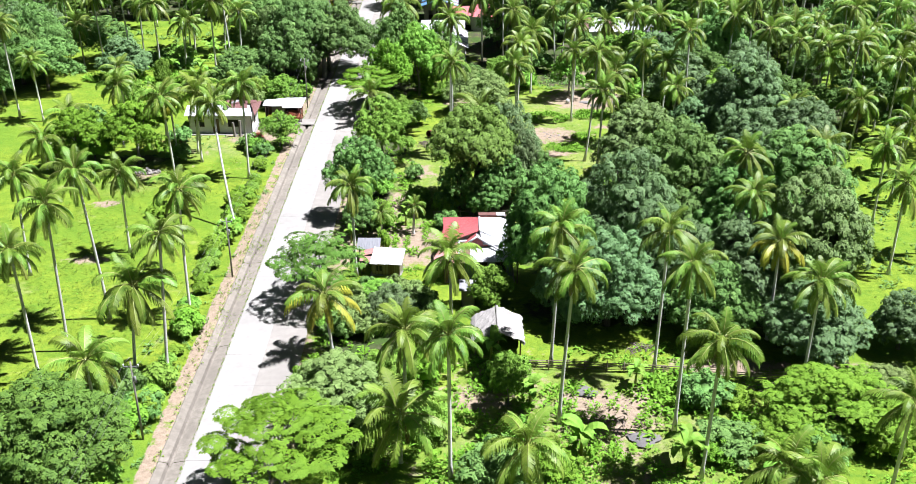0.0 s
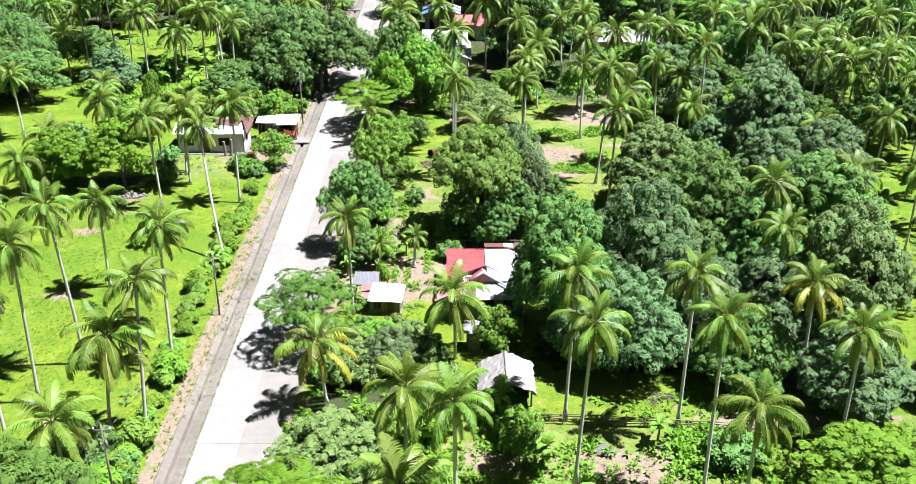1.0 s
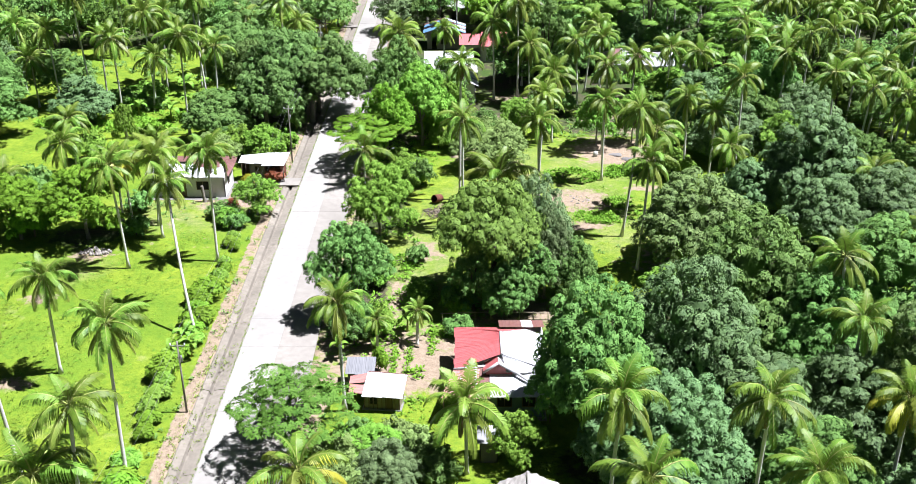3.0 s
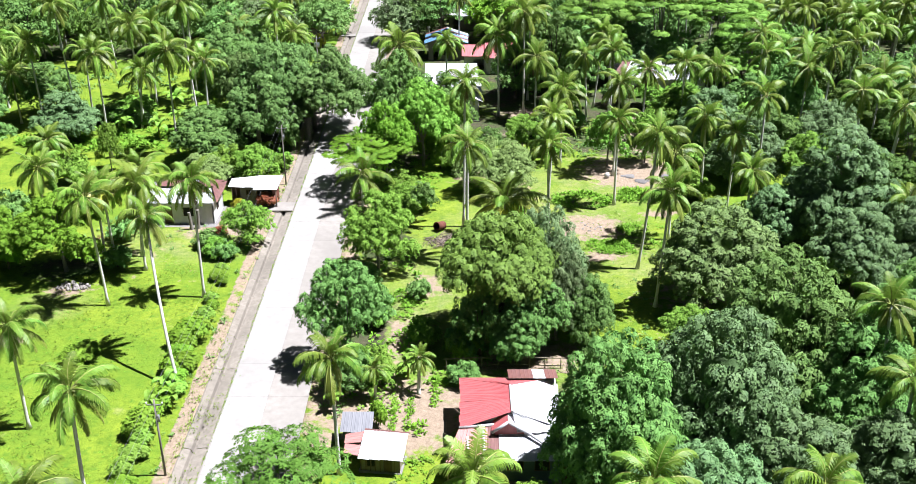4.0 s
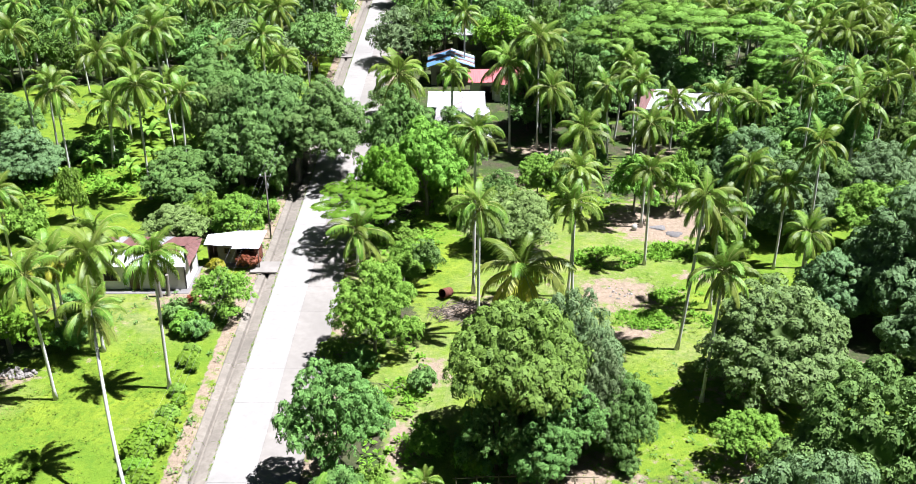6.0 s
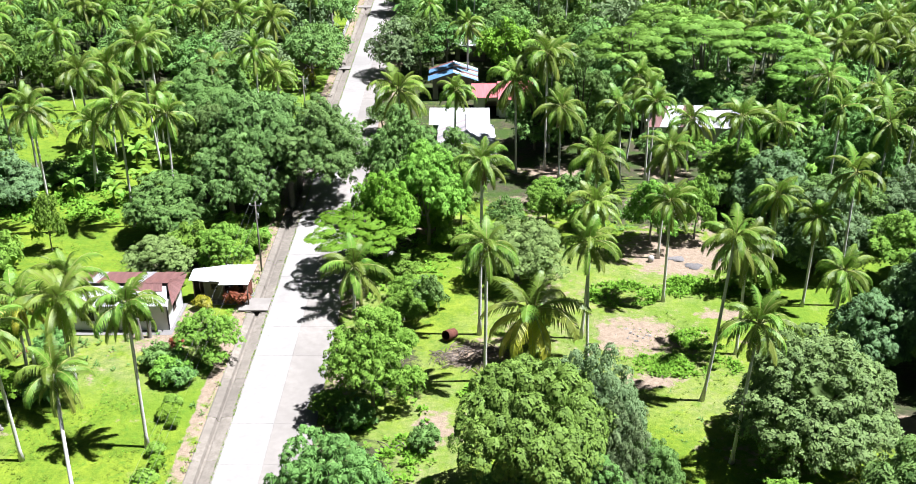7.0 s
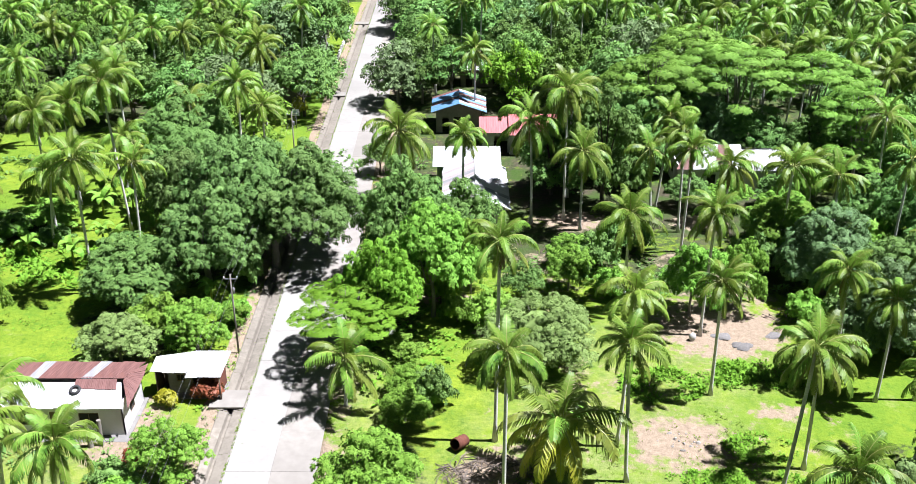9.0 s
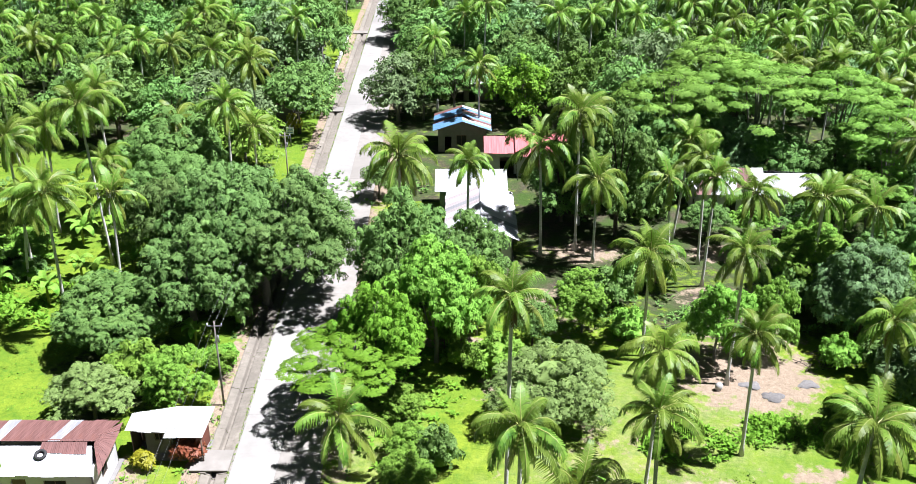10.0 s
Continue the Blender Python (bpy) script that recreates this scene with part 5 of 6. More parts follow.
def ridge_cap(ob, a, b, material, r=0.09):
    bm = bmesh.new()
    tube(bm, [Vector(a) + Vector((0, 0, 0.03)), Vector(b) + Vector((0, 0, 0.03))], [r, r], 8)
    part("ridge_cap", bm, material, ob)


def posts(ob, places, height, material=None, r=0.06):
    for x, y in places:
        bm = bmesh.new()
        tube(bm, [(x, y, -0.2), (x, y, height)], [r, r * 0.9], 8)
        part("post", bm, material or WOOD_WALL, ob)


def red_house():
    """Gable house: red slope and white slope, with lean-to roofs along the front."""
    ob = thing("house", pose(2.0, 82.6, 0), "small house with red and white metal roof in a bare yard", "house", "village houses")
    wall(ob, (-3.0, -2.2), (3.0, -2.2), 2.35, PAINT_BLUE, ((0.7, 1.6, 0, 2.0, "door"), (2.6, 3.7, 0.9, 1.9, "window"), (4.4, 5.4, 0.9, 1.9, "window")))
    wall(ob, (3.0, -2.2), (3.0, 5.3), 2.6, PAINT_WHITE, ((2.0, 3.1, 0.9, 1.9, "window"), (4.8, 5.9, 0.9, 1.9, "window")))
    wall(ob, (3.0, 5.3), (-3.0, 5.3), 2.6, PAINT_WHITE)
    wall(ob, (-3.0, 5.3), (-3.0, -2.2), 2.6, PAINT_WHITE, ((1.2, 2.3, 0.9, 1.9, "window"), (4.4, 5.3, 0, 2.0, "door")))
    wall(ob, (-3.0, 0.35), (3.0, 0.35), 2.6, PAINT_WHITE, (), 0.1, 1.28, "gable_wall")
    floor_slab(ob, -3.2, 3.2, -2.6, 5.4)
    sheet_roof(ob, (-3.45, 6.1, 2.62), (-3.45, 0.0, 2.62), (0.0, 0.0, 4.0), (0.0, 3.1, 4.0), [ROOF_RED])
    sheet_roof(ob, (3.45, 0.0, 2.62), (3.45, 6.1, 2.62), (0.0, 3.1, 4.0), (0.0, 0.0, 4.0), [ROOF_WHITE])
    sheet_roof(ob, (3.45, 6.1, 2.62), (-3.45, 6.1, 2.62), (0.0, 3.1, 4.0), (0.0, 3.1, 4.0), [ROOF_RED])
    ridge_cap(ob, (0, -0.05, 4.0), (0, 3.1, 4.0), ROOF_WHITE)
    # lean-to along the front, rusted part and white part, with a small gable over the join
    sheet_roof(ob, (-4.4, -2.9, 2.15), (-0.9, -2.9, 2.15), (-0.9, 0.05, 2.95), (-3.5, 0.05, 2.62), [ROOF_FADED, ROOF_FADED, ROOF_FADED, ROOF_RUST])
    for a, b in (((-3.5, 0.0, 2.68), (-0.9, 0.0, 3.0)), ((-1.9, -2.92, 2.22), (-1.9, 0.0, 2.9)), ((-1.35, -0.92, 2.98), (-0.3, -0.92, 3.8)), ((-0.3, -0.92, 3.8), (0.95, -0.92, 2.98)), ((0.95, -0.9, 3.0), (3.5, -2.9, 2.28))):
        ridge_cap(ob, a, b, ROOF_WHITE, 0.10)
    sheet_roof(ob, (-0.9, -2.9, 2.2), (3.6, -2.9, 2.2), (3.6, 0.05, 2.9), (-0.9, 0.05, 2.95), [ROOF_WHITE, ROOF_WHITE, ROOF_WHITE])
    sheet_roof(ob, (-1.3, -0.9, 2.95), (-1.3, 0.6, 2.95), (-0.3, 0.6, 3.75), (-0.3, -0.9, 3.75), [ROOF_RED])
    sheet_roof(ob, (0.9, 0.6, 2.95), (0.9, -0.9, 2.95), (-0.3, -0.9, 3.75), (-0.3, 0.6, 3.75), [ROOF_WHITE])
    wall(ob, (-1.15, -0.75), (0.75, -0.75), 2.95, ROOF_RED, (), 0.05, 0.72, "gable_board")
    # front hip of the white slope
    sheet_roof(ob, (0.3, -1.0, 3.02), (3.55, -0.5, 2.74), (0.0, 0.0, 4.02), (0.0, 0.0, 4.02), [ROOF_WHITE])
    # back extension
    sheet_roof(ob, (0.0, 7.0, 2.75), (3.5, 7.0, 2.75), (3.5, 4.9, 3.36), (0.0, 4.9, 3.36), [ROOF_RUST, ROOF_RUST, ROOF_WHITE])
    posts(ob, ((-4.2, -2.7), (-2.4, -2.75), (3.4, -2.75), (0.3, 6.8), (3.3, 6.8)), 2.75)


def bamboo_hut():
    ob = thing("hut", pose(-6.6, 82.2, 0, 0, 0, -8), "low bamboo pen with white and rusted metal roof", "hut", "village huts")
    for p, q, op in (((-1.3, -0.8), (1.3, -0.8), ((0.35, 1.0, 0.35, 1.0, "window"), (1.5, 2.1, 0, 1.15, "door"))), ((1.3, -0.8), (1.3, 0.9), ()), ((1.3, 0.9), (-1.3, 0.9), ()), ((-1.3, 0.9), (-1.3, -0.8), ())):
        wall(ob, p, q, 1.3, BAMBOO, op, 0.06)
    for k in range(9):
        bm = bmesh.new()
        x = -1.3 + 0.325 * k
        box(bm, x - 0.03, x + 0.03, -0.85, -0.805, 0.05, 1.25)
        part("batten", bm, WOOD_WALL, ob)
    floor_slab(ob, -1.45, 1.45, -0.95, 1.05)
    sheet_roof(ob, (-1.4, -1.25, 1.33), (1.6, -1.25, 1.33), (1.6, 0.95, 2.0), (-1.4, 0.95, 2.0), [ROOF_WHITE])
    sheet_roof(ob, (-2.75, 1.1, 1.4), (-2.5, -0.75, 1.3), (-1.4, -1.15, 1.36), (-1.4, 0.95, 1.98), [ROOF_FADED])
    sheet_roof(ob, (1.6, 1.5, 1.7), (-1.5, 1.5, 1.7), (-1.4, 0.95, 1.97), (1.6, 0.95, 1.97), [ROOF_RUST])
    posts(ob, ((-2.35, -0.6), (-2.45, 0.9)), 1.3)
    # low store beside it
    ob = thing("shed", pose(-8.5, 84.7, 0), "low store shed with weathered grey sheet roof", "shed")
    for p, q in (((-0.9, -0.8), (0.9, -0.8)), ((0.9, -0.8), (0.9, 0.8)), ((0.9, 0.8), (-0.9, 0.8)), ((-0.9, 0.8), (-0.9, -0.8))):
        wall(ob, p, q, 1.5, CONCRETE_WALL, (), 0.08)
    sheet_roof(ob, (-1.1, -1.0, 1.55), (1.1, -1.0, 1.55), (1.1, 1.0, 1.8), (-1.1, 1.0, 1.8), [ROOF_DULL])


def thatch_hut():
    ob = thing("hut", pose(3.2, 69.2, 0), "open-fronted hut with bleached pale thatch roof", "hut", "village huts")
    rng = random.Random(3)
    posts(ob, ((-1.8, -1.6), (1.8, -1.6), (-1.8, 1.8), (1.8, 1.8), (0, -1.6), (0, 1.8)), 1.45, WOOD_WALL, 0.07)
    wall(ob, (1.7, 1.7), (-1.7, 1.7), 1.4, WOOD_WALL, (), 0.06)
    wall(ob, (-1.7, 1.7), (-1.7, -0.4), 1.4, WOOD_WALL, (), 0.06)
    wall(ob, (1.7, -0.6), (1.7, 1.7), 1.4, WOOD_WALL, (), 0.06)
    for s in (-1, 1):
        verts, faces = [], []
        nu, nv = 14, 9
        for side in (0, 1):
            for i in range(nu + 1):
                for j in range(nv + 1):
                    u, v = i / nu, j / nv
                    ragged = 0.16 * rng.random() if j == 0 or i in (0, nu) else 0.0
                    x = s * (2.05 * (1 - v) + ragged)
                    verts.append((x, -2.1 + 4.2 * u + (ragged - 0.08 if i in (0, nu) else 0), 1.4 + 1.0 * v ** 0.85 + rng.uniform(-0.05, 0.05) - 0.14 * side - (0.05 if j == 0 else 0)))
        o = (nu + 1) * (nv + 1)
        for i in range(nu):
            for j in range(nv):
                a = i * (nv + 1) + j
                faces.append((a, a + 1, a + nv + 2, a + nv + 1))
                faces.append((o + a, o + a + nv + 1, o + a + nv + 2, o + a + 1))
        for i in range(nu):
            a = i * (nv + 1)
            faces.append((a, a + nv + 1, o + a + nv + 1, o + a))
        for j in range(nv):
            faces += [(j, o + j, o + j + 1, j + 1), (nu * (nv + 1) + j, nu * (nv + 1) + j + 1, o + nu * (nv + 1) + j + 1, o + nu * (nv + 1) + j)]
        part_mesh("thatch_slope", mesh_from("thatch_slope", verts, faces), THATCH, ob)
    ridge_cap(ob, (0, -2.1, 2.36), (0, 2.1, 2.36), THATCH, 0.13)
    # outhouse behind
    ob = thing("outhouse", pose(0.9, 75.9, 0), "tiny outhouse with pale sheet roof", "shed")
    for p, q in (((-0.6, -0.6), (0.6, -0.6)), ((0.6, -0.6), (0.6, 0.6)), ((0.6, 0.6), (-0.6, 0.6)), ((-0.6, 0.6), (-0.6, -0.6))):
        wall(ob, p, q, 1.7, CONCRETE_WALL, (), 0.08)
    sheet_roof(ob, (-0.8, -0.85, 1.75), (0.8, -0.85, 1.75), (0.8, 0.8, 2.0), (-0.8, 0.8, 2.0), [ROOF_GREY, ROOF_WHITE])


def roadside_house():
    ob = thing("house", pose(-30.5, 123.0, 0), "low white house with half-rusted metal roof and a tyre on it", "house", "village houses")
    wall(ob, (-4.1, -2.0), (4.0, -2.0), 2.5, PAINT_WHITE, ((0.8, 2.0, 0.9, 1.9, "window"), (3.0, 3.9, 0, 2.0, "door"), (5.0, 6.4, 0.9, 1.9, "window")))
    wall(ob, (4.0, -2.0), (4.0, 2.3), 2.6, PAINT_WHITE, ((1.4, 2.4, 0.9, 1.9, "window"),), 0.12)
    wall(ob, (4.0, 2.3), (-4.1, 2.3), 2.6, PAINT_WHITE)
    wall(ob, (-4.1, 2.3), (-4.1, -2.0), 2.6, PAINT_WHITE)
    floor_slab(ob, -4.3, 4.3, -2.8, 2.5)
    sheet_roof(ob, (-4.5, -2.4, 2.52), (4.2, -2.4, 2.52), (3.6, -0.35, 3.28), (-4.5, -0.35, 3.28), [ROOF_WHITE])
    sheet_roof(ob, (0.4, -0.9, 3.12), (3.4, -0.9, 3.12), (3.2, 0.1, 3.46), (0.4, 0.1, 3.46), [ROOF_RUST])
    sheet_roof(ob, (4.4, 2.7, 3.02), (-4.5, 2.7, 3.02), (-4.5, -0.1, 3.44), (3.7, -0.1, 3.44), [ROOF_RUST, ROOF_RUST, ROOF_RUST, ROOF_GREY, ROOF_RUST])
    sheet_roof(ob, (4.55, -2.35, 2.5), (4.55, 2.7, 2.9), (3.7, 0.6, 3.42), (3.7, -0.3, 3.38), [ROOF_RUST])
    bm = bmesh.new()
    n, k = 20, 10
    ring = [[bm.verts.new(((0.30 + 0.10 * math.cos(b)) * math.cos(a), (0.30 + 0.10 * math.cos(b)) * math.sin(a), 0.09 * math.sin(b))) for b in (2 * math.pi * j / k for j in range(k))] for a in (2 * math.pi * i / n for i in range(n))]
    for i in range(n):
        for j in range(k):
            bm.faces.new((ring[i][j], ring[(i + 1) % n][j], ring[(i + 1) % n][(j + 1) % k], ring[i][(j + 1) % k])).smooth = True
    tyre = part("tyre", bm, RUBBER, None)
    tyre.matrix_world = pose(-29.9, 121.95, 3.16, 20, 0, 0)
    tagged(tyre, "old black tyre lying on a metal roof", "tyre")
    ob = thing("shed", pose(-23.1, 126.3, 0), "open roadside shed with white metal roof", "shed")
    wall(ob, (2.2, 1.2), (-2.5, 1.2), 2.3, WOOD_WALL, (), 0.08)
    wall(ob, (-2.5, 1.2), (-2.5, -0.6), 2.2, WOOD_WALL, (), 0.08)
    wall(ob, (-1.7, -0.2), (0.1, -0.2), 2.1, CONCRETE_WALL, ((0.6, 1.2, 1.1, 1.7, "window"),), 0.08)
    wall(ob, (1.9, -0.9), (2.2, 1.2), 2.2, RUST, (), 0.05)
    posts(ob, ((-2.4, -0.7), (0.2, -0.9), (2.3, -1.2)), 2.2)
    floor_slab(ob, -2.6, 2.4, -0.9, 1.3)
    sheet_roof(ob, (-2.8, -0.75, 2.28), (-0.1, -0.95, 2.25), (0.1, 1.45, 2.66), (-2.7, 0.8, 2.6), [ROOF_WHITE])
    sheet_roof(ob, (-0.1, -1.35, 2.18), (2.45, -1.35, 2.2), (2.75, 1.35, 2.75), (0.1, 1.45, 2.68), [ROOF_WHITE])


def white_house():
    ob = thing("house", pose(-1.75, 159.4, 0), "white house with streaked galvanised gable roof under palms", "house", "village houses")
    wall(ob, (-2.9, -5.2), (2.9, -5.2), 2.8, PAINT_WHITE, ((0.9, 2.2, 0, 2.1, "open"), (3.6, 4.7, 0.9, 2.0, "window")), 0.14, 1.25)
    wall(ob, (2.9, -5.2), (2.9, 5.2), 2.8, PAINT_WHITE, ((1.2, 2.4, 0.9, 2.0, "window"), (5.0, 6.2, 0.9, 2.0, "window"), (8.0, 9.0, 0, 2.1, "door")))
    wall(ob, (2.9, 5.2), (-2.9, 5.2), 2.8, PAINT_WHITE, (), 0.14, 1.25)
    wall(ob, (-2.9, 5.2), (-2.9, -5.2), 2.8, PAINT_BLUE, ((2.0, 3.2, 0.9, 2.0, "window"), (6.0, 7.2, 0.9, 2.0, "window")))
    floor_slab(ob, -3.1, 3.1, -5.6, 5.4)
    sheet_roof(ob, (-3.4, 5.6, 2.75), (-3.4, -5.7, 2.75), (0, -5.7, 4.25), (0, 5.6, 4.25), [ROOF_WHITE, ROOF_WHITE, ROOF_STREAK, ROOF_WHITE, ROOF_STREAK, ROOF_GREY, ROOF_STREAK, ROOF_WHITE, ROOF_STREAK])
    sheet_roof(ob, (3.4, -5.7, 2.75), (3.4, 5.6, 2.75), (0, 5.6, 4.25), (0, -5.7, 4.25), [ROOF_WHITE, ROOF_WHITE, ROOF_WHITE, ROOF_GREY])
    ridge_cap(ob, (0, -5.75, 4.25), (0, 5.65, 4.25), ROOF_WHITE)
    ob = thing("house", pose(-2.2, 167.5, 0), "white-roofed annex behind the white house", "house", "village houses")
    for p, q in (((-3.6, -1.6), (3.0, -1.6)), ((3.0, -1.6), (3.0, 1.8)), ((3.0, 1.8), (-3.6, 1.8)), ((-3.6, 1.8), (-3.6, -1.6))):
        wall(ob, p, q, 2.7, PAINT_BLUE, ((1.0, 2.0, 0.9, 1.9, "window"),))
    sheet_roof(ob, (-4.1, -2.2, 2.75), (3.4, -2.2, 2.75), (3.4, 2.2, 3.5), (-4.1, 2.2, 3.5), [ROOF_WHITE])


def far_houses():
    ob = thing("house", pose(-3.4, 187.0, 0), "unpainted block house with patched blue and rust roof", "house", "village houses")
    wall(ob, (-2.9, -2.6), (2.9, -2.6), 2.9, CONCRETE_WALL, ((0.8, 1.6, 0, 2.0, "open"), (2.2, 3.4, 0.8, 2.1, "window")), 0.14, 0.9)
    wall(ob, (2.9, -2.6), (2.9, 2.8), 2.9, CONCRETE_WALL, ((1.0, 2.0, 0, 2.1, "open"),))
    wall(ob, (2.9, 2.8), (-2.9, 2.8), 2.9, CONCRETE_WALL, (), 0.14, 0.9)
    wall(ob, (-2.9, 2.8), (-2.9, -2.6), 2.9, CONCRETE_WALL)
    sheet_roof(ob, (-3.5, 3.2, 2.85), (-3.5, -3.2, 2.85), (0, -3.2, 4.0), (0, 3.2, 4.0), [ROOF_RUST, ROOF_BLUE, ROOF_BLUE, ROOF_BLUE])
    sheet_roof(ob, (3.5, -3.2, 2.85), (3.5, 3.2, 2.85), (0, 3.2, 4.0), (0, -3.2, 4.0), [ROOF_BLUE, ROOF_WHITE, ROOF_RUST])
    ob = thing("house", pose(4.3, 178.6, 0), "pale house with a two-level red metal roof", "house", "village houses")
    wall(ob, (-4.9, -1.8), (-1.6, -1.8), 2.8, PAINT_WHITE, ((1.4, 3.0, 0, 2.2, "open"),))
    wall(ob, (-1.6, -2.6), (4.9, -2.6), 2.8, PAINT_WHITE, ((1.0, 2.2, 0.9, 2.0, "window"), (3.0, 3.9, 0, 2.1, "door"), (4.6, 5.8, 0.9, 2.0, "window")))
    wall(ob, (4.9, -2.6), (4.9, 2.6), 2.8, PAINT_WHITE)
    wall(ob, (4.9, 2.6), (-4.9, 2.6), 2.8, PAINT_WHITE)
    wall(ob, (-4.9, 2.6), (-4.9, -1.8), 2.8, PAINT_WHITE)
    sheet_roof(ob, (-5.3, -2.3, 2.8), (-1.8, -2.3, 2.8), (-1.8, 0.4, 3.9), (-5.3, 0.4, 3.9), [ROOF_RED])
    sheet_roof(ob, (-1.8, -3.2, 2.75), (5.3, -3.2, 2.75), (5.3, 0.4, 4.2), (-1.8, 0.4, 4.2), [ROOF_RED])
    sheet_roof(ob, (5.3, 3.2, 2.8), (-5.3, 3.2, 2.8), (-5.3, 0.4, 3.95), (5.3, 0.4, 4.15), [ROOF_RED])
    ob = thing("house", pose(27.0, 167.5, 0), "long house with white and red-rusted metal roofs under tall trees", "house", "village houses")
    for p, q in (((-6.5, -2.6), (6.5, -2.6)), ((6.5, -2.6), (6.5, 2.6)), ((6.5, 2.6), (-6.5, 2.6)), ((-6.5, 2.6), (-6.5, -2.6))):
        wall(ob, p, q, 2.8, PAINT_WHITE, ((1.0, 2.0, 0.9, 2.0, "window"), (3.0, 4.0, 0, 2.1, "open")))
    sheet_roof(ob, (-7.0, -3.1, 2.8), (0.5, -3.1, 2.8), (0.5, 0, 4.5), (-5.0, 0, 4.5), [ROOF_RUST, ROOF_RUST, ROOF_WHITE, ROOF_WHITE, ROOF_WHITE])
    sheet_roof(ob, (0.5, -3.1, 2.6), (7.0, -3.1, 2.6), (7.0, 0, 3.9), (0.5, 0, 3.9), [ROOF_WHITE, ROOF_GREY])
    sheet_roof(ob, (7.0, 3.1, 2.7), (-7.0, 3.1, 2.7), (-5.0, 0, 4.4), (7.0, 0, 3.9), [ROOF_WHITE])
    for x, y, w, d, mats, text in ((-0.8, 206.5, 2.4, 2.0, [ROOF_GREY, ROOF_WHITE], "small grey hut with pale metal roof"), (-44.6, 218.0, 3.0, 2.4, [ROOF_WHITE, ROOF_RUST], "small house with pale roof among trees"),
                                  (15.5, 208.0, 3.0, 2.4, [ROOF_WHITE], "small house with pale roof among trees"), (-27.5, 196.5, 2.0, 1.6, [ROOF_RUST], "small shed with rusty roof by the road")):
        ob = thing("hut", pose(x, y, 0), text, "hut", "village huts")
        for p, q in (((-w, -d), (w, -d)), ((w, -d), (w, d)), ((w, d), (-w, d)), ((-w, d), (-w, -d))):
            wall(ob, p, q, 2.6, CONCRETE_WALL, ((0.8, 1.7, 0, 2.0, "open"),))
        sheet_roof(ob, (-w - 0.4, -d - 0.4, 2.6), (w + 0.4, -d - 0.4, 2.6), (w + 0.4, 0, 3.5), (-w - 0.4, 0, 3.5), mats)
        sheet_roof(ob, (w + 0.4, d + 0.4, 2.6), (-w - 0.4, d + 0.4, 2.6), (-w - 0.4, 0, 3.5), (w + 0.4, 0, 3.5), mats)


red_house()
bamboo_hut()
thatch_hut()
roadside_house()
white_house()
far_houses()


# ---------------------------------------------------------------- bushes and small trees between the large ones
green = random.Random(31)
# x, y, radius, height factor
BUSHES = [(-22.2, 143.2, 1.5, 2.6), (-22.2, 136.7, 1.5, 1.5), (-23.9, 113.2, 1.4, 1.3), (-5.4, 124.8, 1.7, 1.8), (-3.9, 145.9, 2.6, 2.0), (-27.8, 134.3, 2.4, 1.5), (-42.8, 152.0, 1.8, 1.0), (-47.6, 153.5, 2.2, 1.0),
          (-1.3, 95.4, 1.5, 1.6), (-5.0, 105.4, 1.2, 1.6), (-7.9, 92.6, 1.5, 1.8), (-1.1, 91.9, 1.4, 1.3), (8.9, 95.7, 0.9, 1.4), (-24.5, 113.8, 1.6, 1.2), (-44.7, 156.1, 3.0, 0.9), (-47.7, 153.9, 2.6, 0.9)]
BUSHES_B = [(-10.6, 61.7, 2.0, 1.6), (3.8, 63.3, 1.8, 1.6), (-2.8, 64.5, 2.2, 1.1), (2.5, 51.9, 2.7, 1.0), (6.8, 53.0, 1.6, 0.9), (18.7, 55.3, 2.4, 0.8), (18.2, 61.2, 2.2, 1.0), (29.6, 55.9, 2.8, 1.2), (24.2, 54.0, 2.4, 1.0),
            (-22.9, 59.2, 1.7, 1.2), (-25.2, 61.0, 2.1, 1.4), (-25.6, 115.6, 1.8, 1.0), (-3.8, 57.4, 1.6, 0.9), (-10.9, 72.0, 1.6, 1.3), (-1.0, 136.0, 2.4, 1.4), (10.0, 141.3, 1.9, 1.4)]
BUSHES_C = [(25.3, 136.8, 1.8, 1.5), (9.3, 146.4, 2.3, 1.6), (23.6, 128.4, 2.4, 1.2), (28.9, 135.2, 2.4, 1.8), (24.1, 146.5, 2.6, 1.7), (-5.0, 139.6, 1.8, 2.6), (-3.6, 136.8, 1.4, 1.8), (34.7, 147.3, 2.9, 1.6), (-45.0, 132.0, 2.4, 1.6), (-47.5, 120.0, 2.8, 1.5),
            (-43.5, 111.0, 2.8, 1.5), (-33.5, 111.5, 1.6, 1.3), (12.5, 150.5, 2.4, 1.4), (-9.8, 108.0, 1.4, 1.4), (-11.0, 101.0, 1.3, 1.3)]
for rows in (BUSHES, BUSHES_B, BUSHES_C):
    for x, y, r, k in rows:
        tree("bush", x, y, r, r * k, green, 3.0, 3.6, leaf=green.choice((None, None, WEED_LEAF, LIGHT_LEAF)))
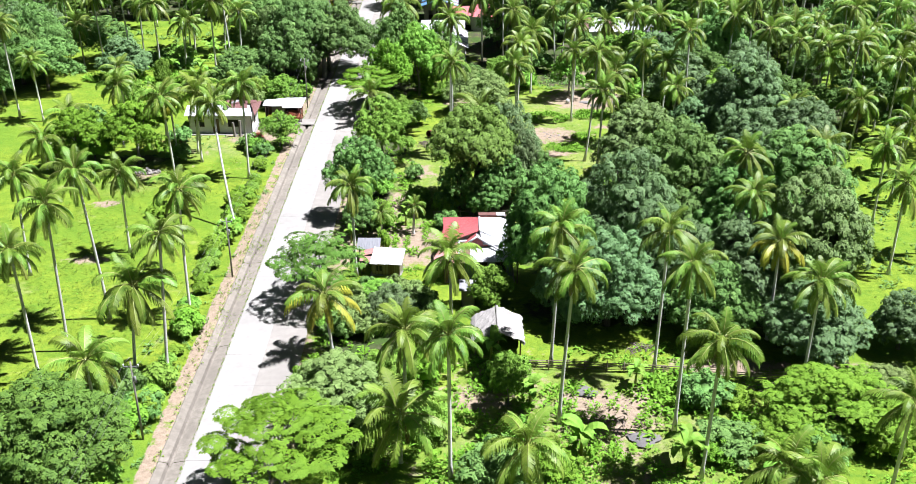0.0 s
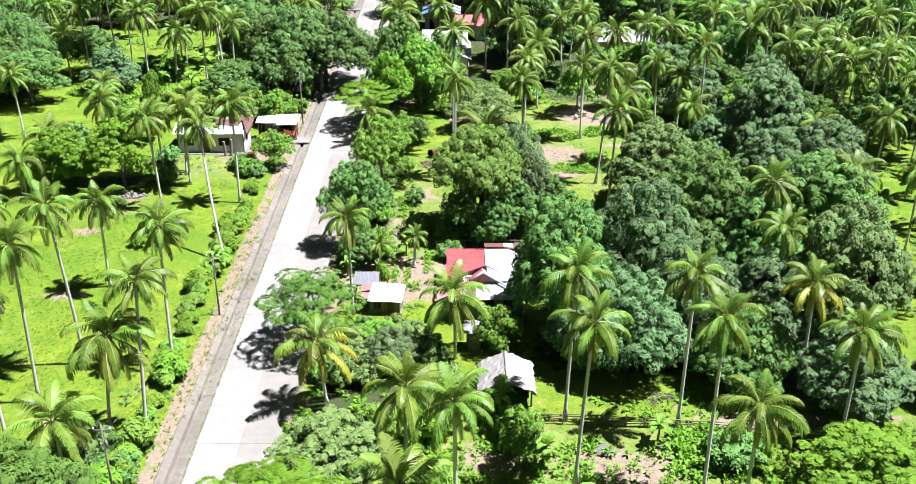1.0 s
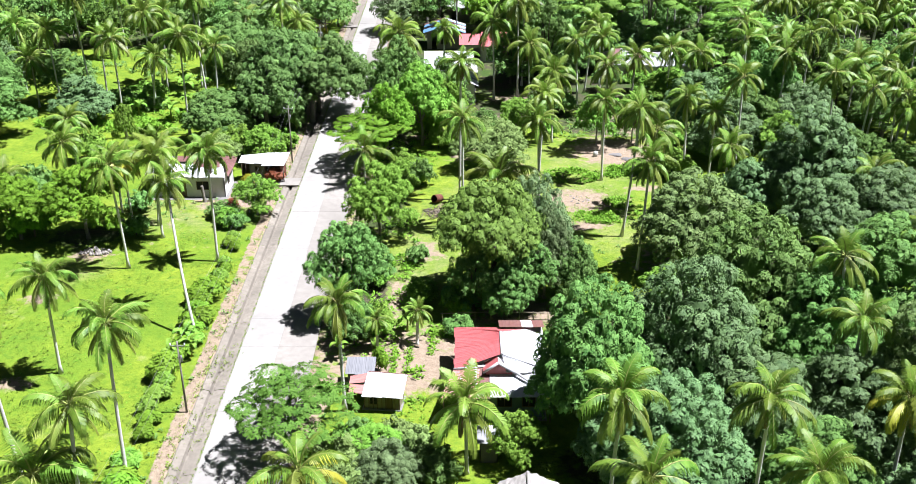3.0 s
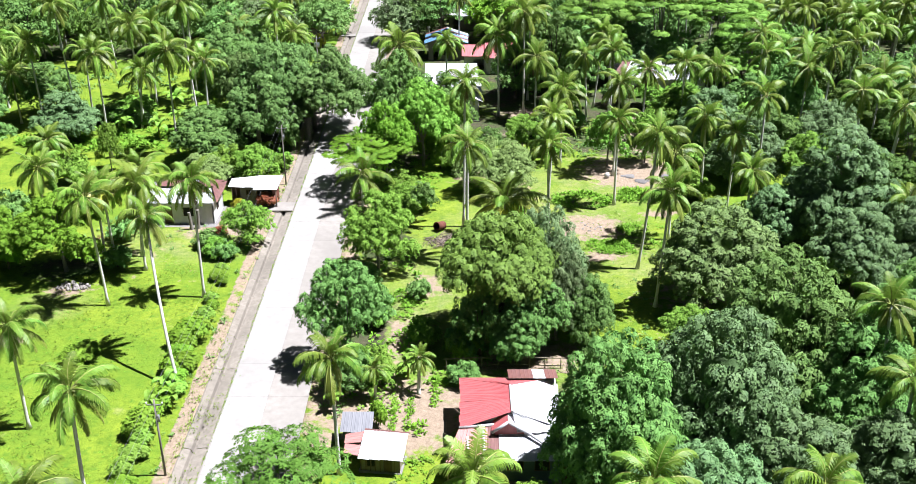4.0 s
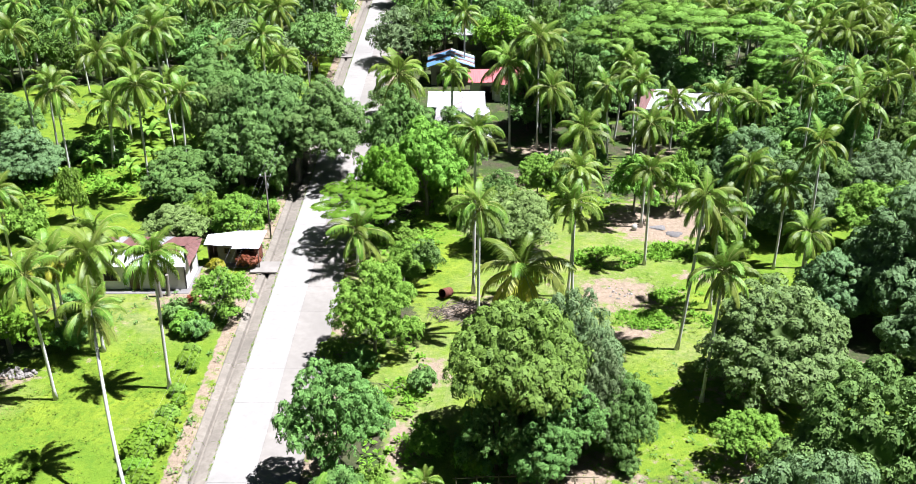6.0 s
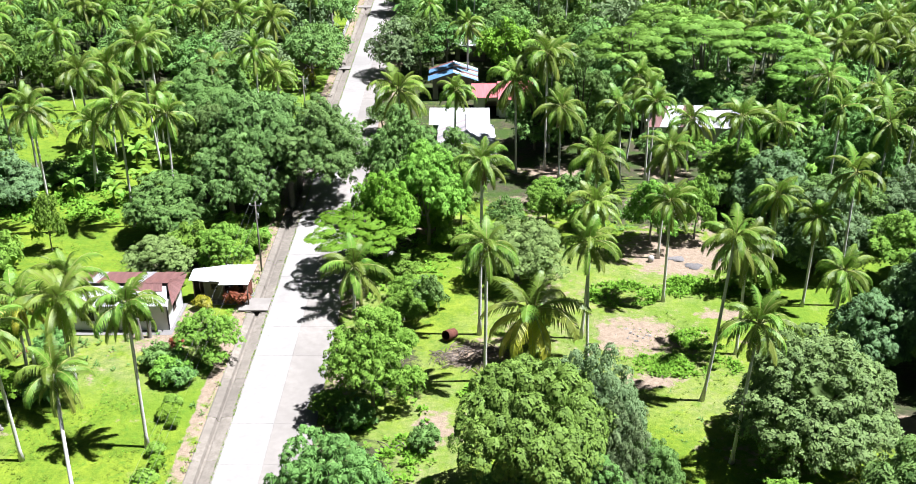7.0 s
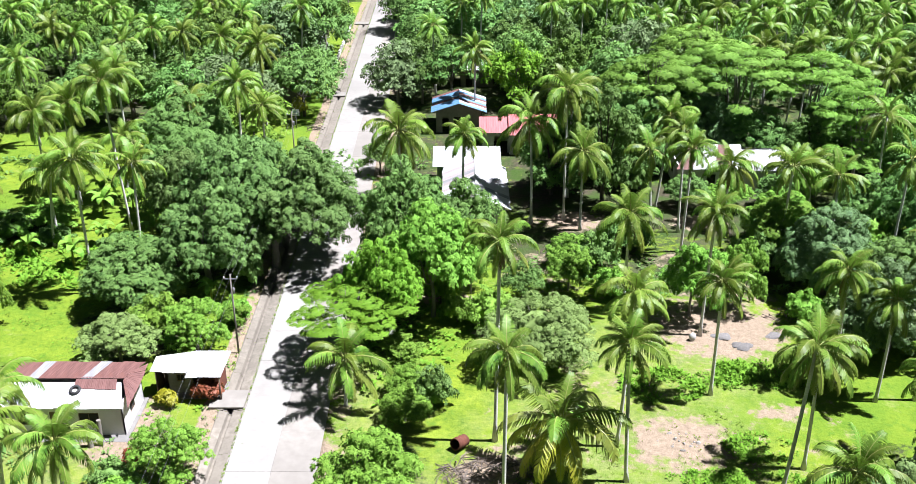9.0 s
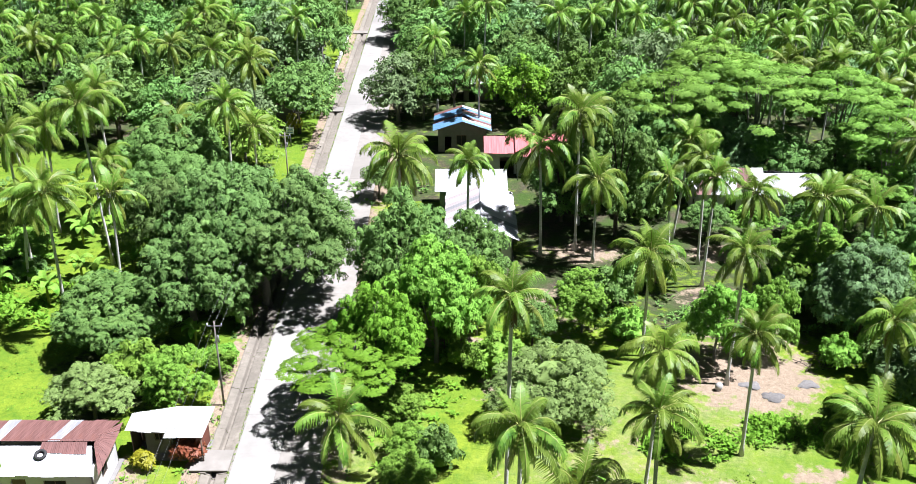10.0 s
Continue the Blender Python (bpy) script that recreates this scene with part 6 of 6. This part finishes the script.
# bare-twigged dry bushes by the road
for x, y, r, h in ((-7.3, 122.8, 1.9, 2.4), (-7.1, 125.6, 1.8, 2.6), (-6.8, 75.6, 2.4, 2.2), (30.5, 71.0, 1.8, 2.6)):
    tree("grey", x, y, r, h, green, 5.0, 7.6, leaf=green.choice((OLIVE_LEAF, LIGHT_LEAF)), label="half-dry olive bush with thin twigs")
for x, y, r, h in ((-12.0, 109.2, 1.5, 2.0), (7.0, 146.7, 2.3, 3.4), (26.7, 148.5, 3.5, 7.0), (16.9, 96.8, 2.4, 4.0), (-8.0, 130.8, 1.8, 2.2), (-41.8, 136.0, 1.5, 6.2), (-21.9, 136.0, 1.2, 2.2)):
    tree("light", x, y, r, h, green, 5.0, 8.8)
# garden shrubs with coloured leaves
for x, y, r, leaf, text in ((-24.6, 124.6, 0.9, YELLOW_LEAF, "bright yellow garden shrub beside a shed"), (-21.9, 125.4, 1.2, RED_LEAF, "red-flowering shrub in front of a shed"), (-25.2, 117.9, 0.8, RED_LEAF, "orange-red croton shrub in a yard")):
    tree("shrub", x, y, r, r * 1.7, green, 1.0, 1.7, leaf=leaf, label=text)
tree("shrub", -7.2, 86.2, 0.72, 2.7, green, 1.0, 1.7, leaf=LIME_LEAF, label="clipped upright golden-green garden shrub")


# ---------------------------------------------------------------- bananas
def banana_leaf_mesh(seed, length=2.0, rise=1.1):
    rng = random.Random(seed)
    n, verts, faces = 8, [], []
    p, a = Vector((0, 0, 0)), rise
    for i in range(n + 1):
        u = i / n
        w = 0.30 * math.sin(math.pi * min(1, 0.08 + 0.92 * u)) ** 0.6 * (0.15 if i == 0 else 1) + 0.02
        s = Vector((0, w, 0.10 * w))
        tear = rng.uniform(-0.03, 0.03)
        verts += [p - Vector((0, s.y, -0.25 * w)) + Vector((tear, 0, 0)), p, p + Vector((0, s.y, 0.25 * w)) - Vector((tear, 0, 0))]
        a -= (0.12 + 0.42 * u)
        p = p + Vector((math.cos(a), 0, math.sin(a))) * length / n
    for i in range(n):
        o = 3 * i
        faces += [(o, o + 1, o + 4, o + 3), (o + 1, o + 2, o + 5, o + 4)]
    me = mesh_from("leaf", [tuple(v) for v in verts], faces)
    me.materials.append(LIGHT_LEAF)
    return me


BANANA_LEAVES = [banana_leaf_mesh(s, 1.7 + 0.2 * s, 0.9 + 0.18 * s) for s in range(4)]


def banana(x, y, size, rng):
    ob = thing("banana_plant", pose(x, y, 0), "banana plant with broad torn green leaves", "banana plant", "banana plants")
    bm = bmesh.new()
    tube(bm, [(0, 0, -0.1), (0.03, 0.02, 0.8 * size), (0.05, 0.0, 1.5 * size)], [0.14 * size, 0.11 * size, 0.07 * size], 8)
    part("stem", bm, HUSK, ob)
    turn = rng.uniform(0, 360)
    for k in range(8):
        f = part_mesh("leaf", BANANA_LEAVES[(k * 3) % 4], None, ob)
        s = size * rng.uniform(0.75, 1.1)
        f.matrix_local = Matrix.Translation((0.04, 0, 1.4 * size)) @ pose(0, 0, 0, rng.uniform(-12, 12), rng.uniform(-25, 12), turn + 137.5 * k) @ Matrix.Diagonal((s, s, s, 1))


for x, y, s in ((8.4, 54.7, 1.1), (15.2, 53.4, 1.2), (-41.4, 162.0, 1.0), (-32.7, 146.5, 0.9), (-24.9, 140.1, 0.9), (-23.3, 90.4, 0.75), (-22.4, 88.6, 0.7), (-23.6, 87.6, 0.7), (-40.3, 158.7, 1.1), (-37.6, 160.0, 0.9),
                (5.3, 60.6, 1.0), (-10.6, 88.4, 0.7), (-8.0, 89.9, 0.7), (-5.4, 92.6, 0.75), (-34.0, 156.0, 0.9), (13.5, 63.2, 0.8), (21.0, 52.2, 1.0), (-29.3, 149.0, 1.0), (2.6, 66.5, 1.0), (-36.0, 149.6, 1.1), (-33.4, 152.4, 1.0), (-44.0, 148.6, 1.0), (-39.2, 146.8, 1.1), (-31.4, 154.6, 1.0), (-47.6, 146.0, 0.9), (-38.0, 151.6, 1.0)):
    banana(x, y, s, green)


# ---------------------------------------------------------------- fences, poles, wires
def bar(bm, a, b, r0, r1, sides=6):
    tube(bm, [a, b], [r0, r1], sides)


def bamboo_fence(name, points, height, rails, gap, label, rng):
    ob = thing(name, pose(points[0][0], points[0][1], 0), label, "fence")
    inv = Vector((points[0][0], points[0][1], 0))
    for (x0, y0), (x1, y1) in zip(points, points[1:]):
        a, b = Vector((x0, y0, 0)) - inv, Vector((x1, y1, 0)) - inv
        n = max(1, round((b - a).length / gap))
        for k in range(n + 1):
            q = a.lerp(b, k / n) + Vector((rng.uniform(-.08, .08), rng.uniform(-.08, .08), 0))
            bm = bmesh.new()
            bar(bm, q - Vector((0, 0, 0.25)), q + Vector((rng.uniform(-.07, .07), 0, height * rng.uniform(0.85, 1.2))), 0.05, 0.04)
            part("post", bm, BAMBOO, ob)
        for j in range(rails):
            for k in range(n):
                z = height * (0.25 + 0.65 * j / max(1, rails - 1))
                bm = bmesh.new()
                bar(bm, a.lerp(b, k / n) + Vector((-0.2, 0, z + rng.uniform(-.08, .08))), a.lerp(b, (k + 1) / n) + Vector((0.2, 0.02, z + rng.uniform(-.08, .08))), 0.045, 0.035)
                part("rail", bm, BAMBOO, ob)


bamboo_fence("bamboo_fence", [(5.6, 65.6), (11.5, 65.2), (17.4, 64.6), (22.5, 63.8), (28.0, 64.0)], 0.85, 4, 1.5, "weathered low fence of bamboo rails on posts", green)
bamboo_fence("yard_fence", [(-2.5, 93.9), (1.6, 94.2), (6.5, 94.0)], 1.0, 2, 1.4, "thin stick fence behind a bare yard", green)


def utility_pole(x, y, h):
    ob = thing("utility_pole", pose(x, y, 0), "slim grey roadside electricity pole with crossbar", "utility pole", "utility poles")
    bm = bmesh.new()
    tube(bm, [(0, 0, -0.4), (0, 0, h)], [0.085, 0.06], 10)
    part("shaft", bm, BARK_PALE, ob)
    bm = bmesh.new()
    box(bm, -0.5, 0.5, -0.035, 0.035, h - 0.43, h - 0.36)
    part("crossbar", bm, STEEL, ob)
    for dx in (-0.5, 0.0, 0.5):
        bm = bmesh.new()
        tube(bm, [(dx, 0, h - 0.35), (dx, 0, h - 0.2)], [0.04, 0.05], 8)
        part("insulator", bm, PAINT_WHITE, ob)
    bm = bmesh.new()
    tube(bm, [(0.18, -0.1, h - 1.6), (0.18, -0.1, h - 1.1)], [0.08, 0.08], 10)
    part("meter_box", bm, STEEL, ob)


POLES = [(-22.3, 20.0, 7.5), (-22.1, 56.5, 6.4), (-20.9, 81.1, 6.0), (-20.9, 131.8, 7.0), (-22.0, 170.0, 7.5), (-22.4, 205.0, 7.5), (-22.8, 240.0, 7.5)]
for x, y, h in POLES:
    utility_pole(x, y, h)
for (x0, y0, h0), (x1, y1, h1) in zip(POLES, POLES[1:]):
    for dx in (-0.5, 0.0, 0.5):
        a, b = Vector((x0 + dx, y0, h0 - 0.2)), Vector((x1 + dx, y1, h1 - 0.2))
        bm = bmesh.new()
        tube(bm, [a.lerp(b, k / 10) - Vector((0, 0, 0.9 * 4 * (k / 10) * (1 - k / 10))) for k in range(11)], [0.006] * 11, 4)
        ob = part("wire", bm, STEEL, None)
        tagged(ob, "thin overhead wire between roadside poles", "wire", "overhead wires")


# ---------------------------------------------------------------- yard clutter
def drum():
    ob = thing("drum", pose(-3.4, 119.6, 0.50, -14, 0, -38), "rusty red open drum lying on its side", "drum")
    bm = bmesh.new()
    n = 20
    rings = []
    for y, r in ((-0.55, 0.36), (-0.55, 0.42), (-0.2, 0.42), (-0.18, 0.44), (-0.14, 0.42), (0.14, 0.42), (0.18, 0.44), (0.2, 0.42), (0.55, 0.42), (0.55, 0.0)):
        rings.append([bm.verts.new((r * math.cos(2 * math.pi * k / n), y, r * math.sin(2 * math.pi * k / n))) for k in range(n)])
    inner = [bm.verts.new((0.36 * math.cos(2 * math.pi * k / n), 0.5, 0.36 * math.sin(2 * math.pi * k / n))) for k in range(n)]
    for a, b in zip(rings, rings[1:]):
        for k in range(n):
            bm.faces.new((a[k], a[(k + 1) % n], b[(k + 1) % n], b[k])).smooth = True
    for k in range(n):
        bm.faces.new((rings[0][k], inner[k], inner[(k + 1) % n], rings[0][(k + 1) % n]))
    bm.faces.new(inner)
    part("shell", bm, RUST, ob)


drum()


def heap(name, x, y, rx, ry, count, size, material, label, rng, piece="stone", rise=0.35):
    """A heap of separate lumps."""
    ob = thing(name, pose(x, y, 0), label, "heap")
    meshes = []
    for k in range(4):
        bm = bmesh.new()
        bmesh.ops.create_icosphere(bm, subdivisions=1, radius=1.0)
        for v in bm.verts:
            v.co *= rng.uniform(0.65, 1.15)
        me = bpy.data.meshes.new(piece)
        bm.to_mesh(me)
        bm.free()
        meshes.append(me)
    for k in range(count):
        a, q = rng.uniform(0, 6.28), math.sqrt(rng.random())
        f = part_mesh(piece, rng.choice(meshes), material, ob)
        s = size * rng.uniform(0.5, 1.3)
        f.matrix_local = pose(rx * q * math.cos(a), ry * q * math.sin(a), rise * (1 - q) * rng.random() + 0.3 * s, rng.uniform(0, 360), rng.uniform(0, 360), 0) @ Matrix.Diagonal((s, s * rng.uniform(0.7, 1.1), s * 0.7, 1))
    return ob


heap("stone_heap", -36.3, 107.4, 1.5, 0.7, 70, 0.20, STONE, "heap of pale rubble stones on bare soil", green)
heap("stone_heap", -25.2, 114.6, 0.8, 0.5, 18, 0.2, STONE, "small scatter of grey stones in grass", green)
heap("rubble", 11.7, 120.2, 1.6, 1.0, 26, 0.16, STONE, "low scatter of rubble on a bare patch", green, "stone", 0.1)


def stick_pile(name, x, y, rx, ry, count, long, label, rng, material=None, rise=0.5):
    ob = thing(name, pose(x, y, 0), label, "heap")
    for k in range(count):
        a, q = rng.uniform(0, 6.28), math.sqrt(rng.random())
        p = Vector((rx * q * math.cos(a), ry * q * math.sin(a), rng.uniform(0.02, rise) * (1.1 - q)))
        d = Vector((rng.uniform(-1, 1), rng.uniform(-1, 1), rng.uniform(-0.15, 0.25))) * long * 0.5
        bm = bmesh.new()
        r = rng.uniform(0.02, 0.05)
        bend = Vector((rng.uniform(-.1, .1), rng.uniform(-.1, .1), rng.uniform(0, .15))) * long
        tube(bm, [p - d, p + bend, p + d], [r, r * 0.9, r * 0.5], 5)
        part("stick", bm, material or LITTER, ob)


stick_pile("brushwood_pile", -1.4, 116.8, 3.4, 1.9, 150, 1.5, "pile of grey dead palm fronds and twigs", green)
stick_pile("brushwood_pile", 25.0, 137.6, 2.6, 1.2, 40, 1.5, "dark pile of dead branches beside cleared soil", green, BARK)
stick_pile("firewood_pile", -21.9, 186.0, 1.2, 0.8, 22, 1.6, "stack of cut firewood beside the road", green, BARK)
stick_pile("scrap_heap", -36.2, 118.0, 1.4, 1.0, 26, 1.3, "heap of rusty sheet scraps and sticks under palms", green, RUST, 0.5)
stick_pile("brushwood_pile", 11.0, 58.0, 2.4, 1.4, 22, 1.0, "scattered dead twigs on burnt ground", green, None, 0.15)
stick_pile("brushwood_pile", 14.8, 68.5, 1.4, 0.8, 30, 1.1, "small heap of dry brushwood in grass", green, None, 0.3)
stick_pile("fallen_branches", -6.4, 105.4, 1.6, 0.5, 10, 1.8, "fallen grey branches on the grass", green, None, 0.2)
stick_pile("brushwood_pile", 22.5, 62.6, 3.0, 0.6, 24, 1.8, "fallen bamboo poles beside a fence", green, BAMBOO, 0.2)


def ash_bed(x, y, r, rng):
    """Low dished mound of charcoal ash with a broken rim."""
    verts, faces, n = [(0, 0, 0.02)], [], 22
    for j, q in enumerate((0.45, 0.8, 1.0)):
        for k in range(n):
            a = 2 * math.pi * k / n
            s = r * q * (1 + 0.2 * math.sin(3 * a + x) + rng.uniform(-0.16, 0.16))
            verts.append((s * math.cos(a), 0.75 * s * math.sin(a), (0.03, 0.03, -0.06)[j] + rng.uniform(-0.03, 0.03)))
    for k in range(n):
        faces.append((0, 1 + k, 1 + (k + 1) % n))
        for j in (0, 1):
            o = 1 + j * n
            faces.append((o + k, o + n + k, o + n + (k + 1) % n, o + (k + 1) % n))
    ob = part_mesh("ash_bed", mesh_from("ash_bed", verts, faces, True), ASH, None)
    ob.matrix_world = pose(x, y, 0.05)
    tagged(ob, "grey bed of charcoal ash on bare soil", "ash", "ash beds")


for x, y, r in ((18.0, 134.3, 0.75), (19.3, 132.8, 0.85), (22.4, 134.4, 0.75), (13.1, 56.5, 1.1), (9.6, 62.4, 0.9)):
    ash_bed(x, y, r, green)


def sack(x, y, s, label):
    bm = bmesh.new()
    bmesh.ops.create_icosphere(bm, subdivisions=2, radius=1.0)
    for v in bm.verts:
        v.co.x *= 0.32 * (1 + 0.15 * math.sin(5 * v.co.z))
        v.co.y *= 0.24 * (1 + 0.1 * math.sin(4 * v.co.x))
        v.co.z = 0.42 * max(v.co.z, -0.85) + 0.35
    for f in bm.faces:
        f.smooth = True
    ob = part("sack", bm, PLASTIC_WHITE, None)
    ob.matrix_world = pose(x, y, 0, 0, 0, 25) @ Matrix.Diagonal((s, s, s, 1))
    tagged(ob, label, "sack")


sack(15.4, 133.6, 1.0, "white filled sack beside a small tree")
sack(-9.0, 133.8, 1.5, "white sack leaning under a roadside tree")


def culvert(y, wide, label):
    """A flat concrete slab over the drain, giving access to a yard."""
    x = drain_x(y)
    ob = thing("culvert_slab", pose(x, y, 0), label, "culvert")
    bm = bmesh.new()
    box(bm, -1.6, 0.95, -wide, wide, 0.06, 0.2)
    bmesh.ops.bevel(bm, geom=list(bm.edges), offset=0.02, segments=1, affect="EDGES")
    part("deck", bm, CONCRETE_TAN, ob)
    for s in (-1, 1):
        bm = bmesh.new()
        box(bm, -0.95, -0.5, s * wide - 0.1, s * wide + 0.1, -0.3, 0.06)
        part("support", bm, CONCRETE_OLD, ob)


culvert(125.2, 1.1, "concrete slab bridging the roadside drain to a yard")
culvert(200.4, 0.9, "concrete slab bridging the roadside drain")
culvert(244.0, 0.9, "concrete slab bridging the roadside drain")


def low_wall():
    ob = thing("boundary_wall", pose(-22.6, 210.0, 0, 0, 0, 0.3), "low whitewashed boundary wall along the drain", "wall")
    for k in range(12):
        bm = bmesh.new()
        box(bm, -0.1, 0.1, 2.9 * k, 2.9 * k + 2.7, -0.2, 0.75)
        part("panel", bm, PAINT_WHITE, ob)
        bm = bmesh.new()
        box(bm, -0.15, 0.15, 2.9 * k + 2.7, 2.9 * k + 2.9, -0.2, 0.95)
        part("pillar", bm, PAINT_WHITE, ob)


low_wall()


def notice_board(x, y):
    """A small board on a thin post beside the road, its lettering too far off to read."""
    ob = thing("notice_board", pose(x, y, 0), "small blue and white notice board on a thin post", "sign")
    bm = bmesh.new()
    bar(bm, Vector((0, 0, -0.2)), Vector((0, 0, 2.2)), 0.05, 0.045)
    part("post", bm, STEEL, ob)
    bm = bmesh.new()
    box(bm, -0.45, 0.45, -0.09, -0.055, 1.7, 2.55)
    board = part("board", bm, PAINT_WHITE, ob)
    for z in (1.9, 2.1, 2.3):
        bm = bmesh.new()
        box(bm, -0.34, 0.34, -0.10, -0.088, z - 0.05, z + 0.05)
        part("bar", bm, ROOF_BLUE, board)


notice_board(-24.3, 186.1)
tree("shrub", -24.7, 191.4, 1.0, 3.0, green, 1.0, 1.7, leaf=YELLOW_LEAF, label="tall shrub with yellow-orange flowers beside the road")


def palm_stump(x, y, h, lean):
    """A dead standing palm trunk, ringed and rotted hollow at the top."""
    ob = thing("palm_stump", pose(x, y, 0), "grey dead palm stump standing in front of a house", "tree stump", "palm stumps")
    bm = bmesh.new()
    pts = [(lean * u, 0, -0.2 + (h + 0.2) * u) for u in (0, 0.15, 0.4, 0.7, 1.0)]
    tube(bm, pts, [0.26, 0.19, 0.165, 0.17, 0.15], 10, False)
    tube(bm, [pts[-1], (lean, 0, h - 0.25)], [0.15, 0.09], 10)
    part("trunk", bm, BARK_PALE, ob)


palm_stump(-28.5, 119.7, 1.9, -0.15)
palm_stump(-27.9, 119.9, 2.1, 0.1)


# ---------------------------------------------------------------- road surface
build_road()
